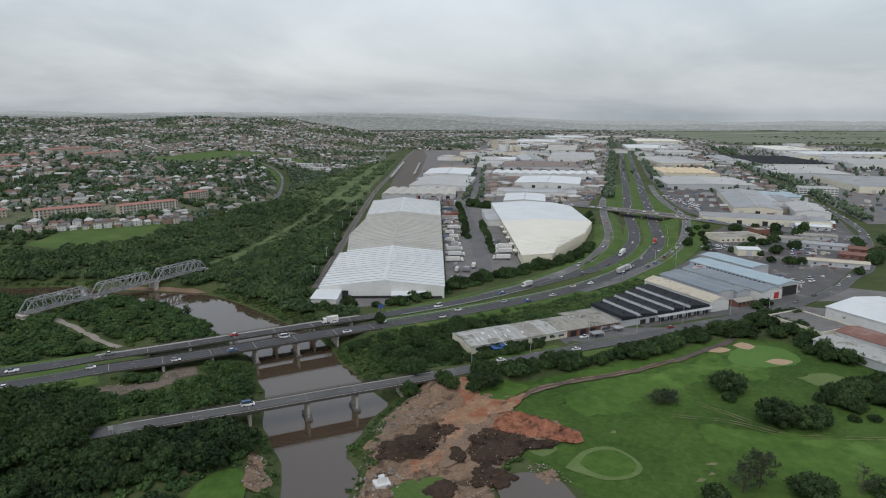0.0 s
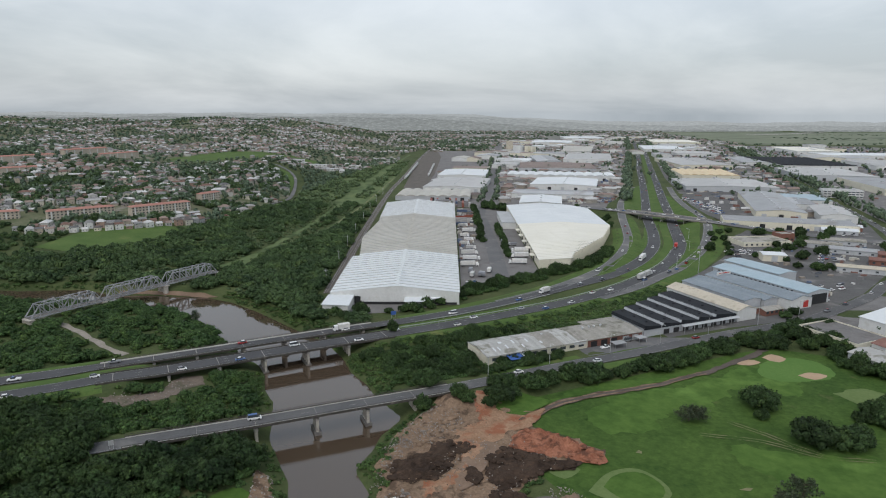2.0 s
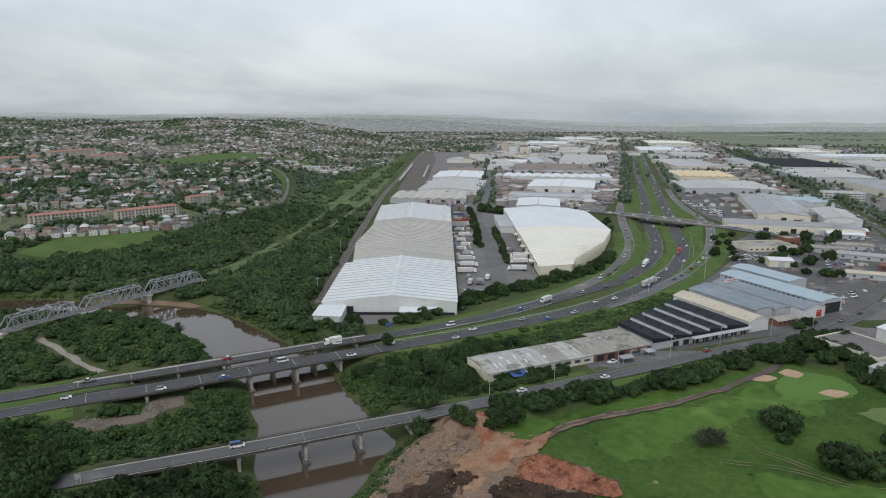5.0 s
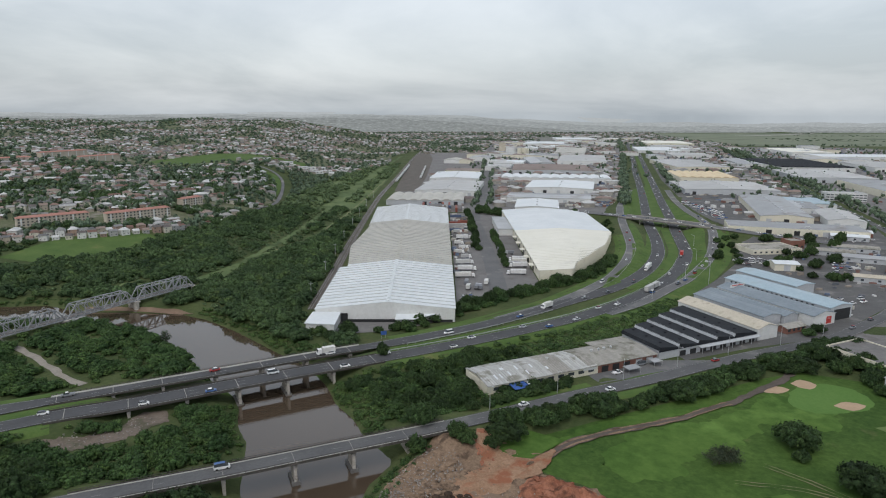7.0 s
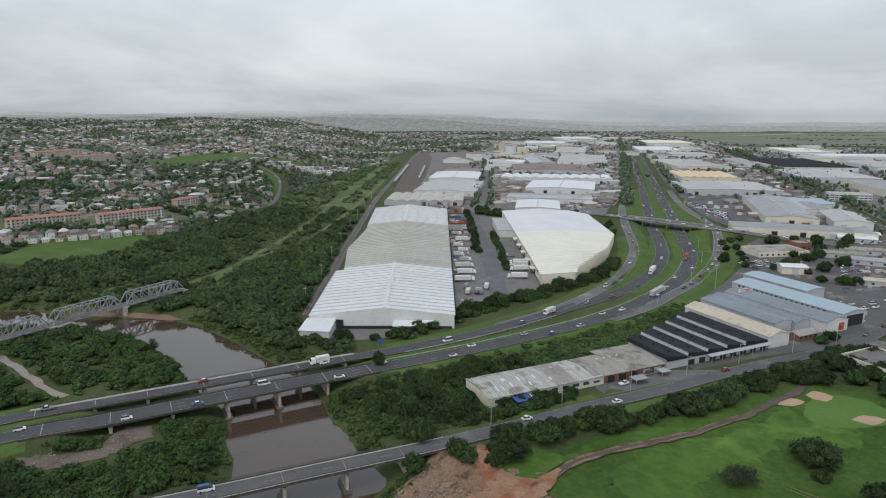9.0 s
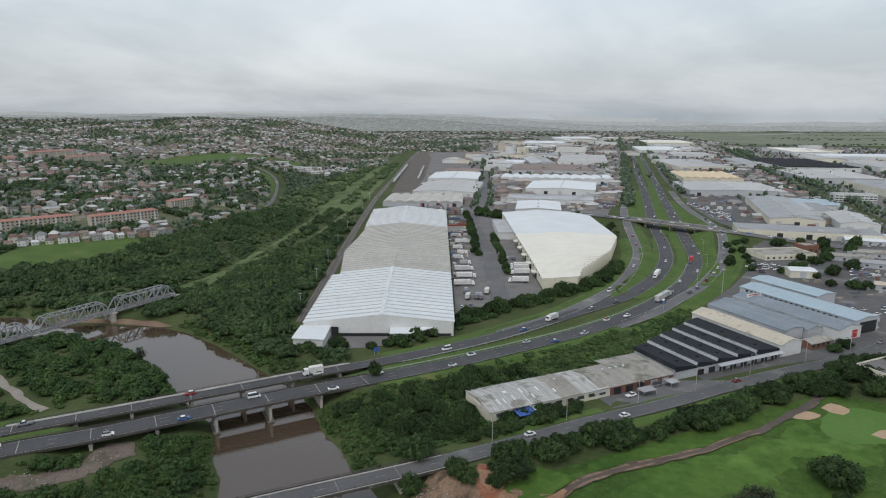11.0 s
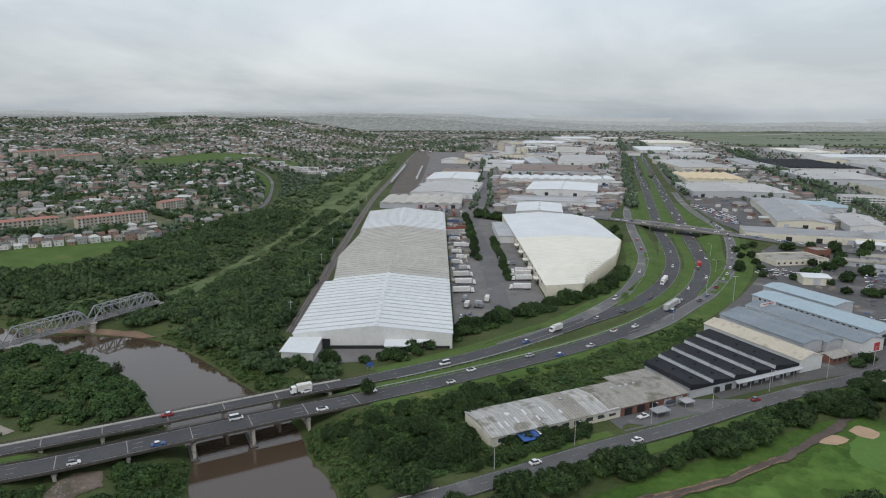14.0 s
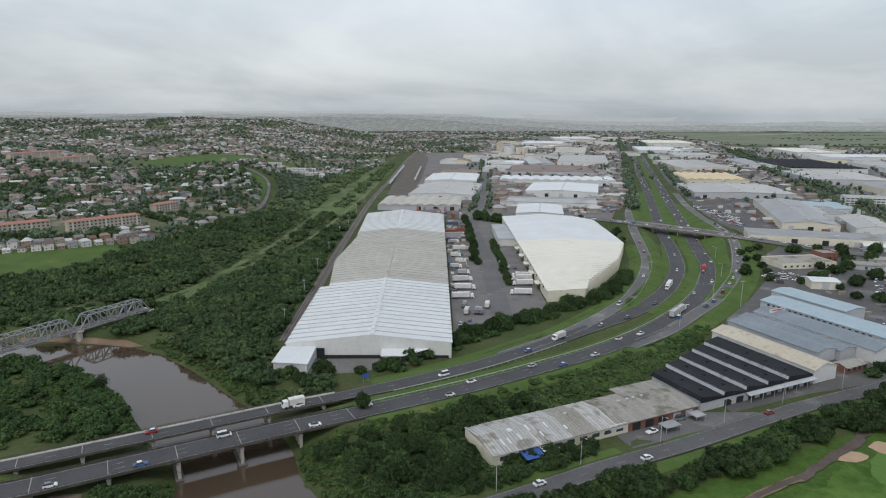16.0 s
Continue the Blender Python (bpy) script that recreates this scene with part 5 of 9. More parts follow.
HOUSES = [house_master(12, 8, 3.0, 5.2, True, 1, "small plastered house with a hipped tiled roof"), house_master(10, 7, 3.0, 4.8, False, 1, "small plastered house with a gabled roof"),
          house_master(14, 9, 5.6, 8.0, True, 2, "two-storey plastered house with a tiled roof"), house_master(8, 6.5, 2.8, 4.2, False, 1, "small low house with a gabled roof"),
          house_master(13, 7, 5.5, 7.2, False, 2, "two-storey house with a gabled roof")]

SUBURB_NEAR = [(-235, 640), (-228, 745), (-218, 860), (-250, 980), (-320, 1080), (-420, 1060), (-540, 980), (-640, 860), (-620, 740), (-560, 665), (-500, 655), (-420, 600), (-380, 560), (-300, 615)]


def clear_of_flats(q, c=24):
    keep = np.ones(len(q), bool)
    for a in ((-394, 617), (-369, 640), (-344, 663), (-316, 640), (-297, 662), (-278, 689), (-452, 615), (-478, 602), (-428, 628), (-495, 570), (-283, 750), (-272, 605), (-300, 570), (-330, 540), (-240, 770)):
        keep &= np.hypot(q[:, 0] - a[0], q[:, 1] - a[1]) > c
    return q[keep]


spots = clear_of_flats(scatter(SUBURB_NEAR, 14.5, 0.33))
spots = spots[np.array([noise.noise((p[0] / 55, p[1] / 55, 8.8)) for p in spots]) > -0.22]
spots = spots[np.argsort(spots[:, 1])]
rest, spots = spots[290:], spots[:290]
for i, (x, y) in enumerate(spots):
    copy_thing(HOUSES[int(rng.integers(len(HOUSES)))], pose(x, y, float(ground(x, y)) + 0.5, 0, 0, rng.choice([20, 35, 110, -60]) + rng.uniform(-8, 8)) @ Matrix.Diagonal((rng.uniform(0.7, 1.15), rng.uniform(0.7, 1.05), rng.uniform(0.75, 0.95), 1)))


def far_houses(name, q, label, big=1.0):
    q = q[np.abs(q[:, 0]) < 0.84 * q[:, 1] + 25]
    q = q[~inside(q[:, 0], q[:, 1], HILL_FIELD)]
    vs, fs, n, rv, rf, m = [], [], 0, [], [], 0
    zz = ground(q[:, 0], q[:, 1])
    box = np.array([(-1, -1, 0), (1, -1, 0), (1, 1, 0), (-1, 1, 0), (-1, -1, 1), (1, -1, 1), (1, 1, 1), (-1, 1, 1)], float)
    bf = np.array([(0, 1, 5, 4), (1, 2, 6, 5), (2, 3, 7, 6), (3, 0, 4, 7)])
    roof = np.array([(-1.08, -1.1, 0), (1.08, -1.1, 0), (1.08, 1.1, 0), (-1.08, 1.1, 0), (-0.6, 0, 1), (0.6, 0, 1)], float)
    tf = np.array([(0, 1, 5), (0, 5, 4), (2, 3, 4), (2, 4, 5), (1, 2, 5), (3, 0, 4)])
    for (x, y), z in zip(q, zz):
        w, l, h = rng.uniform(3.4, 6) * big, rng.uniform(2.6, 4) * big, rng.choice([2.8, 3.0, 5.2])
        a = rng.uniform(-0.7, 0.7) + (1.57 if rng.uniform() < 0.3 else 0)
        c, s = math.cos(a), math.sin(a)
        for src, sc, off, va, fa, cnt in ((box, (w, l, h + 2), z - 2, vs, (bf, fs), n), (roof, (w, l, rng.uniform(1.4, 2.4)), z + h, rv, (tf, rf), m)):
            p = src * np.array(sc)
            va.append(np.stack([p[:, 0] * c - p[:, 1] * s + x, p[:, 0] * s + p[:, 1] * c + y, p[:, 2] + off], 1))
            fa[1].append(fa[0] + cnt)
        n += 8
        m += 6
    base = thing(name, pose(0, 0, 0), label, "houses", kind="stuff")
    part("far_walls", array_mesh("far_walls", np.concatenate(vs), np.concatenate(fs), WALLS_I), WALLS_I, base)
    part("far_roofs", array_mesh("far_roofs", np.concatenate(rv), np.concatenate(rf), ROOFS_I), ROOFS_I, base)


SUBURB_MID = [(-560, 830), (-420, 1080), (-330, 1090), (-262, 1120), (-230, 1250), (-175, 1260), (-130, 1500), (-130, 1900), (-60, 2100), (-60, 2500), (-700, 2500), (-1300, 1900), (-900, 1100)]
SUBURB_FAR = [(-60, 2100), (-10, 2300), (30, 2600), (-2400, 2600), (-1300, 1900), (-700, 2500), (-60, 2500)]
SUBURB_WEST = [(-620, 740), (-640, 860), (-560, 960), (-900, 1100), (-1300, 1900), (-2000, 2300), (-2000, 1500), (-900, 760)]
q1 = scatter(SUBURB_MID, 16.0, 0.4)
q2 = scatter(SUBURB_FAR, 24.0, 0.5)
q3 = scatter(SUBURB_WEST, 25.0, 0.5)


def thin(q, s, cut):
    k = np.array([noise.noise((p[0] / s, p[1] / s, 4.4)) for p in q])
    return q[k > cut]


GARDEN = material("garden_ground", (0.075, 0.095, 0.045), (0.145, 0.15, 0.092), 0.03, 0.3, 0.95, bump=0.3, depth=0.2, stain=(0.23, 0.21, 0.18), stain_at=0.58, stain_s=0.035, spec=0.15)
TOWN = material("town_paving", (0.13, 0.13, 0.115), (0.22, 0.215, 0.20), 0.01, 0.08, 0.95, bump=0.0, stain=(0.10, 0.125, 0.075), stain_at=0.58, stain_s=0.006)
patch("suburb_ground", SUBURB_NEAR, GARDEN, "gardens, yards and paths between the houses", "ground", 0.45, 16, smooth=False)
patch("suburb_ground", [(-560, 830), (-420, 1090), (-330, 1100), (-262, 1130), (-230, 1260), (-175, 1270), (-140, 1500), (-140, 1900), (-70, 2100), (-70, 2500), (-700, 2500), (-1300, 1900), (-900, 1100)], GARDEN,
      "gardens and streets on the crowded hillside", "ground", 0.8, 32, smooth=False)
for line in ([(-560, 700), (-480, 720), (-410, 745), (-330, 760), (-262, 765)], [(-600, 800), (-500, 830), (-400, 850), (-300, 870), (-245, 880)], [(-420, 690), (-430, 800), (-400, 930), (-350, 1040)], [(-300, 700), (-310, 800), (-300, 920), (-290, 1000)]):
    pts = curve_points([(*p, 0) for p in line], 8)
    pts[:, 2] = ground(pts[:, 0], pts[:, 1])
    v, f = ribbon(pts, 3.0, -3.0, 0.75)
    sheet("suburb_street", v, f, ASPHALT_OLD, "narrow grey suburban street between houses", "road")
far_houses("upper_suburb", rest, "small plastered houses higher up the suburb")
far_houses("hillside_suburb", thin(q1, 110, 0.0), "crowded small houses spread over the green hillside")
far_houses("distant_suburb", thin(q2, 180, 0.0), "distant pale houses spread over far hills", 1.3)
far_houses("western_suburb", thin(q3, 160, 0.3), "scattered houses among trees on the hillside")


def stand_far(name, poly, spacing, size, label, cut, s, avoid=0):
    q = thin(scatter(poly, spacing, 0.5), s, cut)
    if avoid:
        q = clear_of_flats(q, avoid)
    return stand(name, q, sizes_of(len(q), *size), FAR_T, LEAF_HAZED, label)


q = clear_of_flats(thin(scatter(SUBURB_NEAR, 8.0, 0.5), 42, 0.10), 20)
stand("suburb_groves", q, sizes_of(len(q), 3.0, 6.4, 4.0, 8.5), WOOD_T, LEAF_WOOD, "dark groves of trees between the houses")
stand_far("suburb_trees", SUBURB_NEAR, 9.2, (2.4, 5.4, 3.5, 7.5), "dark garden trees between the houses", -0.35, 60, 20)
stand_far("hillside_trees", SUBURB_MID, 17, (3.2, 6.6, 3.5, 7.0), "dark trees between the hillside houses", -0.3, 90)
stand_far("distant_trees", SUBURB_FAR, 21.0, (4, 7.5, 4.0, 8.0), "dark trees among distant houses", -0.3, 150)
far_houses("plain_suburb", thin(scatter([(-50, 1930), (120, 2010), (190, 2600), (250, 3200), (-60, 2660), (-60, 2100)], 24, 0.4), 150, -0.3), "small pale houses on the far plain", 1.2)
PLAIN = [(20, 2600), (1120, 2450), (1330, 4300), (1500, 4420), (-500, 4420), (-260, 3000)]
patch("town_ground", PLAIN, TOWN, "built-up ground of the far town", "ground", 0.25, 90, smooth=False)
far_houses("far_town", thin(scatter(PLAIN, 31, 0.5), 260, -0.22), "small pale houses and sheds of a far town", 1.7)
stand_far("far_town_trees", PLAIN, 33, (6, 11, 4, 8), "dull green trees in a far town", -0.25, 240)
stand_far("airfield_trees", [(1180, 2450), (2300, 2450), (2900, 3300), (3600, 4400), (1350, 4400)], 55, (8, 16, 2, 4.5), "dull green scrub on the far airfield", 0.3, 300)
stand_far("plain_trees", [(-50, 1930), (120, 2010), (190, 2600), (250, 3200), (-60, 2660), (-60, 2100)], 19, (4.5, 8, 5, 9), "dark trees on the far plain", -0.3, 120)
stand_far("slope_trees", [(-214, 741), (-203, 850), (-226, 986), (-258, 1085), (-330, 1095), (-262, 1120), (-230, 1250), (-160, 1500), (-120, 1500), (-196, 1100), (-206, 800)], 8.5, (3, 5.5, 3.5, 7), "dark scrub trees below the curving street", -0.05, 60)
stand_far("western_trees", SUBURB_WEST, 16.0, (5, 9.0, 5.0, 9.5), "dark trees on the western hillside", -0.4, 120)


# rows of apartment flats
def flats(x0, y0, x1, y1, storeys, roof, label, deep=9.0):
    w = math.hypot(x1 - x0, y1 - y0)
    cx, cy = (x0 + x1) / 2, (y0 + y1) / 2
    base = thing("apartment_block", pose(cx, cy, float(ground(cx, cy)), 0, 0, math.degrees(math.atan2(y1 - y0, x1 - x0))), label, "apartment block", "blocks of flats")
    h = storeys * 2.7
    x, y = w / 2, deep / 2
    part("wall", Geo().box(-x, -y, -2.5, x, y, h), FLATWALL, base)
    g = Geo()
    a = [(-x - 0.6, -y - 0.6, h), (x + 0.6, -y - 0.6, h), (x + 0.6, y + 0.6, h), (-x - 0.6, y + 0.6, h)]
    r0, r1 = (-x + 3, 0, h + 1.7), (x - 3, 0, h + 1.7)
    g.face(a[0], a[1], r1, r0).face(a[2], a[3], r0, r1).face(a[1], a[2], r1).face(a[3], a[0], r0).face(*a[::-1])
    part("roof", g, roof, base, "salmon-red tiled roof")
    me = Geo().box(-0.75, -y - 0.08, 0.9, 0.75, -y + 0.1, 2.2).mesh("window", GLASS)
    k = int(w // 3.4)
    for s in range(storeys if cy < 800 else 0):
        for i in range(k):
            ob = new("window", me)
            ob.parent = base
            ob.location = (-x + (i + 0.5) * w / k, 0, s * 2.7)
    for i in range(1, k, 4):
        part("stair_tower", Geo().box(-x + i * w / k - 0.6, -y - 0.5, -2, -x + i * w / k + 0.6, -y, h - 0.2), WHITE_WALL, base)
    return base


FLATWALL = material("pale_flat_walls", (0.42, 0.37, 0.30), (0.50, 0.45, 0.38), 0.15, 1.0, 0.85, bump=0.1)
SALMON = material("salmon_roof_tiles", (0.32, 0.155, 0.12), (0.39, 0.20, 0.16), 0.2, 1.5, 0.85, bump=0.2)
flats(-394, 617, -349, 657, 3, SALMON, "three-storey pale block of flats with a salmon roof")
flats(-324, 641, -283, 687, 3, SALMON, "three-storey pale block of flats with a salmon roof")
flats(-478, 602, -428, 628, 3, SALMON, "three-storey pale block of flats with a salmon roof")
flats(-524, 556, -470, 581, 3, SALMON, "three-storey pale block of flats with a salmon roof")
flats(-291, 736, -279, 762, 3, SALMON, "ochre walled block of flats among houses")
for x0, y0, x1, y1 in ((-640, 880, -590, 960), (-585, 965, -560, 1040), (-600, 830, -560, 880), (-545, 990, -520, 1060)):
    flats(x0, y0, x1, y1, 3, SALMON, "hilltop block of flats with a red tiled roof")

# terrace of narrow two-storey houses above the playing field
TERRACE = curve_points([(-372, 558, 0), (-357, 563, 0), (-330, 571, 0), (-311, 577, 0), (-291, 590, 0), (-278, 604, 0), (-258, 622, 0), (-247, 642, 0)], 7.5)
for row in (0, 1):
    for (x, y, _), n in zip(TERRACE, normals_of(TERRACE)):
        x, y = x + n[0] * row * 14, y + n[1] * row * 14
        src = HOUSES[int(rng.choice([2, 4, 1]))]
        ob = copy_thing(src, pose(x, y, float(ground(x, y)) + 0.3, 0, 0, math.degrees(math.atan2(-n[0], n[1])) + rng.uniform(-4, 4)) @ Matrix.Diagonal((0.52, 0.75, rng.uniform(0.75, 1.0), 1)))
        tagged(ob, "narrow plastered terrace house above the playing field", group="terrace houses")


# second row of narrow houses above the flats
UPPER = curve_points([(-535, 645, 0), (-505, 650, 0), (-478, 668, 0), (-443, 684, 0), (-408, 700, 0)], 8.0)
for (x, y, _), n in zip(UPPER, normals_of(UPPER)):
    ob = copy_thing(HOUSES[int(rng.choice([2, 4]))], pose(x, y, float(ground(x, y)) + 0.3, 0, 0, math.degrees(math.atan2(-n[0], n[1])) + rng.uniform(-4, 4)) @ Matrix.Diagonal((0.55, 0.8, rng.uniform(0.85, 1.05), 1)))
    tagged(ob, "narrow two-storey plastered terrace house above the flats", group="terrace houses")
q = thin(scatter([(-345, 500), (-335, 560), (-390, 575), (-425, 603), (-470, 575), (-530, 550), (-700, 640), (-700, 510), (-600, 500)], 8.0, 0.5), 45, -0.25)
stand("western_scrub", q, sizes_of(len(q), 2.6, 5.2, 2.5, 6.5), WOOD_T, LEAF_WOOD, "dark trees and scrub below the flats")
q = thin(scatter([(-640, 760), (-560, 665), (-500, 590), (-700, 590), (-760, 720)], 10.0, 0.5), 45, -0.4)
stand("western_garden_trees", q, sizes_of(len(q), 2.6, 5.5, 3.5, 7.5), FAR_T, LEAF_HAZED, "dark trees on the slope behind the flats")


# ---- yards and paving ----
RAIL = [(-76, 395, 0.1), (-78, 470, 0.1), (-82, 589, 0.1), (-86, 768, 0.1), (-88, 947, 0.1), (-84, 1161, 0.1), (-78, 1702, 0.1), (-66, 2100, 0.1)]
BALLAST = material("rail_ballast", (0.085, 0.075, 0.064), (0.14, 0.124, 0.108), 0.08, 1.2, 0.95, bump=0.4)
patch("yard_apron", [(-60, 353), (-36, 356), (-16, 364), (5, 381), (5, 372.3), (-57, 372.3)], YARD, "pale concrete apron before the warehouse", "yard", smooth=False)
patch("warehouse_yard", [(8, 396), (24, 410), (44, 424), (60, 442), (65, 462), (65, 742), (40, 770), (8, 768)], YARD, "grey concrete yard between the two warehouses", "yard", 0.05, 20, smooth=False)
patch("central_industrial_yard", [(-66, 775), (30, 775), (75, 745), (160, 750), (185, 760), (215, 850), (262, 960), (310, 1120), (480, 1720), (640, 2360), (740, 3000), (260, 3000), (120, 2000), (-40, 2000), (-60, 1200)],
      YARD, "grey paved yards between industrial sheds", "yard", 0.05, 40, smooth=False)
patch("eastern_industrial_yard", [(112, 318), (150, 334), (186, 345), (214, 362), (262, 400), (320, 460), (388, 566), (430, 655), (498, 862), (560, 1052), (645, 1309), (805, 1774), (1015, 2397), (740, 2420),
                                  (545, 1720), (385, 1150), (340, 960), (300, 800), (286, 700), (310, 636), (270, 600), (246, 560), (222, 510), (190, 466), (160, 430), (150, 410), (130, 380), (104, 345)],
      YARD_DARK, "grey paved yards and forecourts between industrial sheds", "yard", 0.05, 25, smooth=False)
patch("outer_industrial_yard", [(448, 640), (700, 640), (1000, 900), (1500, 1750), (1500, 2350), (1050, 2380), (835, 1774), (672, 1309), (585, 1052), (520, 859)], YARD,
      "paved yards of the outer industrial area", "yard", 0.05, 60, smooth=False)
patch("forecourt", [(66, 291), (100, 306), (122, 318), (112, 318), (96, 318), (62, 303)], ASPHALT_OLD, "asphalt forecourt before the low factory", "yard", 0.1, 10, smooth=False)
patch("corner_yard", [(205, 355), (232, 374), (262, 400), (300, 380), (300, 240), (222, 240), (190, 310), (192, 343)], YARD, "paved yard at the road corner", "yard", 0.05, 20, smooth=False)
patch("verge_lawn", [(76, 290.6), (98, 300), (110, 306), (106, 308), (92, 303), (78, 296)], GRASS, "mown grass verge", "verge", 0.16, 6)
v, f = ribbon(curve_points(RAIL, 10), 3.6, -3.6, 0.12)
rail_bed = sheet("railway", v, f, BALLAST, "brown ballasted railway beside the woodland", "railway")
for off in (-2.6, -1.2, 1.2, 2.6):
    g = Geo()
    pts = curve_points(RAIL, 10)
    solid_strip(g, pts, off + 0.07, off - 0.07, 0.30, 0.10)
    part("rail", g, STEEL, rail_bed)
patch("goods_yard", [(-72, 980), (-40, 985), (-30, 1200), (-25, 1700), (-40, 1990), (-72, 1990), (-78, 1400)], BALLAST, "wide brown ballast goods yard", "railway", 0.08, 60, smooth=False)
# mown verges, the median and the loops of the interchange
for poly in ([(120, 436), (138, 452), (160, 494), (182, 545), (199, 600), (212, 650), (226, 676), (218, 690), (196, 640), (180, 590), (160, 540), (140, 500), (112, 460)],
             [(170, 460), (190, 486), (206, 520), (226, 575), (250, 640), (236, 650), (218, 590), (200, 540), (180, 495), (160, 462)],
             [(196, 716), (222, 690), (236, 704), (250, 760), (290, 905), (330, 1050), (280, 985), (240, 870), (212, 780)],
             [(150, 500), (166, 548), (180, 600), (192, 660), (188, 668), (174, 625), (164, 580), (146, 520), (122, 476), (104, 442), (112, 446)],
             [(238, 690), (262, 652), (268, 700), (280, 770), (302, 880), (296, 880), (272, 800)]):
    patch("grass_island", poly, GRASS, "bright mown grass between motorway lanes", "verge", 0.3, 4)
for line, a, b, y0, y1 in ((NEAR_CW, 4.7, 10.5, -420, 150), (NEAR_CW, -11.5, -4.6, -420, -140), (NEAR_CW, -12.0, -5.0, -30, 150), (FAR_CW, 4.6, 17.0, -24, 60), (FAR_CW, 4.8, 10.0, -420, -145), (NEAR_CW, 5.8, 13.5, 146, 900), (NEAR_ROAD, 4.6, 8.6, 18, 66), (NEAR_ROAD, -9.5, -4.6, 18, 150), (RAMP_L, 4.2, 13.0, 52, 170), (RAMP_R, -15.0, -4.2, 92, 262)):
    pts = curve_points(line, 5)
    pts = pts[(pts[:, 0] >= y0) & (pts[:, 0] <= y1)]
    n = normals_of(pts)
    rows = []
    for o in np.linspace(a, b, 4):
        p = pts[:, :2] + n * o
        rows.append(np.column_stack([p, np.minimum(ground(p[:, 0], p[:, 1]) + 0.12, pts[:, 2] + 0.05)]))
    k = len(pts)
    sheet("grass_verge", np.concatenate(rows), [(j * k + i, j * k + i + 1, j * k + k + i + 1, j * k + k + i) for j in range(3) for i in range(k - 1)], GRASS,
          "mown grass verge along the motorway", "verge")

# ---- buildings in the row by the lower road ----
C24, S24 = math.cos(radians(24)), math.sin(radians(24))


def uv(u, w):
    return u * C24 - w * S24, u * S24 + w * C24


def uv_thing(name, u, w, label, category="factory"):
    x, y = uv(u, w)
    return thing(name, pose(x, y, 0, 0, 0, 24), label, category)


def uv_shed(name, u0, u1, w0, w1, eave, ridge, roof, wall, label, **kw):
    x, y = uv((u0 + u1) / 2, (w0 + w1) / 2)
    return shed(name, x, y, u1 - u0, w1 - w0, 24, eave, ridge, roof, wall, label, **kw)


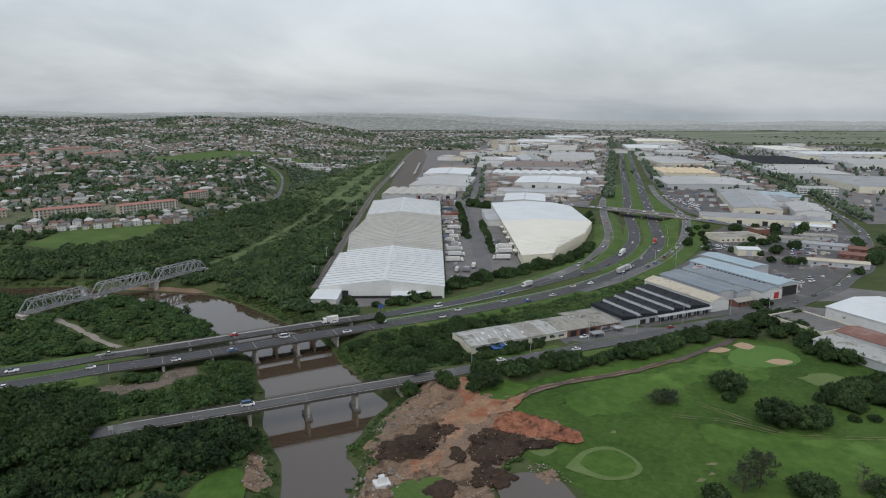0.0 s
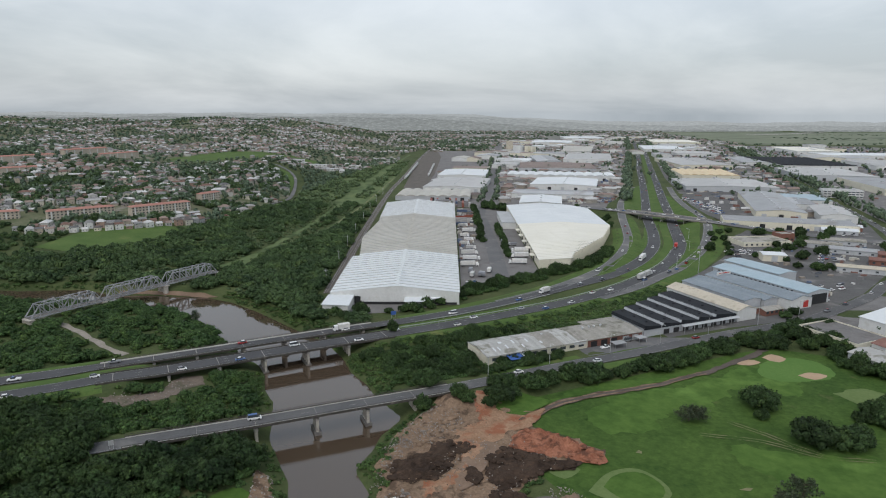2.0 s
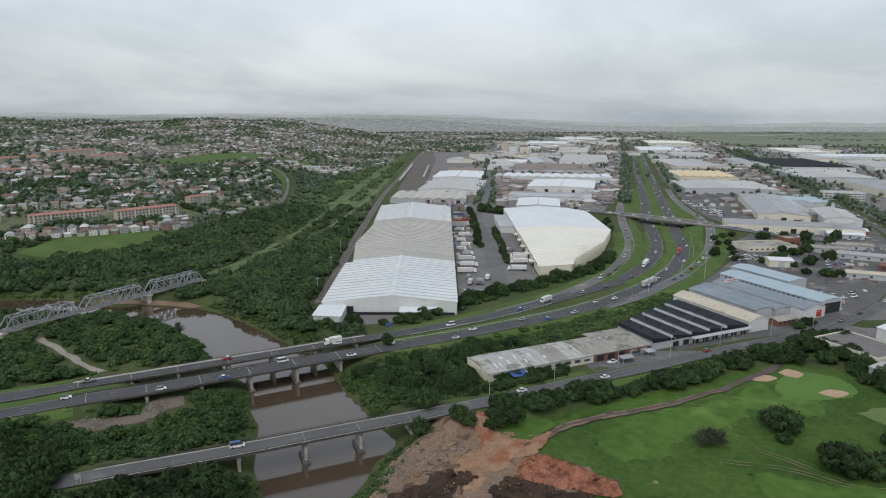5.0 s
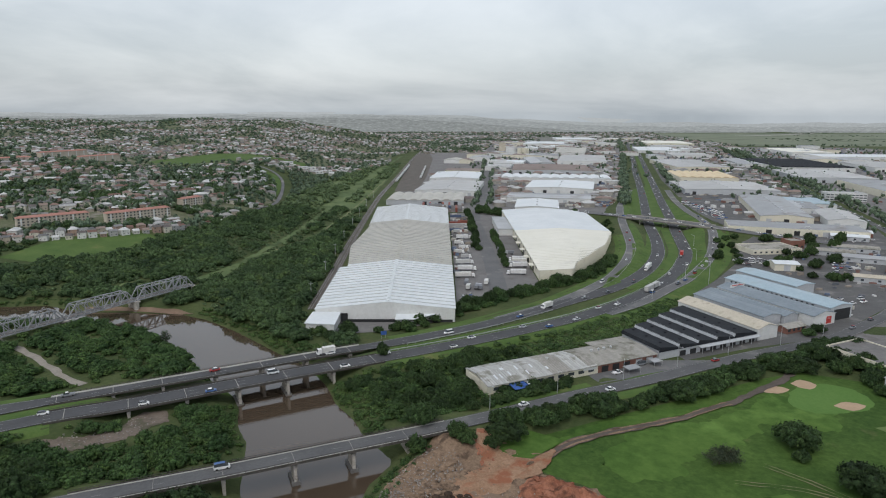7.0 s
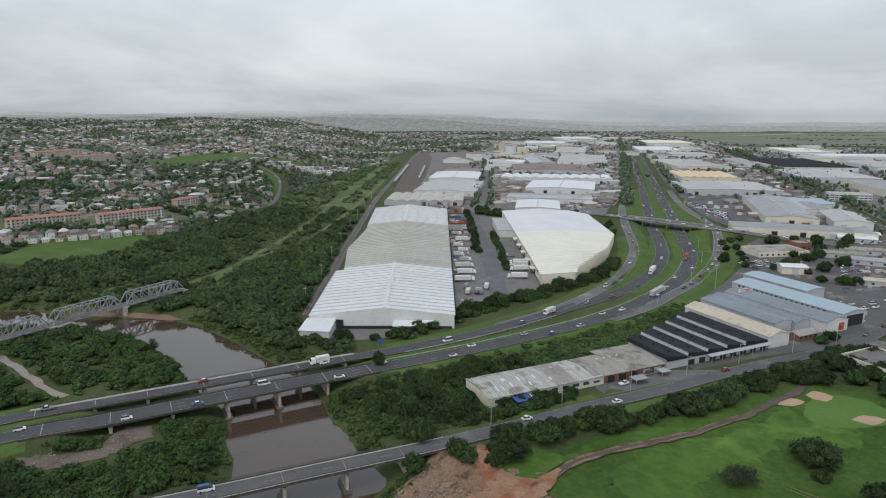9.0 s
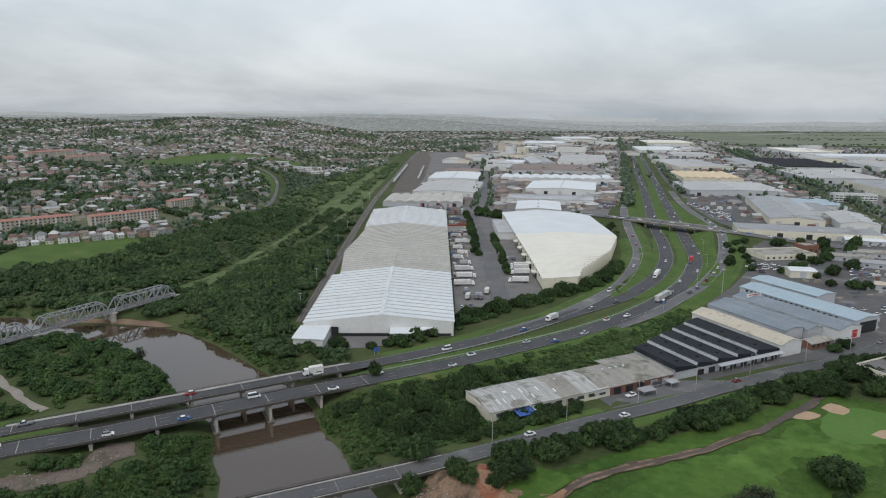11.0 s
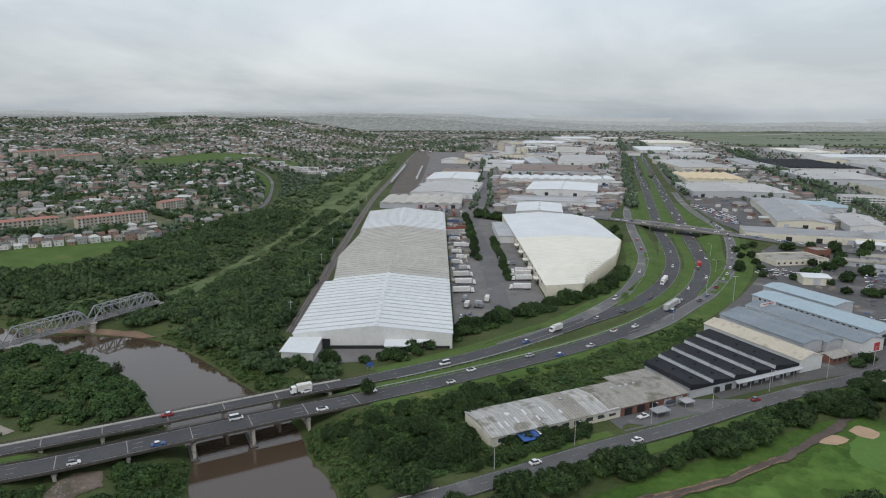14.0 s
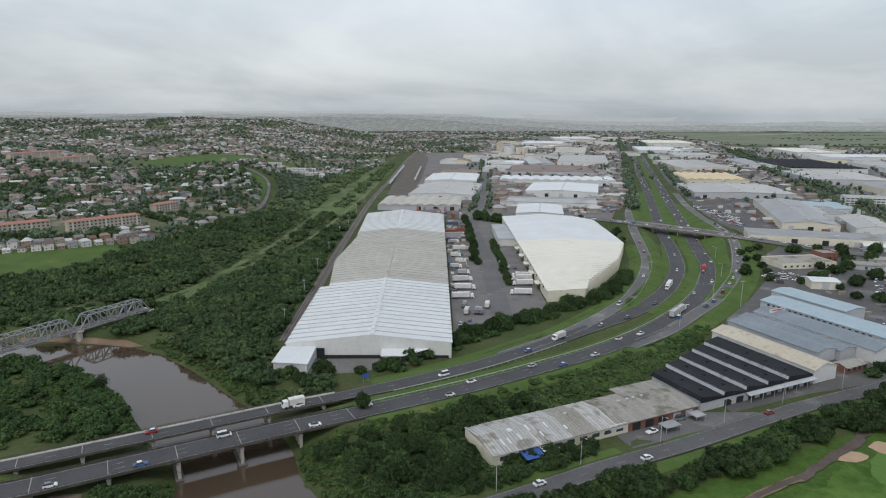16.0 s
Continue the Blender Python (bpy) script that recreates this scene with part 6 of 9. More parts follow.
def low_factory():
    base = uv_thing("low_factory", 130, 249, "long low factory with a lichened ribbed roof and brick frontage")
    part("wall", Geo().box(0, 0.3, -0.6, 55, 19.6, 3.9), CREAM_WALL, base)
    part("brick_wall", Geo().box(55, 0.3, -0.6, 88, 19.6, 3.9), BRICK, base, "red facebrick wall")
    ridge = 11.0
    r = random.Random(5)
    i = 0.0
    while i < 55:
        w = 1.25
        g = Geo()
        for s in (0, 1):
            a, b = (-0.5, ridge) if s == 0 else (ridge, 20.4)
            za, zb = (4.0, 5.6) if s == 0 else (5.6, 4.1)
            up = r.uniform(0, 0.06)
            lo = [(i, a, za + up), (i + w - 0.18, a, za + up), (i + w - 0.18, b, zb + up), (i, b, zb + up)]
            g.hexa([(p[0], p[1], p[2] - 0.3) for p in lo] + lo)
        part("roof_sheet", g, ASBESTOS_PALE if i < 31 or 40 < i < 50 else ASBESTOS, base)
        i += w
    while i < 88:
        w = 2.2
        g = Geo()
        back = 20.4 + (4.5 if i > 66 else 0)
        for a, b, za, zb in ((-0.5, ridge, 4.1, 5.2), (ridge, back, 5.2, 4.2)):
            lo = [(i, a, za), (i + w - 0.04, a, za), (i + w - 0.04, b, zb), (i, b, zb)]
            g.hexa([(p[0], p[1], p[2] - 0.3) for p in lo] + lo)
        part("roof_sheet", g, ASBESTOS, base)
        i += w
    for x, y, w, l in ((6, 3, 0.6, 3.4), (8.5, 3.2, 0.6, 3.0), (13, 4, 0.6, 3.2), (18, 7.5, 0.7, 3.2), (21, 3, 0.6, 2.6), (25, 7, 0.7, 3.0), (31, 4, 0.8, 2.0), (11, 9.2, 1.6, 1.6)):
        z = 4.0 + 1.6 * (y + 0.5) / 11.5
        part("skylight", Geo().hexa([(x, y, z + 0.1), (x + w, y, z + 0.1), (x + w, y + l, z + 0.1 + 0.14 * l), (x, y + l, z + 0.1 + 0.14 * l)] +
                                    [(x, y, z + 0.3), (x + w, y, z + 0.3), (x + w, y + l, z + 0.3 + 0.14 * l), (x, y + l, z + 0.3 + 0.14 * l)]), WHITE_ROOF, base, "translucent white roof light")
    for x in (36, 60, 64, 67, 71):
        part("roof_vent", Geo().tube((x, 12, 4.8), (x, 12, 6.1), 0.45, 0.45, 8).tube((x, 12, 6.1), (x, 12, 6.4), 0.75, 0.3, 8), GALV, base)
    for x in np.arange(3, 54, 5.2):
        part("window", Geo().box(x, 0.2, 1.3, x + 3.0, 0.4, 2.7), GLASS, base)
    for x in (57, 63, 69, 76, 82):
        part("shutter", Geo().box(x, 0.18, -0.1, x + 3.6, 0.4, 2.9), DARK if x < 70 else GREY_WALL, base)
    part("fascia_sign", Geo().box(47, 0.0, 2.4, 54, 0.25, 4.3), WHITE_WALL, base, "plain white sign board")
    part("loading_canopy", Geo().hexa([(10, -5, 2.6), (17, -5, 2.6), (17, 0.2, 3.1), (10, 0.2, 3.1), (10, -5, 2.75), (17, -5, 2.75), (17, 0.2, 3.25), (10, 0.2, 3.25)]), BLUE_CANVAS, base, "blue canvas canopy")
    part("loading_canopy", Geo().hexa([(17.5, -3, 2.8), (22, -3, 2.8), (22, 0.2, 3.1), (17.5, 0.2, 3.1), (17.5, -3, 2.95), (22, -3, 2.95), (22, 0.2, 3.25), (17.5, 0.2, 3.25)]), WHITE_ROOF, base)
    for x0, x1, y0 in ((66, 73, -7), (82, 87, -5)):
        c = part("carport", Geo().box(x0, y0, 2.4, x1, y0 + 4.5, 2.55), GREY_ROOF, base, "flat grey carport roof")
        for x in (x0 + 0.3, x1 - 0.3):
            for y in (y0 + 0.3, y0 + 4.2):
                part("post", Geo().box(x - 0.06, y - 0.06, 0, x + 0.06, y + 0.06, 2.4), GALV, c)
    return base


ASBESTOS_PALE = material("pale_fibre_cement", (0.36, 0.36, 0.345), (0.49, 0.49, 0.475), 0.15, 1.0, 0.95, bump=0.3, stain=(0.24, 0.235, 0.20), stain_at=0.58, stain_s=0.16, vary=0.10)
BLUE_CANVAS = material("blue_canvas", (0.035, 0.09, 0.30), (0.05, 0.12, 0.36), 0.5, 3.0, 0.8, bump=0.2)
low_factory()


def saw_factory():
    base = uv_thing("sawtooth_factory", 220, 250, "black sawtooth-roofed factory with pale glazed strips")

    def back(u):
        return 26.5 + u * 0.37

    edges = [0, 12, 24, 36, 48, 63]
    lo_z, hi_z = 4.8, 6.2
    for a, b in zip(edges[:-1], edges[1:]):
        ya, yb = back(a), back(b)
        q = [(a + 0.5, 0, hi_z), (b, 0, lo_z), (b, yb, lo_z), (a + 0.5, ya, hi_z)]
        part("roof_slope", Geo().hexa([(p[0], p[1], p[2] - 0.25) for p in q] + q), BLACK_ROOF, base)
        q = [(a, 0, lo_z), (a + 0.6, 0, hi_z + 0.05), (a + 0.6, ya, hi_z + 0.05), (a, ya, lo_z)]
        part("glazed_strip", Geo().hexa([(p[0] - 0.05, p[1], p[2] - 0.2) for p in q] + q), GLAZE if a else BLACK_ROOF, base, "pale grey glazed north light" if a else "")
        q = [(a, 0, lo_z - 1.0), (b, 0, lo_z - 1.0), (b, 0, lo_z), (a + 0.5, 0, hi_z), (a, 0, lo_z)]
        part("end_fascia", Geo().face(*[(p[0], -0.12, p[2]) for p in q]).face(*[(p[0], 0.1, p[2]) for p in q][::-1]), BLACK_ROOF, base)
        for k in range(3):
            x, y = a + 6 + k * 0.4, 6 + k * 10
            z = hi_z - (hi_z - lo_z) * (x - a - 0.5) / (b - a - 0.5)
            part("roof_vent", Geo().box(x, y, z - 0.2, x + 1.1, y + 0.8, z + 0.45), BLACK_ROOF, base)
    part("wall", Geo().prism([(0.3, 0.3), (63, 0.3), (63, back(63) - 0.3), (0.3, back(0) - 0.3)], -0.6, lo_z - 0.3), GREY_WALL, base)
    aw = part("awning", Geo().hexa([(24, -2.2, 3.0), (64, -2.2, 3.0), (64, 0, 3.4), (24, 0, 3.4), (24, -2.2, 3.2), (64, -2.2, 3.2), (64, 0, 3.6), (24, 0, 3.6)]), GREY_WALL, base, "long grey awning over the frontage")
    for x in np.arange(25, 64, 6.5):
        part("post", Geo().box(x - 0.1, -2.1, 0, x + 0.1, -1.9, 3.05), GALV, aw)
    for x in np.arange(13, 62, 6.5):
        part("doorway", Geo().box(x, 0.1, 0, x + 3.6, 0.4, 2.6), DARK, base)
    return base


GLAZE = material("grey_glazed_strip", (0.30, 0.32, 0.34), (0.40, 0.42, 0.44), 0.2, 1.5, 0.35, bump=0.05, stain=(0.24, 0.25, 0.26), stain_at=0.6, stain_s=0.3)
saw_factory()
uv_shed("long_shed", 284, 298, 250, 304, 6.0, 8.2, CREAM_OLD, WHITE_WALL, "long shed with a stained cream ridged roof", door=False)
uv_shed("blue_shed", 305, 318, 264, 313, 5.6, 6.6, SLATE_ROOF, GREY_WALL, "narrow slate-blue roofed workshop", bands=8)
uv_shed("blue_shed", 318.6, 329.4, 262, 318, 4.8, 6.0, SLATE_ROOF, GREY_WALL, "low slate-blue roofed workshop between taller sheds", bands=8, door=False)
hall = uv_shed("blue_shed", 329.6, 346.6, 253, 318, 6.0, 8.0, SLATE_ROOF, WHITE_WALL, "slate-blue roofed workshop with white sheet walls", bands=16, door=False)
part("red_door", Geo().box(1.5, -32.62, 0.6, 5.5, -32.4, 4.6), RED_PAINT, hall, "red painted door")
part("sign_board", Geo().box(-7, 24, 7.2, 5, 24.3, 9.2), WHITE_WALL, hall, "white sign board with plain pink bars")
part("sign_bar", Geo().box(-5.5, 23.94, 8.3, 3.5, 24.05, 8.8), RED_PAINT, hall)
hi = uv_shed("blue_shed", 347, 365, 256, 328, 7.6, 9.0, BLUE_ROOF, GREY_WALL, "tall pale blue roofed shed open at one end", bands=6, door=False)
for k in range(18):
    part("window", Geo().box(-9.12, -26 + k * 3.3, 5.4, -8.95, -24.6 + k * 3.3, 6.8), DARK, hi)
part("open_bay", Geo().box(-6, -36.1, 0, 7.5, -35.9, 6.2), DARK, hi, "dark panel for the shade in the open end")
uv_shed("blue_shed", 367, 383, 292, 337, 8.6, 9.6, BLUE_ROOF, GREY_WALL, "pale blue roofed shed behind the workshop", bands=4, door=False)
uv_shed("site_office", 306, 320, 250.5, 257, 3.0, 4.0, ASBESTOS, BRICK, "small brown brick office with pale window posts", windows=4, door=False, category="office")
uv_shed("flat_workshop", 298, 322, 193, 224, 4.0, 4.0, YARD, CREAM_WALL, "low flat-roofed workshop beside the golf course", windows=6, door=False)
uv_shed("red_roofed_store", 305, 322, 148, 191, 5.0, 6.2, RUST_ROOF, WHITE_WALL, "store with a faded red roof and white edge", door=False)
uv_shed("long_canopy", 287, 303, 148, 190, 3.6, 4.4, ASBESTOS_PALE, GREY_WALL, "long pale grey lean-to shelter", door=False)
uv_shed("white_store", 338, 386, 168, 219, 5.5, 8.0, WHITE_ROOF, WHITE_WALL, "white-roofed store beside the road", bands=6)
shed("gatehouse", 252, 496, 17, 13, -10, 5.2, 6.0, WHITE_ROOF, CREAM_WALL, "square hut with a pale roof and blank wall", category="office")
shed("old_works", 272, 560, 44, 26, 8, 3.6, 3.6, ASBESTOS, CREAM_WALL, "flat-roofed pale works with a courtyard", windows=9, door=False)
shed("brick_tower_block", 301, 575, 13, 13, 8, 6.5, 6.5, ASBESTOS, BRICK, "taller red brick block of the works", windows=3, door=False)
for x, y, w, l, r, roof, lab in ((330, 520, 34, 14, -30, GREY_ROOF, "low grey-roofed store in the yards"), (352, 500, 26, 14, -30, RUST_ROOF, "low brown-roofed house used as an office"), (318, 545, 30, 12, -28, ASBESTOS, "low workshop with an old roof"),
                                (300, 455, 40, 8, -24, CREAM_OLD, "long low open store with a pale roof"), (345, 560, 34, 14, -24, ASBESTOS, "long low workshop in the yards"), (372, 610, 30, 14, -24, WHITE_ROOF, "white-roofed store in the yards"),
                                (392, 632, 26, 16, -24, WHITE_ROOF, "white-roofed store in the yards"), (330, 480, 22, 12, -30, RUST_ROOF, "low brown-roofed building in the yards")):
    shed("small_workshop", x, y, w, l, r, 3.8, 5.2, roof, BRICK if w < 30 else GREY_WALL, lab, windows=4, door=False)

# ---- parts of the two great warehouses ----
annex = part("annex", Geo().hexa([(-72, 357, -0.5), (-57, 355, -0.5), (-56.5, 372.8, -0.5), (-71, 372.8, -0.5), (-72, 357, 4.6), (-57, 355, 4.6), (-56.5, 372.8, 5.6), (-71, 372.8, 5.6)]), WHITE_WALL, hall_a, "white lean-to annex")
part("annex_roof", Geo().hexa([(-72.6, 356.4, 4.6), (-56.4, 354.4, 4.6), (-56.0, 372.9, 5.65), (-71.5, 372.9, 5.65), (-72.6, 356.4, 4.85), (-56.4, 354.4, 4.85), (-56.0, 372.9, 5.9), (-71.5, 372.9, 5.9)]), WHITE_ROOF, annex)
part("loading_bay", Geo().box(-54.5, 372.6, 0, -26, 373.0, 1.6), DARK, hall_a, "dark panel for the shade in a loading bay")
part("loading_bay", Geo().box(-16, 372.6, 0, 5, 373.0, 1.4), DARK, hall_a, "dark panel for the shade in a loading bay")
part("doorway", Geo().box(-56.0, 372.5, 0, -52.4, 373.0, 5.0), DARK, hall_a)
can = part("canopy", Geo().hexa([(-26, 366, 3.6), (-16, 366, 3.6), (-4, 373, 4.4), (-26, 373, 4.4), (-26, 366, 3.85), (-16, 366, 3.85), (-4, 373, 4.65), (-26, 373, 4.65)]), WHITE_ROOF, hall_a, "white loading canopy")
for x, y in ((-25.5, 366.6), (-17, 366.6)):
    part("post", Geo().box(x - 0.1, y - 0.1, 0, x + 0.1, y + 0.1, 3.6), GALV, can)
part("office_annex", Geo().box(52, 628, -0.5, 65.8, 700, 6.2), WHITE_WALL, hall_b, "flat-roofed office annex")
part("office_roof", Geo().box(51.5, 627.5, 6.2, 65.8, 700.5, 6.6), GREY_ROOF, hall_b)
for k in range(5):
    part("dock_canopy", Geo().box(62.5, 488 + k * 27, 4.2, 66.2, 496 + k * 27, 4.5), CREAM_ROOF, hall_b)
    part("dock_door", Geo().box(65.6, 489 + k * 27, 0.2, 65.84, 495 + k * 27, 4.0), DARK, hall_b)
for k in range(16):
    part("dock_window", Geo().box(65.6, 475 + k * 14.5, 5.2, 65.84, 478 + k * 14.5, 6.2), GLASS, hall_b)


# ---- the wider industrial area ----
def quad_shed(name, fl, fr, depth, eave, ridge, roof, wall, label, bays=1, bands=0, group="industrial sheds", windows=0, door=True):
    """A shed from its front corners and depth; several bays stand as parallel gables."""
    w = math.hypot(fr[0] - fl[0], fr[1] - fl[1])
    ang = math.atan2(fr[1] - fl[1], fr[0] - fl[0])
    nx, ny = -math.sin(ang), math.cos(ang)
    cx, cy = (fl[0] + fr[0]) / 2 + nx * depth / 2, (fl[1] + fr[1]) / 2 + ny * depth / 2
    base = thing(name, pose(cx, cy, 0, 0, 0, math.degrees(ang)), label, "industrial shed", group)
    x, y = w / 2, depth / 2
    part("wall", Geo().box(-x, -y, -0.6, x, y, eave), wall, base)
    bw = w / bays
    for k in range(bays):
        x0 = -x + k * bw
        if bays > 1 and ridge > eave:
            steps = 6
            arc = [(x0 + bw * i / steps, eave + (ridge - eave) * math.sin(math.pi * i / steps)) for i in range(steps + 1)]
            g = Geo()
            n = len(arc)
            g.v = [(a, -y - 0.5, z) for a, z in arc] + [(a, y + 0.5, z) for a, z in arc]
            g.f = [(i, i + 1, n + i + 1, n + i) for i in range(n - 1)] + [tuple(range(n))[::-1], tuple(range(n, 2 * n))]
            part("roof_vault", g, roof, base)
        elif ridge > eave:
            along_x = w > depth * 1.3
            for s in (-1, 1):
                lo = ([(-x - 0.4, s * (y + 0.5), eave), (x + 0.4, s * (y + 0.5), eave), (x + 0.4, 0, ridge), (-x - 0.4, 0, ridge)] if along_x else
                      [(s * (x + 0.5), y + 0.4, eave), (s * (x + 0.5), -y - 0.4, eave), (0, -y - 0.4, ridge), (0, y + 0.4, ridge)])
                lo = lo if s < 0 else lo[::-1]
                lo = lo if along_x or s < 0 else lo
                part("roof_slope", Geo().hexa(lo + [(p[0], p[1], p[2] + 0.25) for p in lo]), roof, base)
            for s in (-1, 1):
                t = [(s * x, -y, eave), (s * x, y, eave), (s * x, 0, ridge)] if along_x else [(-x, s * y, eave), (x, s * y, eave), (0, s * y, ridge)]
                part("gable", Geo().face(*t), wall, base)
        else:
            part("roof", Geo().box(-x + 0.4, -y + 0.4, eave, x - 0.4, y - 0.4, eave + 0.15), roof, base)
    r = random.Random(int(abs(cx) * 7 + abs(cy)))
    nseam = bands or (max(2, int(depth // 20)) if cy < 1300 else 0)
    for k in range(nseam):
        if bays == 1:
            yy = -y + (k + 0.5) * depth / nseam
            zz = max(ridge, eave + 0.15)
            if ridge > eave and w <= depth * 1.3:
                part("ridge_vent", Geo().box(-1.0, yy - 2.5, ridge, 1.0, yy + 2.5, ridge + 0.9), GALV, base)
            elif ridge <= eave:
                px = r.uniform(-x * 0.8, x * 0.8)
                part("roof_unit", Geo().box(px, yy - 1.5, eave, px + 4, yy + 1.5, eave + 1.6), GALV, base)
    nd = max(1, min(5, int(w // 16)))
    if door:
        for k in range(nd):
            px = -x + (k + 0.5) * w / nd
            part("roller_door", Geo().box(px - 2.5, -y - 0.08, 0, px + 2.5, -y + 0.1, min(4.5, eave - 1)), DARK if r.random() < 0.4 else GREY_WALL, base)
    for k in range(windows):
        px = -x + (k + 0.5) * w / windows
        for s in range(int(eave // 3.2)):
            part("window", Geo().box(px - w / windows * 0.4, -y - 0.08, 1.0 + 3.1 * s, px + w / windows * 0.4, -y + 0.1, 2.4 + 3.1 * s), GLASS, base)
    return base


TAN_ROOF = material("tan_roof_sheet", (0.60, 0.48, 0.30), (0.68, 0.56, 0.37), 0.05, 0.6, 0.6, bump=0.1)
PALE_ROOF = material("pale_grey_roof_sheet", (0.37, 0.37, 0.365), (0.47, 0.47, 0.46), 0.04, 0.5, 0.6, bump=0.1, vary=0.12, stain=(0.38, 0.37, 0.36), stain_at=0.6, stain_s=0.03)
BROWN_ROOF = material("brown_roof_sheet", (0.20, 0.155, 0.135), (0.28, 0.225, 0.20), 0.05, 0.6, 0.8, bump=0.1, vary=0.1)
for args in (((-22, 1097), (59, 1088), 120, 9, 10.8, WHITE_ROOF, WHITE_WALL, "wide white-roofed shed", 1), ((-40, 938), (46, 925), 140, 7, 9.0, PALE_ROOF, WHITE_WALL, "grey-roofed warehouse with a white front", 1),
             ((-72, 838), (26, 832), 75, 6.0, 8.0, OLD_ROOF, GREY_WALL, "warehouse with a row of vaulted pale roofs", 7), ((99, 1118), (281, 1090), 60, 8.5, 10.5, WHITE_ROOF, WHITE_WALL, "white warehouse with a scalloped roof", 11),
             ((121, 970), (216, 946), 110, 7.5, 9.5, WHITE_ROOF, WHITE_WALL, "white-roofed factory", 1), ((84, 868), (190, 846), 50, 6.5, 7.5, GREY_ROOF, WHITE_WALL, "long grey-roofed warehouse with a white fascia", 1),
             ((84, 772), (134, 764), 70, 6.5, 8.5, WHITE_ROOF, WHITE_WALL, "white-roofed shed behind the yard", 1), ((136, 1272), (285, 1252), 150, 8, 9, BROWN_ROOF, GREY_WALL, "brown-roofed factory", 1),
             ((267, 1520), (375, 1495), 240, 9, 9, PALE_ROOF, WHITE_WALL, "pale flat-roofed factory with a white edge", 1), ((196, 1450), (250, 1448), 200, 8, 10, GREY_ROOF, GREY_WALL, "grey-roofed factory", 1),
             ((317, 1850), (400, 1830), 300, 9, 10, OLD_ROOF, WHITE_WALL, "pale factory", 3), ((298, 2400), (442, 2370), 200, 10, 12, WHITE_ROOF, WHITE_WALL, "large distant white shed", 1),
             ((515, 2900), (690, 2890), 200, 10, 10, WHITE_ROOF, WHITE_WALL, "large distant white shed", 1), ((485, 1352), (591, 1344), 230, 8, 9, PALE_ROOF, CREAM_WALL, "pale grey-roofed warehouse", 1),
             ((402, 1112), (495, 1096), 120, 9.5, 11.5, TAN_ROOF, CREAM_WALL, "tan-roofed warehouse with vaulted bays", 7), ((350, 950), (478, 930), 120, 7.5, 9, PALE_ROOF, GREY_WALL, "wide grey-roofed warehouse", 1),
             ((338, 706), (386, 690), 190, 7, 9.5, GREY_ROOF, CREAM_WALL, "large grey-roofed warehouse", 1), ((392, 676), (424, 664), 80, 7, 10, PALE_ROOF, WHITE_WALL, "white vaulted shed", 1),
             ((278, 648), (392, 610), 38, 6.5, 6.5, GREY_ROOF, CREAM_WALL, "long flat-roofed warehouse with a cream front", 1), ((400, 770), (436, 758), 70, 6, 7, GREY_ROOF, WHITE_WALL, "grey-roofed warehouse", 1),
             ((424, 815), (478, 800), 60, 6, 7, BLUE_ROOF, WHITE_WALL, "pale blue roofed store", 2), ((692, 1340), (835, 1320), 260, 9, 11, BLACK_ROOF, WHITE_WALL, "dark roofed factory with white bays", 12),
             ((612, 1120), (730, 1095), 170, 8.5, 9.5, PALE_ROOF, GREY_WALL, "wide grey-roofed factory", 1), ((610, 900), (800, 860), 180, 9.5, 9.5, GREY_ROOF, CREAM_WALL, "large grey flat-roofed factory", 1),
             ((979, 1676), (1300, 1640), 120, 9.5, 10.5, WHITE_ROOF, WHITE_WALL, "long white warehouse", 1), ((1000, 1860), (1110, 1840), 250, 10, 11, CREAM_ROOF, WHITE_WALL, "distant pale warehouse", 2),
             ((655, 1440), (720, 1425), 200, 7.5, 8.5, GREY_ROOF, WHITE_WALL, "grey-roofed shed", 1), ((600, 1990), (720, 1965), 240, 8, 9, WHITE_ROOF, WHITE_WALL, "white-roofed shed", 1),
             ((620, 1760), (720, 1740), 120, 8, 9, PALE_ROOF, WHITE_WALL, "pale-roofed shed", 1), ((790, 2500), (960, 2470), 280, 8, 9, CREAM_ROOF, CREAM_WALL, "distant tan-roofed shed", 1),
             ((740, 2250), (860, 2230), 120, 8, 9, PALE_ROOF, WHITE_WALL, "distant pale shed", 1), ((880, 1330), (1040, 1300), 180, 9, 9.8, PALE_ROOF, WHITE_WALL, "pale warehouse", 1),
             ((830, 1010), (960, 980), 200, 8, 8, GREY_ROOF, WHITE_WALL, "grey-roofed factory", 1)):
    quad_shed("industrial_shed", *args[:7], args[7] + " among paved yards", bays=args[8])
quad_shed("office_block", (515, 885), (562, 872), 22, 10.5, 10.5, PALE_ROOF, WHITE_WALL, "three-storey white office block with banded windows", windows=10, door=False)
fill = np.random.default_rng(21)
FILLROOF = [WHITE_ROOF, PALE_ROOF, GREY_ROOF, OLD_ROOF, BROWN_ROOF, GREY_ROOF, BROWN_ROOF]
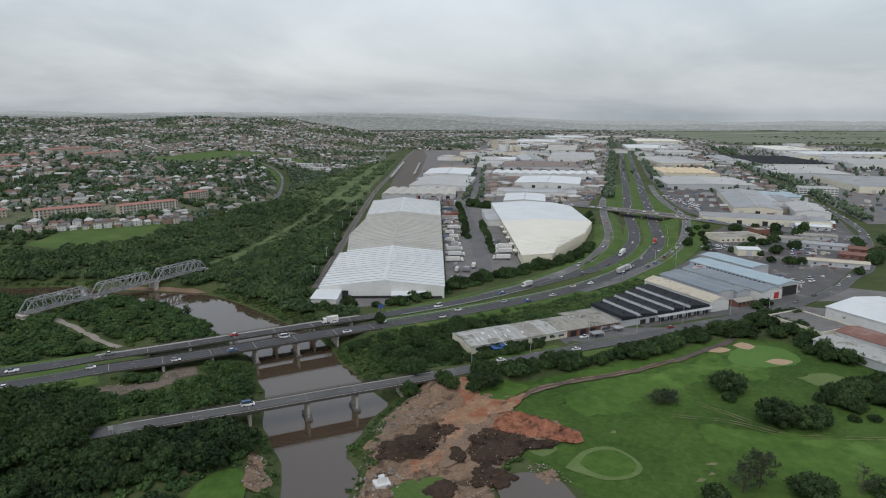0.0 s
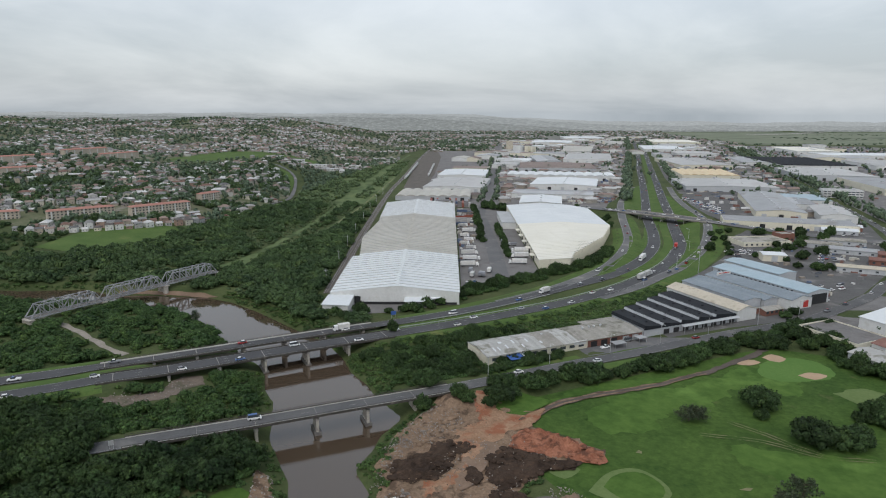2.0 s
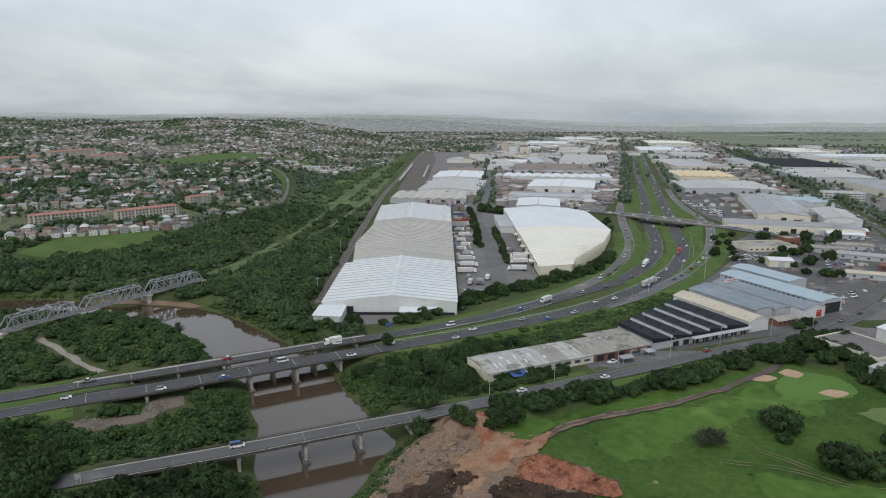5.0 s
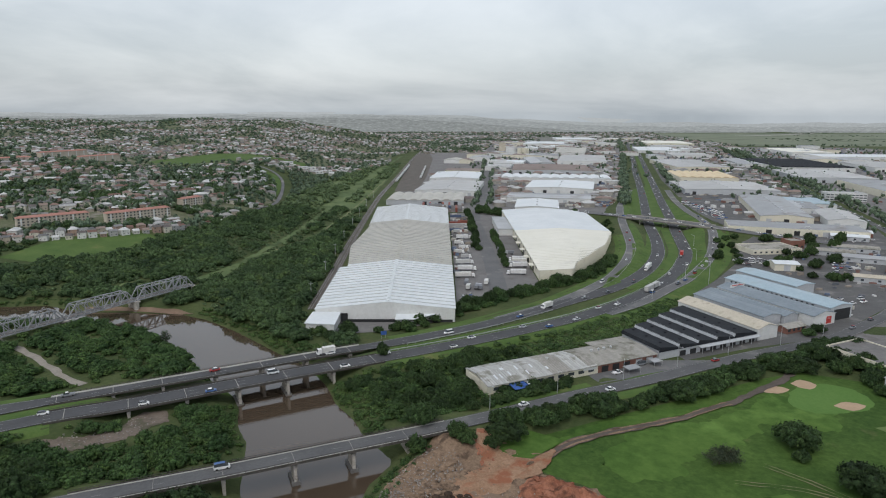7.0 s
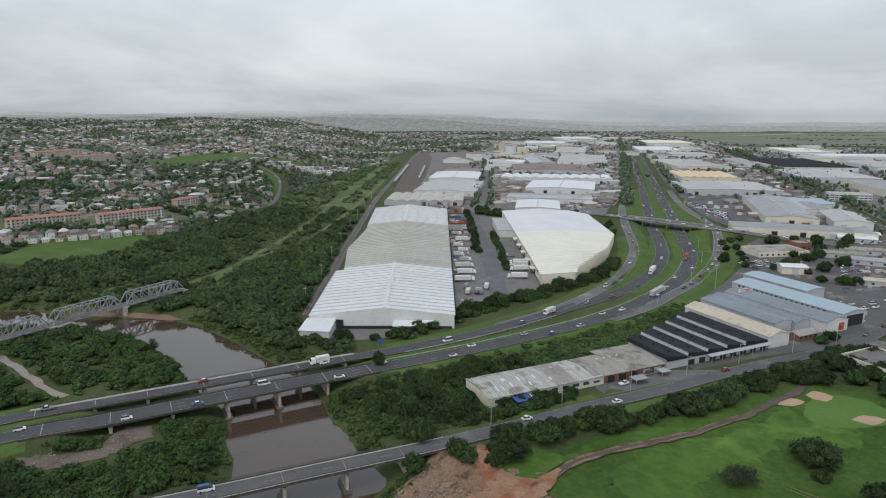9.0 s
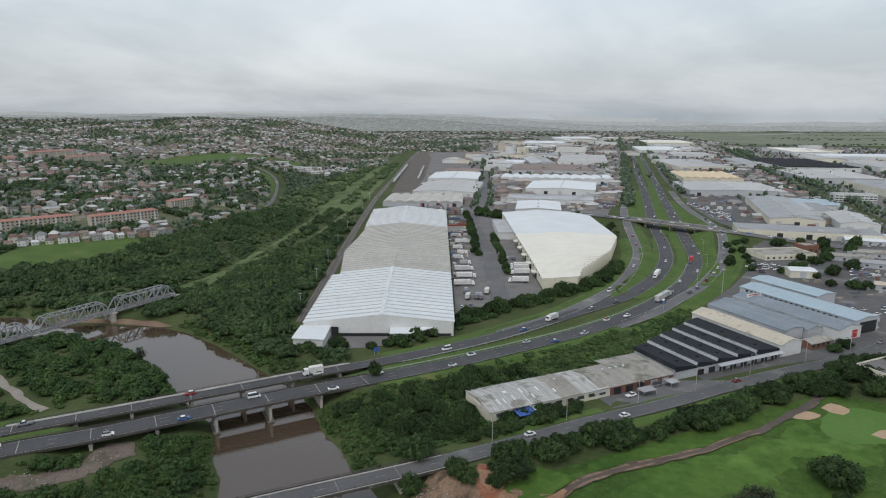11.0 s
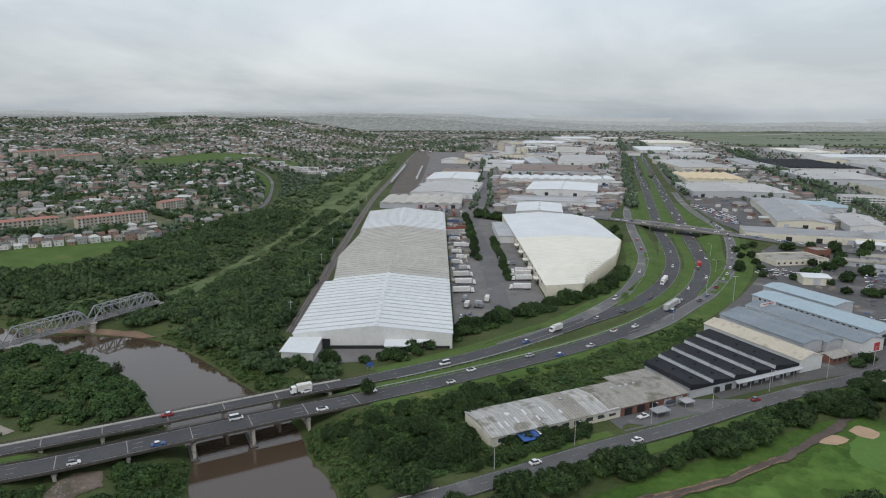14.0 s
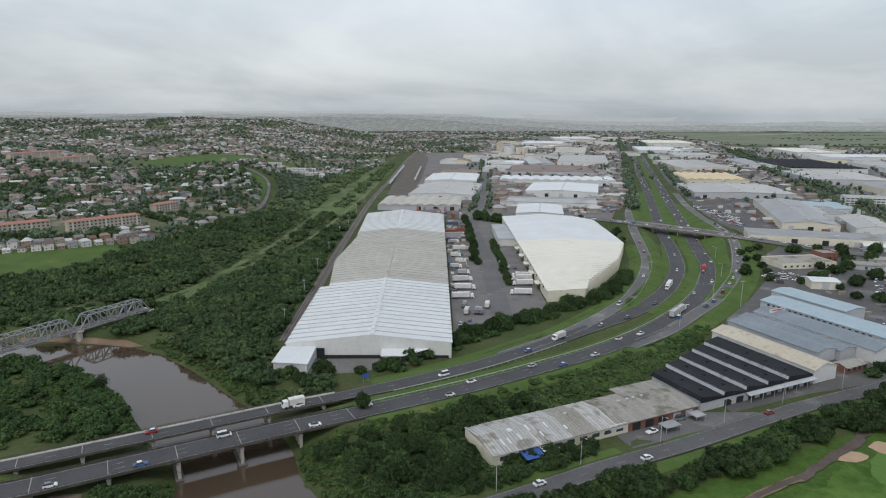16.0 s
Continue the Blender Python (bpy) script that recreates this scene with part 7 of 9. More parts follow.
for x0, x1, y0, y1, n in ((180, 420, 2080, 2650, 22), (-20, 160, 1300, 1900, 12), (150, 330, 1700, 1800, 3), (430, 620, 2450, 2850, 10), (560, 900, 2900, 3400, 12), (1080, 1400, 1300, 1600, 5), (900, 1250, 1900, 2300, 9),
                          (700, 800, 2000, 2200, 3), (460, 560, 1650, 1950, 4), (860, 990, 1560, 1700, 3), (700, 1000, 700, 860, 6), (-30, 40, 1240, 1300, 1)):
    for _ in range(n):
        x, y = fill.uniform(x0, x1), fill.uniform(y0, y1)
        w = fill.uniform(35, 80)
        quad_shed("industrial_shed", (x, y), (x + w, y - w * 0.2), fill.uniform(40, 90), 7 + fill.uniform(0, 3), 8.5 + fill.uniform(0, 3), FILLROOF[int(fill.integers(7))], WHITE_WALL if fill.uniform() < 0.6 else CREAM_WALL,
                  "distant industrial shed with a sheet roof", group="distant sheds", door=False)
for x, y, r, h in ((196, 1860, 15, 24), (218, 1850, 5, 22), (226, 1856, 5, 22), (234, 1850, 5, 22), (242, 1858, 5, 20)):
    t = thing("storage_tank", pose(x, y, 0), "tall white cylindrical storage tank" if r > 8 else "pale cylindrical silo beside the tank", "tank", "silos")
    part("shell", Geo().tube((0, 0, -0.5), (0, 0, h), r, r, 20), WHITE_WALL if r > 8 else CREAM_WALL, t)
    part("cap", Geo().tube((0, 0, h), (0, 0, h + 1.6), r, r * 0.2, 20), PALE_ROOF, t)
shed("tower_block", 175, 1912, 18, 18, 0, 34, 34, GREY_ROOF, CREAM_OLD, "tall dull tan plastered tower", category="tower", door=False, windows=4)
# Airfield green dulled and paled; the haze over it is in the colour.
AIRFIELD = material("hazed_airfield_grass", (0.13, 0.155, 0.10), (0.18, 0.20, 0.135), 0.004, 0.03, 0.95, bump=0.0, stain=(0.075, 0.10, 0.06), stain_at=0.58, stain_s=0.003)
# flat airfield grass with its pale runway
sheet("airfield", [(1150, 2450, 0.3), (4300, 2450, 0.3), (4300, 4300, 0.3), (1300, 4300, 0.3)], [(0, 1, 2, 3)], AIRFIELD, "wide flat dull green airfield", "grass")
v, f = ribbon(curve_points([(1700, 3700, 0.6), (1950, 3850, 0.6), (2250, 4100, 0.6), (2450, 4300, 0.6)], 100), 32, -32, 0.1)
sheet("runway", v, f, CONCRETE, "pale concrete runway far away", "runway")

# low sheds, stores and lean-tos in the yards between the large sheds
YARD_WEST = [(-30, 790), (190, 760), (270, 1000), (330, 1200), (480, 1800), (640, 2400), (150, 2400), (100, 1900), (70, 1300), (-20, 1250)]
YARD_EAST = [(340, 760), (430, 680), (520, 900), (640, 1300), (820, 1850), (1000, 2400), (760, 2400), (560, 1750), (460, 1380), (380, 1080)]
for poly, label in ((YARD_WEST, "low stores and lean-tos in the factory yards"), (YARD_EAST, "low stores and lean-tos between warehouses")):
    far_houses("yard_stores", thin(off_roads(scatter(poly, 27, 0.5), 15), 70, -0.1), label, 1.8)


# ---- golf course and the tip beside the river ----
PALE_PATH = material("pale_path_earth", (0.22, 0.195, 0.165), (0.32, 0.29, 0.25), 0.2, 1.2, 0.95, bump=0.4)
WET_EARTH = material("wet_grey_earth", (0.10, 0.078, 0.062), (0.19, 0.155, 0.125), 0.12, 1.0, 0.9, bump=0.6, depth=0.3, stain=(0.07, 0.075, 0.04), stain_at=0.6, stain_s=0.1)
DARK_TRACK = material("dark_track_earth", (0.075, 0.062, 0.052), (0.125, 0.10, 0.085), 0.1, 1.0, 0.95, bump=0.4)
CART_TRACK = material("worn_track_earth", (0.13, 0.14, 0.065), (0.22, 0.20, 0.11), 0.2, 1.0, 0.95, bump=0.2)
patch("golf_rough", [(10, 236), (28, 246), (60, 262), (100, 281), (140, 300), (158, 306), (180, 296), (196, 266), (215, 250), (300, 230), (320, 60), (50, 60), (44, 150), (46, 172), (34, 186), (30, 194),
                     (42, 202), (54, 206), (44, 218), (30, 227), (24, 240)], ROUGHGOLF, "green golf course grass", "grass", 0.06, 12, smooth=False)
patch("fairway", [(50, 235), (70, 252), (100, 262), (122, 276), (136, 284), (150, 268), (140, 252), (120, 258), (104, 244), (84, 236), (72, 222), (58, 222)], FAIRWAY, "bright mown fairway", "grass", 0.12, 10, 4.0)
patch("fairway", [(96, 214), (118, 208), (150, 204), (190, 206), (200, 180), (150, 172), (120, 180), (100, 196)], FAIRWAY, "bright mown fairway", "grass", 0.12, 10, 4.0)
patch("fairway", [(30, 236), (52, 256), (80, 268), (100, 274), (104, 272), (84, 262), (60, 254), (44, 246), (34, 234)], FAIRWAY, "mown grass strip beside the track", "grass", 0.12, 10, 2.0)
patch("putting_green", [(138, 280), (150, 291), (164, 293), (172, 284), (168, 272), (152, 266), (138, 270)], GREEN, "pale smooth putting green", "green", 0.18, 10, 1.5)
patch("putting_green", [(158, 256), (172, 260), (180, 254), (176, 246), (162, 246)], GREEN_PALE, "pale smooth putting green", "green", 0.18, 10, 1.5)
patch("green_collar", [(43, 185), (50, 194), (56, 197.5), (62, 197.5), (67, 191), (68, 184), (63, 179), (55, 177.5), (50, 180), (45, 183)], GREEN_PALE, "pale worn turf ring round the green", "green", 0.18, 8)
patch("putting_green", [(48.2, 187.4), (52, 192.8), (57.5, 195.7), (62.5, 195), (66, 190), (66.2, 184.8), (62.5, 180.6), (56, 179.4), (51, 182.6)], FAIRWAY, "round mown putting green", "green", 0.24, 8)
patch("putting_green", [(32, 196), (38, 200.5), (43, 197), (37, 191.5)], GREEN_PALE, "small pale putting green", "green", 0.2, 8)
for poly in ([(131, 286), (139, 291.5), (144, 288), (137, 284)], [(147.5, 294), (154, 298), (158, 292.5), (152.5, 288), (149, 290)], [(153, 273), (160, 276.5), (166, 273), (158, 268.5)]):
    patch("bunker", poly, SAND, "pale sand bunker in the turf", "bunker", 0.26, 4)
TRACK = [(30, 230, -0.9), (38, 239, -0.9), (46, 245, -0.9), (66, 254, -0.9), (88, 262, -0.9), (113, 275, -0.9), (134, 289, -0.9), (146, 297, -0.9), (154, 304, -0.9)]
v, f = rough_ribbon(curve_points(TRACK, 2.5), 1.6, 0.3, 1.3)
sheet("dirt_track", v, f, DARK_TRACK, "brown dirt track beside the golf course", "track")
for off in (-1.2, 1.2):
    v, f = rough_ribbon(curve_points(TRACK[:6], 2.5), 0.3, 0.36, 0.5, off)
    sheet("wheel_rut", v, f, EARTH, "pale wheel rut in the dirt track", "track")
for line in ([(90, 220, -0.8), (110, 215.5, -0.8), (124, 206, -0.8), (140, 203, -0.8), (170, 202, -0.8)], [(104, 230, -0.8), (112, 222, -0.8), (120, 212, -0.8), (126, 206, -0.8)]):
    for off in (-0.9, 0.9):
        v, f = rough_ribbon(curve_points(line, 2.5), 0.16, 0.2, 0.45, off)
        sheet("cart_track", v, f, CART_TRACK, "faint pale cart track worn in the grass", "track")


def mound_field(name, poly, mat, high, label, lift=0.15, step=1.4, freq=0.2, rag=2.6):
    """Tipped earth: a rough heap over an outline, highest inside."""
    ob = patch(name, poly, mat, label, "earth", lift, step, rag)
    loop = [(p[0], p[1]) for p in poly] + [(poly[0][0], poly[0][1])]
    me = ob.data
    co = np.array([q.co[:] for q in me.vertices])
    d, _ = seg_distance(co[:, 0], co[:, 1], loop)
    d = np.where(inside(co[:, 0], co[:, 1], poly), d, 0)
    up = np.array([max(0, 0.45 + noise.fractal((x * freq, y * freq, 2.0), 0.9, 2.1, 4)) for x, y, _ in co])
    for q, k, u in zip(me.vertices, d, up):
        q.co.z += high * u * min(1, k / 3.5)
    return ob


mound_field("tip_ground", [(-2, 244), (8, 246), (20, 248), (30, 240), (40, 239), (34, 230), (30, 226), (43, 218), (54, 207), (46, 203), (36, 201), (30, 194), (24, 186), (20, 176), (12, 160), (-22, 160), (-21, 178), (-20, 199), (-15, 219), (-10, 234)],
            EARTH, 0.9, "churned bare earth on the river bank", 0.1, 2.0)
mound_field("red_earth_heap", [(22, 217), (29, 223), (36, 221.5), (43, 216), (47, 210), (53, 205), (49, 200), (42, 202), (31, 204), (23, 209)], RED_EARTH, 2.6, "heap of fresh red earth", 0.5)
mound_field("red_earth_heap", [(11, 245), (16, 246), (19, 236), (30, 232), (28, 226), (16, 227), (11, 231)], RED_EARTH, 0.9, "spread red earth at the bridge end", 0.4)
mound_field("dark_spoil_heap", [(-17, 199), (-6, 207), (-5, 211), (2, 213.5), (9, 212), (9, 209), (3, 202), (-1, 191), (-9, 188), (-17, 189)], BLACK_EARTH, 1.8, "heap of dark tipped spoil", 0.5)
mound_field("dark_spoil_heap", [(13, 204), (18, 208), (23, 210), (28, 206), (36, 202), (44, 202), (43, 198), (36, 196), (29, 193), (22, 186), (14, 186), (12, 193), (14, 198)], BLACK_EARTH, 1.8, "heap of dark tipped spoil", 0.5)
HAUL = material("orange_haul_earth", (0.23, 0.135, 0.082), (0.39, 0.255, 0.17), 0.16, 1.3, 0.95, bump=1.0, depth=0.4, stain=(0.27, 0.115, 0.066), stain_at=0.55, stain_s=0.12, spec=0.1)
mound_field("haul_road", [(12, 243), (17, 244), (20, 238), (25, 233.5), (31, 233.5), (36, 237.5), (38.5, 239.5), (39, 237.5), (36, 232), (32, 226.5), (27, 222), (22, 219), (18, 214), (12, 205), (8, 196), (2, 186), (-6, 178), (-14, 177), (-8, 186), (0, 192), (6, 202), (4, 210), (3, 217), (5, 223), (12, 229)], HAUL, 0.6,
            "orange churned earth worn by lorries", 0.75, 1.6, 0.3)
patch("puddle_mud", [(5, 215), (17, 213), (18, 208), (13, 198), (9, 188), (4, 184), (3, 197), (8, 204), (9, 212)], MUD, "smooth wet mud between the heaps", "earth", 0.9, 5, 1.6)
patch("pond", [(20, 172), (22, 178), (30, 181.5), (38, 178), (42, 171), (44, 150), (24, 150)], WATER, "small dark pond", "pond", 0.75, 20)
patch("tip_lawn", [(-12, 172), (-6, 177), (4, 178), (2, 168), (-8, 160)], GRASS, "patch of grass on the tip", "grass", 1.0, 5)
mound_field("bank_rubble_ground", [(-24, 196), (-20, 206), (-16, 222), (-10, 234), (-4, 236), (-8, 222), (-14, 208), (-18, 196)], EARTH, 1.0, "rubble-strewn river bank", 0.3)
patch("river_mud_bar", [(-146, 396), (-160, 402.5), (-190, 406), (-214, 406), (-214, 403), (-190, 402.6), (-160, 398.5)], MUD, "brown mud bar at the water's edge", "mud", 0.25, 3)
patch("mud_bank", [(-139, 240), (-124, 238), (-112, 245), (-103, 257), (-106, 266), (-114, 264), (-118, 252), (-130, 246)], WET_EARTH, "bare eroded earth under the bridge", "earth", 0.2, 4, 2.4)
patch("glade_grass", GLADE, GRASS, "bright open grass between the dark trees", "grass", 0.3, 5, 2.0)
patch("bank_lawn", [(-72, 160), (-71, 176), (-64, 184), (-57, 178), (-56, 160)], FAIRWAY, "green lawn on the river bank", "grass", 0.15, 6)
patch("bank_rocks_ground", [(-61, 195), (-56, 190), (-50, 180), (-52, 172), (-57, 174), (-59, 186)], EARTH, "bare rocky river bank", "earth", 0.3, 3, 0.8)
patch("bridge_end_lawn", [(19, 248), (26, 251), (40, 247), (35, 238), (24, 231.5), (19, 235)], FAIRWAY, "mown grass at the bridge end", "grass", 0.75, 4, 1.2)
pts = curve_points([(*p, float(ground(*p))) for p in PATH_WEST], 4)
pts[:, 2] = ground(pts[:, 0], pts[:, 1])
v, f = rough_ribbon(pts, 1.8, 0.25, 1.2)
sheet("bank_path", v, f, PALE_PATH, "narrow bare path through the bush", "path")
patch("playing_field", [(-340, 512), (-328, 572), (-290, 604), (-262, 604), (-250, 582), (-266, 532), (-292, 500)], GRASS, "open green playing field below the flats", "grass", 0.3, 12)
MEADOW = material("pale_meadow_grass", (0.080, 0.122, 0.050), (0.145, 0.182, 0.080), 0.02, 0.3, 0.95, bump=0.4, depth=0.2, stain=(0.055, 0.082, 0.032), stain_at=0.56, stain_s=0.03, spec=0.15)
patch("meadow", [(-100, 800), (-98, 1100), (-96, 1420), (-145, 1420), (-180, 1150), (-198, 1000), (-205, 850), (-170, 790)], MEADOW, "rough pale green meadow between woodland and suburb", "grass", 0.35, 8, 2.0)
patch("hill_field", HILL_FIELD, GRASS, "green field between the houses", "grass", 1.0, 25)
v, f = ribbon(np.array([[x, y, float(ground(x, y))] for x, y, _ in curve_points([(-330, 1078, 0), (-290, 1075, 0), (-262, 1050, 0), (-240, 986, 0), (-215, 850, 0), (-222, 790, 0), (-218, 741, 0)], 8)]), 2.8, -2.8, 0.5)
sheet("crescent_road", v, f, ASPHALT_OLD, "curving suburban street", "road")
patch("crescent_lawn", [(-262, 1045), (-242, 985), (-222, 860), (-230, 790), (-240, 800), (-236, 870), (-255, 960), (-285, 1040)], GRASS, "mown lawn along the curving street", "grass", 0.4, 12)


for x, y in ((92, 187), (84, 177), (66, 208), (88, 181)):
    patch("bare_patch", [(x - 1.6, y - 0.5), (x, y + 0.9), (x + 1.4, y + 0.4), (x + 0.5, y - 0.8)], CART_TRACK, "bare worn patch in the turf", "earth", 0.16, 3, 1.8)
slab = thing("concrete_block", pose(-15, 174.5, float(ground(-15, 174.5)) + 0.9, 0, 0, 20), "pale broken concrete block on a slab", "concrete block")
part("slab", Geo().box(-2.4, -2.0, -1.2, 2.4, 2.0, 0.5), WHITE_WALL, slab)
part("block", Geo().hexa([(-1.2, -1.0, 0.5), (1.1, -1.1, 0.5), (1.2, 1.0, 0.5), (-1.1, 1.1, 0.5), (-0.9, -0.7, 2.6), (0.8, -0.9, 2.4), (0.9, 0.7, 2.7), (-0.8, 0.8, 2.5)]), WHITE_WALL, slab)
v, f = rough_ribbon(np.array([[x, y, float(ground(x, y))] for x, y, _ in curve_points([(*p, 0) for p in CLEARING], 6)]), 3.4, 0.3, 3.4)
sheet("clearing_grass", v, f, MEADOW, "long pale grassy clearing through the woodland", "grass")
v, f = rough_ribbon(np.array([[x, y, float(ground(x, y))] for x, y, _ in curve_points([(*p, 0) for p in LOWER_CLEARING], 6)]), 3.2, 0.25, 2.2)
sheet("clearing_grass", v, f, MEADOW, "narrow grassy track through the woodland", "grass")
v, f = rough_ribbon(np.array([[x, y, float(ground(x, y))] for x, y, _ in curve_points([(*p, 0) for p in LOWER_CLEARING[2:]], 6)]), 0.7, 0.4, 0.8)
sheet("clearing_path", v, f, CART_TRACK, "worn tan footpath in the grass", "path")


def rubble(name, poly, n, s0, s1, mat, label, lift=0.3):
    p = np.array(poly, float)
    lo, hi = p.min(0), p.max(0)
    q = rng.uniform(lo, hi, (n * 4, 2))
    q = q[inside(q[:, 0], q[:, 1], poly)][:n]
    g = Geo()
    zz = ground(q[:, 0], q[:, 1])
    for (x, y), z in zip(q, zz):
        s = rng.uniform(s0, s1)
        c = [(x + s * math.cos(a) * rng.uniform(0.6, 1.1), y + s * math.sin(a) * rng.uniform(0.6, 1.1)) for a in (0.6, 2.2, 3.7, 5.3)]
        z += lift - 0.3
        g.hexa([(*k, z) for k in c] + [(k[0] * 0.6 + x * 0.4 + rng.uniform(-0.2, 0.2), k[1] * 0.6 + y * 0.4, z + s * rng.uniform(0.5, 1.0)) for k in c])
    me = g.mesh(name, mat)
    return tagged(new(name, me), label, "rubble", "", "stuff")


rubble("tip_rubble", [(-24, 188), (-20, 206), (-16, 222), (-8, 235), (-2, 236), (-6, 222), (-12, 208), (-16, 194), (-18, 188)], 380, 0.08, 0.36, RUBBLE, "broken concrete rubble on the river bank", 0.9)
rubble("tip_rubble", [(-24, 164), (-23, 180), (-14, 184), (-8, 178), (-12, 166)], 70, 0.3, 0.9, RUBBLE, "pale broken concrete slabs", 1.2)
rubble("tip_rubble", [(8, 160), (11, 176), (18, 178), (20, 170)], 70, 0.15, 0.4, RUBBLE, "broken concrete by the pond", 1.2)
rubble("tip_rubble", [(28, 184), (34, 188), (40, 184), (44, 176), (38, 178)], 80, 0.12, 0.4, RUBBLE, "broken stone round the pond", 0.7)
rubble("tip_litter", [(-10, 196), (12, 216), (42, 210), (40, 200), (24, 186), (10, 170)], 200, 0.12, 0.35, RUBBLE, "small scattered stones on the tip", 1.4)
rubble("bank_rocks", [(-61, 195), (-54, 190), (-49, 178), (-52, 172), (-58, 176)], 80, 0.2, 0.6, RUBBLE, "pale rocks on the river bank", 0.5)
rubble("bank_litter", [(-139, 240), (-122, 238), (-110, 247), (-104, 260), (-114, 264)], 160, 0.15, 0.5, RUBBLE, "pale stones and litter under the bridge", 0.4)


def tipped_loads(name, polys, n, s0, s1, mat, label, lift):
    """Lorry loads of earth tipped side by side: low uneven domes."""
    iv, jf = ICO[2]
    vs, fs, k = [], [], 0
    for poly in polys:
        p = np.array(poly, float)
        q = rng.uniform(p.min(0), p.max(0), (n * 5, 2))
        q = q[inside(q[:, 0], q[:, 1], poly)][:n]
        for (x, y), z in zip(q, ground(q[:, 0], q[:, 1])):
            s = rng.uniform(s0, s1)
            vs.append(iv * rng.uniform(0.82, 1.14, (len(iv), 1)) * np.array([s * rng.uniform(0.8, 1.3), s, s * rng.uniform(0.22, 0.4)]) + np.array([x, y, z + lift]))
            fs.append(jf + k)
            k += len(iv)
    return tagged(new(name, array_mesh(name, np.concatenate(vs), np.concatenate(fs), mat)), label, "earth", "", "stuff")


DARK_TIPS = ([(-17, 199), (-6, 207), (-5, 211), (2, 213.5), (9, 212), (9, 209), (3, 202), (-1, 191), (-9, 188), (-17, 189)],
             [(13, 204), (18, 208), (23, 210), (28, 206), (36, 202), (44, 202), (43, 198), (36, 196), (29, 193), (22, 186), (14, 186), (12, 193), (14, 198)],
             [(14, 183), (23, 183), (27, 177), (21, 173), (13, 174)], [(-3, 171), (5, 177), (8, 172), (4, 166)], [(8, 196), (11, 191), (9, 188), (7, 190)])
tipped_loads("tipped_spoil", DARK_TIPS, 110, 0.5, 1.6, BLACK_EARTH, "dark lorry loads of spoil tipped side by side", 0.9)
tipped_loads("tipped_red_earth", ([(22, 217), (29, 223), (36, 221.5), (43, 216), (47, 210), (53, 205), (49, 200), (42, 202), (31, 204), (23, 209)],), 60, 0.5, 1.5, RED_EARTH, "lorry loads of red earth tipped side by side", 1.0)
tipped_loads("tipped_tan_earth", ([(-15, 178), (-8, 184), (2, 188), (4, 184), (-3, 176), (-14, 173)], [(-11, 209), (-7, 220), (3, 232), (8, 226), (4, 216), (-5, 212)]), 60, 0.6, 1.8, EARTH, "loads of tan earth and rubble tipped on the bank", 0.6)
tipped_loads("pink_rubble_heap", ([(33, 181), (39, 183), (39.5, 177), (34, 175)],), 40, 0.5, 1.2, MUD, "small heap of pinkish rubble by the pond", 0.6)
rubble("tip_rubble", [(-11, 213), (-7, 226), (3, 235), (7, 228), (2, 218), (-5, 211)], 420, 0.08, 0.4, RUBBLE, "grey broken concrete tipped by the bridge", 1.0)
rubble("tip_rubble", [(-24, 207), (-11, 208), (-12, 214), (-19, 214)], 160, 0.08, 0.36, RUBBLE, "grey broken concrete tipped by the river", 1.0)
rubble("tip_clods", [(-16, 176), (6, 190), (16, 226), (28, 232), (20, 240), (4, 236), (-14, 212)], 420, 0.1, 0.4, EARTH, "loose clods and stones on the churned earth", 1.1)
q = np.concatenate([scatter([(-27, 176), (-22, 206), (-17, 224), (-10, 240), (-4, 240), (-13, 222), (-18, 206), (-20, 186), (-22, 176)], 2.2), scatter([(24, 183), (31, 190), (30, 194), (22, 186)], 1.8)])
stand("bank_weeds", q, sizes_of(len(q), 0.7, 1.7, 0.5, 1.4), BUSH_T, LEAF_SCRUB, "green weeds along the river bank", 0.1)

q = np.concatenate([beside(RIVER[7:14], o, 2.6, 1.2) for o in (-3.5, -6, -8.5, -11)] + [beside(RIVER[2:7], o, 2.6, 1.0) for o in (-2.5, -4.5)])
q = q[~inside(q[:, 0], q[:, 1], RIVER)]
q = off_roads(q, 6.0)
stand("water_edge_growth", q, sizes_of(len(q), 1.2, 2.6, 0.8, 2.0), BUSH_T, LEAF_SCRUB, "bright green reeds and weeds at the water's edge", 0.2)


# ---- vehicles ----
CARPAINT = palette("car_paint", [(0.78, 0.78, 0.77), (0.80, 0.80, 0.80), (0.72, 0.73, 0.74), (0.78, 0.78, 0.78), (0.45, 0.46, 0.48), (0.08, 0.085, 0.10), (0.30, 0.03, 0.03), (0.05, 0.12, 0.30), (0.76, 0.76, 0.75), (0.20, 0.21, 0.22)], rough=0.3)
TRUCKWHITE = material("truck_white", (0.74, 0.74, 0.73), (0.80, 0.80, 0.79), 0.4, 2.0, 0.4, bump=0.0)
TYRE = material("tyre_rubber", (0.015, 0.015, 0.015), (0.03, 0.03, 0.03), 1.0, 4.0, 0.9, bump=0.0)
CLOTH = material("grey_tarpaulin", (0.16, 0.17, 0.19), (0.26, 0.27, 0.29), 0.4, 2.0, 0.8, bump=0.2)
PATTERNS = []


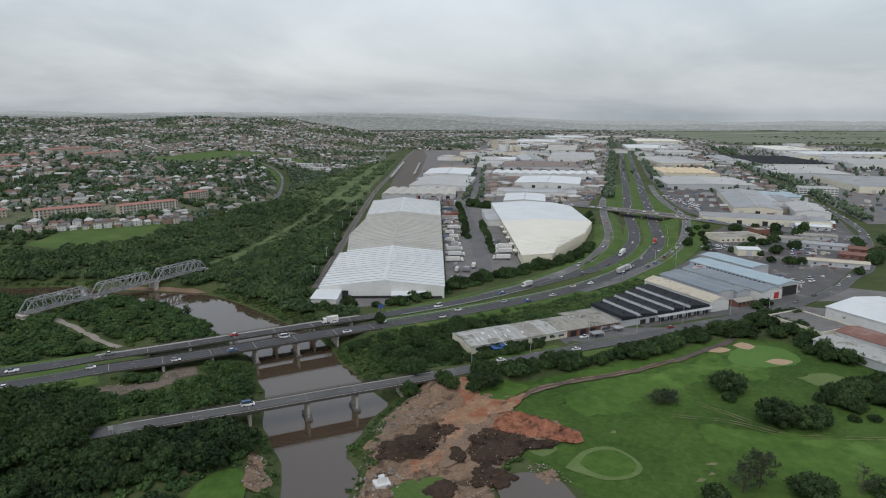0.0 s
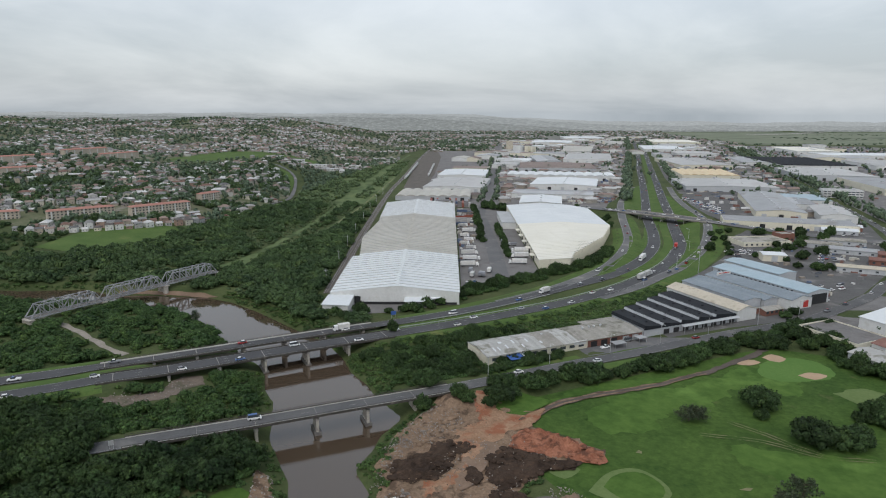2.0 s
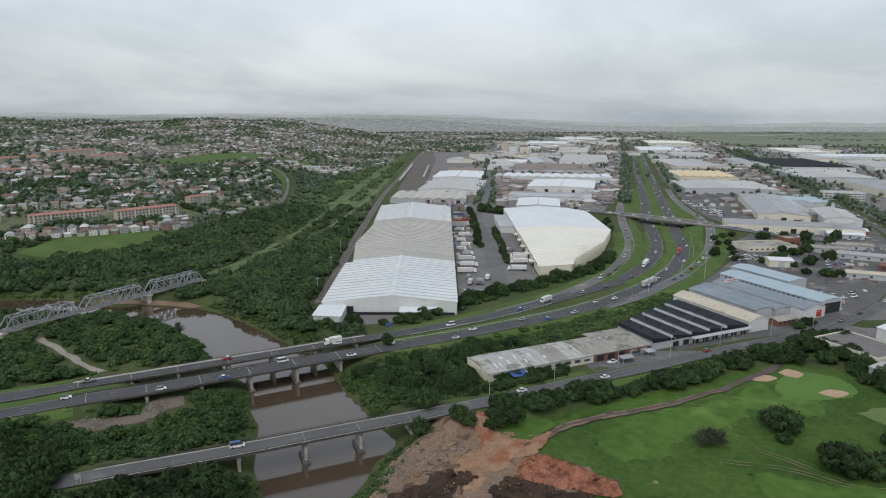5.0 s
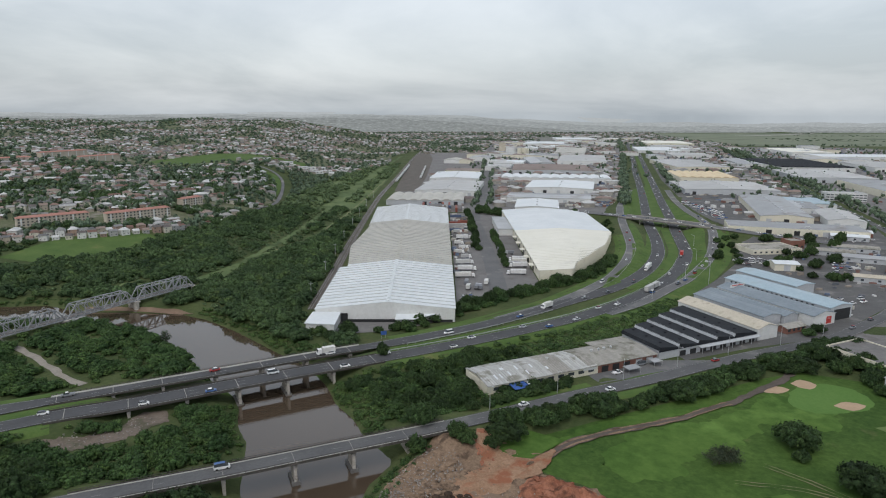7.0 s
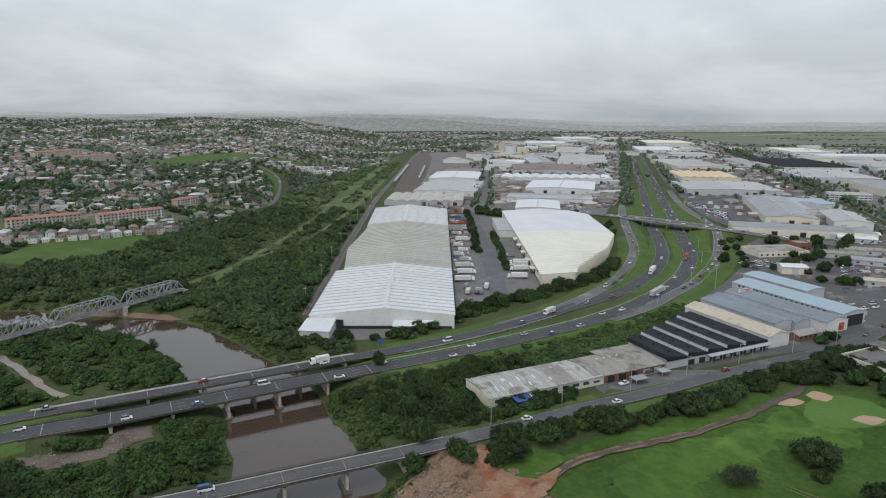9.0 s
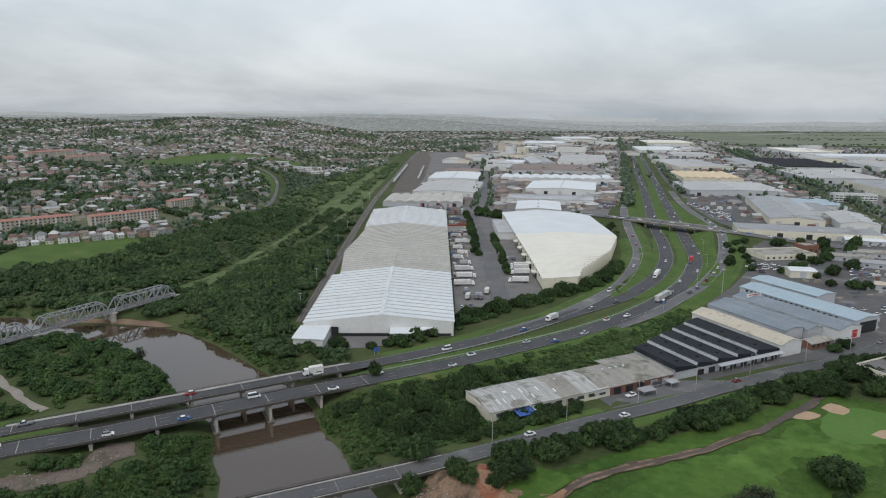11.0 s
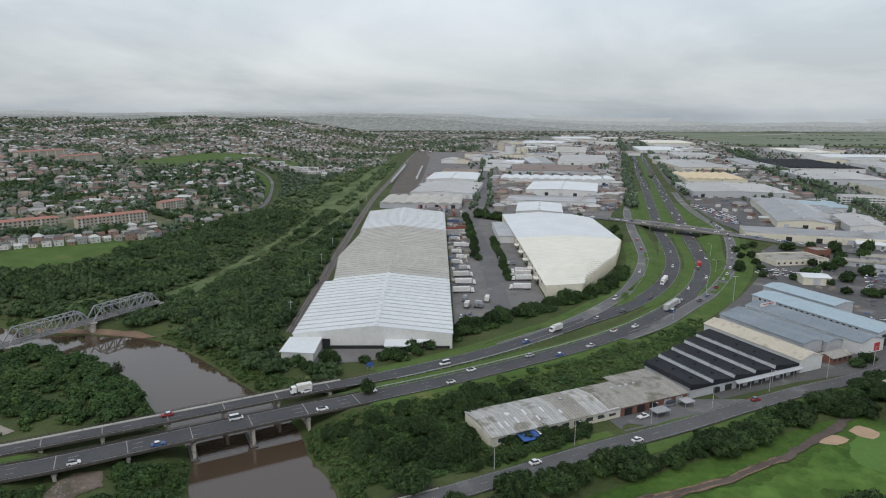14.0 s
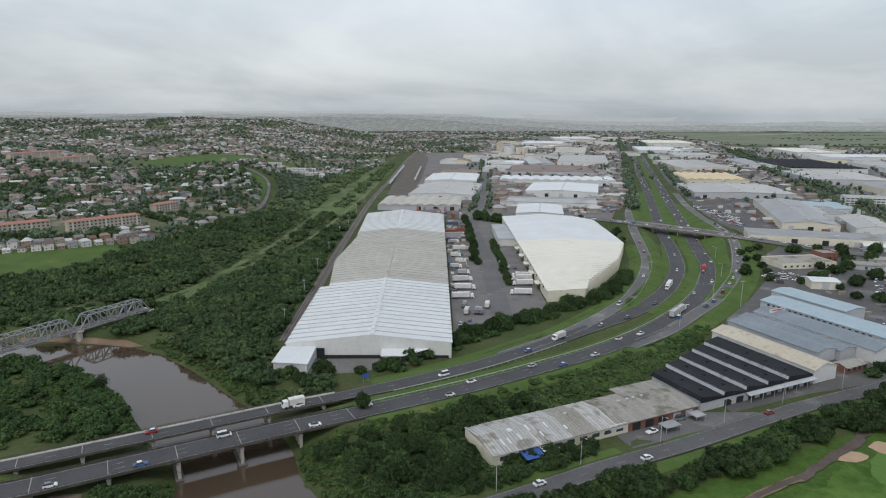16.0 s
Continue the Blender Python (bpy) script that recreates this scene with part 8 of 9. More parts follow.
def loft(g, rows):
    """A closed skin through rings of equal length."""
    n0, k = len(g.v), len(rows[0])
    for r in rows:
        g.v += [tuple(p) for p in r]
    for i in range(len(rows) - 1):
        for j in range(k):
            a, b = n0 + i * k, n0 + (i + 1) * k
            g.f.append((a + j, a + (j + 1) % k, b + (j + 1) % k, b + j))
    g.f += [tuple(range(n0 + k - 1, n0 - 1, -1)), tuple(range(n0 + (len(rows) - 1) * k, n0 + len(rows) * k))]


def wheels(base, xs, half, r):
    for x in xs:
        for s in (-1, 1):
            part("wheel", Geo().tube((x, s * (half - 0.22), r), (x, s * half, r), r, r, 10), TYRE, base)


def car_pattern(name, l, w, prof, cabin, label):
    base = thing(name, pose(0, 0, -500), label, "car")
    g = Geo()
    rows = []
    for x, z0, z1, k in prof:
        y = w / 2 * k
        rows.append([(x, -y, z0), (x, y, z0), (x, y * 1.0, z1 * 0.75), (x, y * 0.86, z1), (x, -y * 0.86, z1), (x, -y, z1 * 0.75)])
    loft(g, rows)
    part("body", g, CARPAINT, base)
    g = Geo()
    rows = []
    for x, z, k in cabin:
        y = w / 2 * k
        rows.append([(x, -y, 0.8), (x, y, 0.8), (x, y * 0.86, z), (x, -y * 0.86, z)])
    loft(g, rows)
    part("cabin_glass", g, GLASS, base)
    zt = max(c[1] for c in cabin)
    xs = [c[0] for c in cabin if c[1] > zt - 0.12]
    part("roof_panel", Geo().box(min(xs) + 0.05, -w * 0.36, zt - 0.02, max(xs) - 0.05, w * 0.36, zt + 0.05), CARPAINT, base)
    wheels(base, (-l * 0.31, l * 0.31), w / 2 + 0.02, 0.32)
    PATTERNS.append(base)
    return base


CARS = [car_pattern("car", 4.3, 1.8, ((-2.15, 0.35, 0.85, 0.9), (-1.9, 0.25, 0.98, 1), (-0.9, 0.25, 0.98, 1), (0.9, 0.25, 0.95, 1), (1.9, 0.25, 0.82, 1), (2.15, 0.35, 0.62, 0.88)),
                    ((-1.7, 0.95, 0.92), (-1.1, 1.42, 0.9), (0.4, 1.45, 0.9), (1.15, 0.9, 0.92)), "small saloon car on the road"),
        car_pattern("car", 3.8, 1.7, ((-1.9, 0.35, 0.95, 0.92), (-1.7, 0.25, 1.02, 1), (0.8, 0.25, 0.98, 1), (1.7, 0.25, 0.8, 1), (1.9, 0.35, 0.6, 0.9)),
                    ((-1.85, 1.0, 0.9), (-1.5, 1.47, 0.9), (0.3, 1.5, 0.9), (1.05, 0.92, 0.92)), "small hatchback car on the road"),
        car_pattern("minibus", 4.9, 1.8, ((-2.45, 0.4, 1.2, 0.95), (-2.35, 0.3, 1.25, 1), (1.6, 0.3, 1.2, 1), (2.2, 0.3, 0.95, 1), (2.45, 0.4, 0.7, 0.92)),
                    ((-2.4, 1.9, 0.95), (-2.2, 2.05, 0.95), (1.0, 2.05, 0.95), (1.9, 1.15, 0.95)), "white minibus taxi on the road"),
        car_pattern("pickup_truck", 5.1, 1.85, ((-2.55, 0.45, 0.95, 0.95), (-2.4, 0.35, 1.0, 1), (0.5, 0.35, 1.02, 1), (2.2, 0.35, 0.98, 1), (2.55, 0.45, 0.7, 0.9)),
                    ((-0.6, 1.0, 0.92), (-0.3, 1.62, 0.9), (0.8, 1.65, 0.9), (1.5, 1.0, 0.92)), "pale pickup truck with an open bed")]


LOADS = palette("truck_loads", [(0.72, 0.72, 0.71), (0.60, 0.60, 0.58), (0.70, 0.69, 0.66), (0.48, 0.48, 0.47)], 0.5)


def truck_pattern(l, boxes, label, cab=TRUCKWHITE, load=LOADS):
    base = thing("lorry", pose(0, 0, -500), label, "truck")
    x = l / 2
    g = Geo()
    loft(g, [[(x - 2.2, -1.2, 0.6), (x - 2.2, 1.2, 0.6), (x - 2.2, 1.15, 2.9), (x - 2.2, -1.15, 2.9)], [(x - 0.5, -1.2, 0.6), (x - 0.5, 1.2, 0.6), (x - 0.5, 1.1, 2.9), (x - 0.5, -1.1, 2.9)],
             [(x, -1.15, 0.6), (x, 1.15, 0.6), (x - 0.1, 1.1, 1.7), (x - 0.1, -1.1, 1.7)]])
    part("cab", g, cab, base)
    part("windscreen", Geo().hexa([(x - 0.12, -1.0, 1.75), (x - 0.02, -1.0, 1.75), (x - 0.02, 1.0, 1.75), (x - 0.12, 1.0, 1.75), (x - 0.48, -0.95, 2.7), (x - 0.38, -0.95, 2.7), (x - 0.38, 0.95, 2.7), (x - 0.48, 0.95, 2.7)]), GLASS, base)
    part("chassis", Geo().box(-x, -0.5, 0.7, x - 2, 0.5, 1.05), CONCRETE_DARK, base)
    for a, b, h in boxes:
        g = Geo().box(x - b, -1.25, 1.05, x - a, 1.25, h)
        part("load_box", g, load, base)
        gg = Geo()
        for y in (-1.28, 1.28):
            gg.box(x - b, y - 0.03, 1.0, x - a, y + 0.03, 1.2)
        part("side_rail", gg, GREY_WALL, base)
    xs = [x - 1.3] + [x - b + 1.2 + k * 1.3 for a, b, h in boxes for k in (0, 1)]
    wheels(base, xs, 1.25, 0.48)
    PATTERNS.append(base)
    return base


RIG = truck_pattern(21.5, ((2.8, 10.0, 3.9), (11.5, 21.3, 4.0)), "long white articulated lorry with two box trailers")
BOX = truck_pattern(8.5, ((2.6, 8.4, 3.4),), "white box lorry with a plain load box")
BOX_RED = truck_pattern(9.5, ((2.6, 9.4, 3.6),), "red and white box lorry with a plain load box", TRUCKWHITE, RED_PAINT)
BOX_GREY = truck_pattern(7.6, ((2.5, 7.5, 2.9),), "grey flat-sided delivery lorry in a yard", GREY_WALL, CLOTH)
TANKER = truck_pattern(14.0, ((2.8, 13.8, 3.9),), "long white curtain-sided lorry on wheels")
vr = np.random.default_rng(11)


far_car = thing("car", pose(0, 0, -500), "small pale car on the road", "car")
part("body", CARS[0].children[0].data, CARPAINT, far_car)
part("cabin_glass", CARS[0].children[1].data, GLASS, far_car)
PATTERNS.append(far_car)


def drive(line, lo, hi, spacing, offs, back, keep, lift=0.12, pattern=None):
    pts = curve_points(line, 2.0)
    n = normals_of(pts)
    i = 0.0
    while i < len(pts) - 1:
        p = pts[int(i)]
        if lo <= p[keep] <= hi:
            q = n[int(i)]
            ang = math.degrees(math.atan2(-q[0], q[1])) + (180 if back else 0)
            o = offs[int(vr.integers(len(offs)))]
            k = vr.uniform()
            src = pattern or (CARS[0] if k < 0.4 else CARS[1] if k < 0.7 else CARS[2] if k < 0.84 else CARS[3])
            d = pts[min(int(i) + 1, len(pts) - 1)] - p
            ob = copy_thing(src, pose(*(p[:2] + q * o), p[2] + lift, 0, -math.degrees(math.atan2(d[2], np.hypot(d[0], d[1]))) * (-1 if back else 1), ang))
            tagged(ob, group="traffic")
        i += spacing / 2.0 * vr.uniform(0.5, 1.6)


drive(NEAR_CW, -230, 110, 21, (-3.3, 0.0, 3.3), False, 0)
drive(NEAR_CW, 420, 900, 26, (-3.3, 0.0, 3.3), False, 1)
drive(NEAR_CW, 900, 1900, 24, (-3.3, 0.0, 3.3), False, 1, pattern=far_car)
drive(FAR_CW, -230, 100, 38, (-1.8, 1.8), True, 0)
drive(FAR_CW, 420, 900, 46, (-3.3, 0.0, 3.3), True, 1)
drive(FAR_CW, 900, 1900, 30, (-3.3, 0.0, 3.3), True, 1, pattern=far_car)
drive(RAMP_R, 150, 275, 17, (0.0,), False, 0)
drive(RAMP_L, 90, 190, 60, (0.0,), True, 0)
drive(NEAR_ROAD, -80, 200, 75, (-1.8, 1.8), False, 0)
drive(NEAR_ROAD, 205, 560, 24, (-1.8, 1.8), False, 0)
drive(OVER_ROAD, 150, 330, 14, (-2.2, 2.2), False, 0, 0.18)


def at_road(line, x, off, src, back, lift=0.12):
    pts = curve_points(line, 2.0)
    i = int(np.argmin(abs(pts[:, 0] - x)))
    q = normals_of(pts)[i]
    tagged(copy_thing(src, pose(*(pts[i, :2] + q * off), pts[i, 2] + lift, 0, 0, math.degrees(math.atan2(-q[0], q[1])) + (180 if back else 0))), group="traffic")


at_road(NEAR_CW, 136, 0.2, RIG, False)
at_road(FAR_CW, -55, -1.0, BOX, True)
at_road(FAR_CW, 60, 0.0, BOX, True)
at_road(NEAR_CW, 196, 3.0, BOX_RED, False)
at_road(FAR_CW, 150, 0.0, TANKER, True)
park = []
for x, y, a, src in ((17, 440, 80, BOX), (21, 441, 82, BOX), (25, 440, 85, BOX), (29, 452, 85, BOX), (16, 452, 85, BOX), (14, 470, 5, TANKER), (16, 490, 0, TANKER), (15, 510, 4, TANKER), (18, 530, 0, BOX), (14, 548, 0, BOX), (17, 566, 3, BOX),
                     (14, 585, 0, BOX), (18, 610, 0, TANKER), (15, 640, 3, BOX), (52, 478, 175, TANKER), (56, 500, 178, TANKER), (55, 506, 178, BOX), (56, 513, 178, TANKER), (57, 520, 178, TANKER), (55, 545, 178, BOX), (46, 560, 90, BOX)):
    src = BOX_GREY if (x + y) % 3 < 1 and src is BOX else src
    tagged(copy_thing(src, pose(x + vr.uniform(-1.5, 1.5), y, 0.22, 0, 0, a + vr.uniform(-7, 7))), "parked lorry in the warehouse yard", "truck", "parked lorries")
for poly, ang, sp, ground_z in (([(298, 722), (318, 735), (333, 800), (322, 878), (312, 868), (297, 785)], 20, 6.0, 0.1), ([(150, 828), (212, 829), (230, 886), (172, 885)], 20, 8.0, 0.1), ([(10, 400), (28, 414), (28, 432), (10, 430)], 80, 9.0, 0.1),
                                ([(70, 297), (98, 311), (96, 315), (68, 303)], 24, 7.0, 0.12), ([(225, 500), (262, 520), (250, 535), (222, 520)], -20, 7.0, 0.1), ([(268, 470), (310, 500), (330, 540), (300, 520)], 40, 10, 0.1),
                                ([(8, 600), (24, 600), (24, 720), (8, 720)], 90, 9, 0.1), ([(236, 318), (262, 330), (270, 352), (240, 345)], 24, 8, 0.1), ([(220, 400), (258, 408), (270, 425), (240, 425)], 24, 9, 0.1),
                                ([(340, 590), (392, 600), (410, 640), (372, 640)], 40, 9, 0.1)):
    for x, y in scatter(poly, sp, 0.25):
        tagged(copy_thing(CARS[int(vr.integers(4))] if y < 560 else far_car, pose(x, y, ground_z + 0.05, 0, 0, ang + vr.uniform(-6, 6) + (180 if vr.uniform() < 0.5 else 0))), "parked car on the paved yard", "car", "parked cars")

# shipping containers and stacked goods in the yards
CONTAINER = palette("container_paint", [(0.26, 0.07, 0.05), (0.38, 0.37, 0.36), (0.07, 0.10, 0.17), (0.45, 0.44, 0.42), (0.20, 0.17, 0.15), (0.28, 0.09, 0.06)], rough=0.6)
box_pat = thing("shipping_container", pose(0, 0, -500), "faded painted steel shipping container", "container", "stacked containers")
zig = [(-6.1 + 0.305 * i, 1.22 - (0.05 if (i // 2) % 2 else 0)) for i in range(41)]
part("body", Geo().prism([(x, -y) for x, y in zig] + zig[::-1], 0, 2.6), CONTAINER, box_pat)
PATTERNS.append(box_pat)
for i in range(26):
    x, y = -20 + (i % 7) * 8.0 - 4, 780 + (i // 7) * 13
    for lvl in range(int(vr.integers(1, 3))):
        copy_thing(box_pat, pose(x, y, 0.1 + 2.6 * lvl, 0, 0, 90 + vr.uniform(-2, 2)))
for x, y, lvl in ((12, 650, 0), (12, 664, 0), (15, 664, 0), (12, 664, 1), (16, 678, 0), (12, 692, 0), (22, 700, 0), (14, 720, 0), (20, 720, 0), (14, 720, 1)):
    copy_thing(box_pat, pose(x, y, 0.2 + 2.6 * lvl, 0, 0, vr.uniform(-4, 4)))

# small goods, sheds, vehicles and stacks too many to count, in the far yards
def clutter(name, poly, n, label, big=1.0):
    p = np.array(poly, float)
    q = vr.uniform(p.min(0), p.max(0), (n * 3, 2))
    q = q[inside(q[:, 0], q[:, 1], poly)][:n]
    for ln_, c in ((NEAR_CW, 22), (FAR_CW, 22), (NEAR_ROAD, 9), (SERVICE_ROAD, 9), (RAMP_L, 10), (RAMP_R, 10), (OVER_ROAD, 10)):
        q = q[seg_distance(q[:, 0], q[:, 1], ln_)[0] > c]
    g = Geo()
    for x, y in q:
        w, l, h = vr.uniform(1.2, 5.5) * big, vr.uniform(1.0, 2.2) * big, vr.uniform(1.0, 3.4) * (0.4 + 0.6 * big)
        a = vr.choice([0.25, 1.82, -0.3]) + vr.uniform(-0.15, 0.15)
        c, s = math.cos(a), math.sin(a)
        lo = [(x + i * w * c - j * l * s, y + i * w * s + j * l * c) for i, j in ((-1, -1), (1, -1), (1, 1), (-1, 1))]
        up = [(x + 0.9 * (a0 - x), y + 0.9 * (b0 - y)) for a0, b0 in lo]
        g.hexa([(*k, -0.2) for k in lo] + [(*k, h) for k in up])
    return tagged(new(name, g.mesh(name, CLUTTER)), label, "yard goods", "", "stuff")


CLUTTER = palette("yard_goods_paint", [(0.45, 0.45, 0.44), (0.62, 0.62, 0.61), (0.20, 0.20, 0.20), (0.30, 0.26, 0.22), (0.12, 0.13, 0.15), (0.13, 0.17, 0.25), (0.22, 0.12, 0.10), (0.52, 0.50, 0.44)], island=True)
clutter("central_yard_goods", [(-40, 900), (60, 900), (150, 780), (230, 860), (300, 1120), (470, 1720), (600, 2300), (200, 2500), (100, 1400)], 900, "stacked goods and vehicles in the central yards")
clutter("eastern_yard_goods", [(330, 600), (430, 660), (500, 870), (640, 1310), (800, 1780), (980, 2350), (760, 2350), (560, 1720), (400, 1150), (330, 900)], 650, "stacked goods and vehicles in the eastern yards")
clutter("outer_yard_goods", [(480, 700), (800, 720), (1300, 1500), (1450, 2300), (1080, 2350), (850, 1774), (690, 1309), (600, 1052), (540, 859)], 600, "stacked goods and vehicles in the outer yards")
clutter("blue_lot_goods", [(150, 815), (205, 815), (232, 886), (172, 890)], 120, "rows of pale vehicles and goods in a yard")
clutter("warehouse_yard_goods", [(9, 480), (22, 480), (24, 760), (9, 760)], 80, "goods and vehicle parts beside the warehouse", 0.6)
clutter("corner_yard_goods", [(205, 365), (260, 402), (320, 465), (380, 560), (330, 600), (260, 520), (225, 470)], 110, "scattered goods in the yards", 0.45)

for x, y, w in ((-330, 1205, 30), (-300, 1215, 26), (-270, 1225, 34), (-238, 1230, 26), (-300, 1250, 30), (-262, 1262, 34), (-228, 1268, 26), (-205, 1240, 22), (-250, 1300, 34), (-215, 1310, 26)):
    ob = shed("hostel_block", x, y, w, 9, 14 + vr.uniform(-4, 4), 3.4, 4.6, PALE_ROOF, WHITE_WALL, "long low pale building below the field", door=False, windows=4, group="low pale blocks")
    ob.location.z = float(ground(x, y)) + 0.4

# avenue trees, garden trees of the industrial area
for x, y, r, h in ([(29 + vr.uniform(-2, 2), y, vr.uniform(3, 4.5), vr.uniform(5, 8)) for y in range(560, 770, 9)] + [(47 + vr.uniform(-1.5, 1.5), y, vr.uniform(2.6, 4.2), vr.uniform(5, 8)) for y in range(500, 640, 9)] +
                   [(vr.uniform(40, 72), vr.uniform(750, 800), vr.uniform(4, 6), vr.uniform(6, 9)) for _ in range(16)] + [(x, 745 + vr.uniform(-5, 6), vr.uniform(3.5, 5), vr.uniform(5, 7)) for x in range(76, 150, 8)]):
    plant(x, y, r, h, group="street trees")
YARD_TREES = [((161, 625), (168, 700), 8), ((108, 484), (134, 528), 8)]
for (x0, y0), (x1, y1), n in YARD_TREES:
    for _ in range(n):
        t = vr.uniform()
        plant(x0 + (x1 - x0) * t + vr.uniform(-4, 4), y0 + (y1 - y0) * t + vr.uniform(-4, 4), vr.uniform(3, 4.6), vr.uniform(4, 7), group="street trees")
for x, y, r, h in ((268, 612, 4, 6), (250, 590, 4, 6), (246, 570, 4, 6), (240, 550, 4, 5), (234, 530, 3.5, 5), (226, 512, 3.5, 5), (330, 600, 5, 8), (290, 600, 5, 8), (300, 545, 5, 8), (310, 560, 5.5, 9), (285, 530, 4.5, 7), (322, 585, 5, 9),
                   (276, 498, 5, 7), (282, 505, 5, 7), (338, 470, 6, 8), (345, 478, 7, 9), (352, 486, 7, 9), (332, 462, 6, 7), (360, 520, 5, 8), (352, 590, 5, 12), (360, 604, 5, 8), (188, 352, 4, 4.5), (196, 357, 4.5, 5), (370, 540, 5, 7),
                   (228, 330, 5, 6), (232, 322, 4, 5), (300, 430, 4, 6), (290, 600, 4.5, 7), (260, 520, 3.5, 5), (386, 520, 6, 9), (395, 540, 6, 9), (258, 470, 4, 5)):
    plant(x, y, r, h, group="yard trees")


def belt(name, line, offs, spacing, size, y0, y1, label):
    q = np.concatenate([beside(line, o, spacing, 3.0) for o in offs])
    q = q[(q[:, 1] > y0) & (q[:, 1] < y1)]
    return stand(name, q, sizes_of(len(q), *size), FAR_T, LEAF_HAZED, label)


belt("motorway_tree_belt", FAR_CW, (21, 28), 10, (4, 6.5, 5, 9), 820, 3200, "dense dark tree belt along the motorway")
belt("motorway_tree_belt", NEAR_CW, (-27, -33), 10, (4, 6, 5, 8), 960, 3000, "dense dark tree belt along the motorway")
belt("road_tree_belt", NEAR_ROAD, (-14, 15, -22), 14, (4, 7, 6, 10), 640, 2300, "dark street trees along the far road")
belt("service_tree_belt", SERVICE_ROAD, (-9, 10), 12, (3, 5, 5, 8), 820, 1900, "dark street trees along the service road")
q = np.concatenate([scatter([(-20, 1100), (350, 1100), (700, 2600), (200, 2600)], 46, 0.5), scatter([(330, 700), (480, 860), (1000, 2000), (760, 2300)], 42, 0.5), scatter([(480, 700), (1000, 900), (1500, 2200), (1000, 2200)], 40, 0.5)])
stand("industrial_area_trees", q, sizes_of(len(q), 3.5, 6.5, 5, 9), FAR_T, LEAF_HAZED, "scattered dark trees between the sheds")
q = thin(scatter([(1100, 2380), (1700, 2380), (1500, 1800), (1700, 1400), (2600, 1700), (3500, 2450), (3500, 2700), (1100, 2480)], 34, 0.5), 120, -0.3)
stand("airfield_scrub", q, sizes_of(len(q), 5, 9, 4, 8), FAR_T, LEAF_HAZED, "dark scrub along the airfield edge")


# low growth along the water's edge
edge_q = np.concatenate([beside(RIVER, o, 3.2, 1.2) for o in (-2.0, -5.0, 2.0, 5.0)])
edge_q = edge_q[~inside(edge_q[:, 0], edge_q[:, 1], RIVER) & (edge_q[:, 1] > 130) & (edge_q[:, 0] > -400)]
edge_q = edge_q[(ground(edge_q[:, 0], edge_q[:, 1]) > WATER_Z + 0.5) & ~inside(edge_q[:, 0], edge_q[:, 1], [(-26, 150), (-22, 228), (-5, 240), (30, 240), (30, 150)])]
for road_line in (NEAR_CW, FAR_CW, NEAR_ROAD):
    edge_q = edge_q[seg_distance(edge_q[:, 0], edge_q[:, 1], road_line)[0] > 7]
edge_q = edge_q[(seg_distance(edge_q[:, 0], edge_q[:, 1], [(-150, 402), (-214, 405)])[0] > 9)]
stand("bank_growth", edge_q, sizes_of(len(edge_q), 1.2, 2.6, 0.9, 2.4), BUSH_T, LEAF_SCRUB, "low reeds and scrub along the water's edge")


# ---- poles, lamps, signs ----
def lamp_post(x, y, z, h, arm, rot):
    t = thing("street_lamp", pose(x, y, z, 0, 0, rot), "tall grey steel street lamp beside the road", "street lamp", "street lamps")
    part("pole", Geo().tube((0, 0, -0.4), (0, 0, h), 0.14, 0.08, 8), GALV, t)
    a = part("arm", Geo().tube((0, 0, h - 0.1), (arm, 0, h + 0.5), 0.06, 0.05, 6), GALV, t)
    part("lamp_head", Geo().box(arm - 0.1, -0.18, h + 0.42, arm + 0.8, 0.18, h + 0.58), GALV, a)


for line, off, lo, hi, sp, rot in ((NEAR_ROAD, 5.2, 10, 220, 32, -66), (NEAR_CW, -8.5, 100, 215, 60, 150)):
    pts = curve_points(line, 2.0)
    n = normals_of(pts)
    for i in range(0, len(pts), int(sp / 2)):
        if lo < pts[i, 0] < hi and pts[i, 1] < 640:
            q = pts[i, :2] + n[i] * off
            lamp_post(q[0], q[1], float(ground(*q)), 9.5, 1.8, rot)
for x, y in ((178, 452), (-82, 420), (-84, 480), (-87, 540), (-89, 600), (-91, 670), (-93, 740), (-95, 820), (-95, 900)):
    t = thing("utility_pole", pose(x, y, float(ground(x, y))), "thin grey mast beside the railway" if x < 0 else "tall thin lamp mast beside the motorway", "pole", "poles")
    part("pole", Geo().tube((0, 0, -0.5), (0, 0, 16 if x > 0 else 10), 0.18, 0.1, 8), GALV, t)
    part("crossarm", Geo().box(-1.4, -0.08, 8.8 if x < 0 else 15.6, 1.4, 0.08, 9.0 if x < 0 else 15.9), GALV, t)
for x, y, w, h, mat in ((-30, 343, 3.0, 2.0, BLUE_CANVAS), (-109, 199, 1.6, 1.6, GALV)):
    t = thing("road_sign", pose(x, y, float(ground(x, y)), 0, 0, 25), "plain road sign board on two posts", "sign")
    part("board", Geo().box(-w / 2, -0.05, 1.8, w / 2, 0.05, 1.8 + h), mat, t)
    for s in (-1, 1):
        part("post", Geo().box(s * w * 0.35 - 0.05, 0.05, -0.4, s * w * 0.35 + 0.05, 0.15, 1.8 + h), GALV, t)


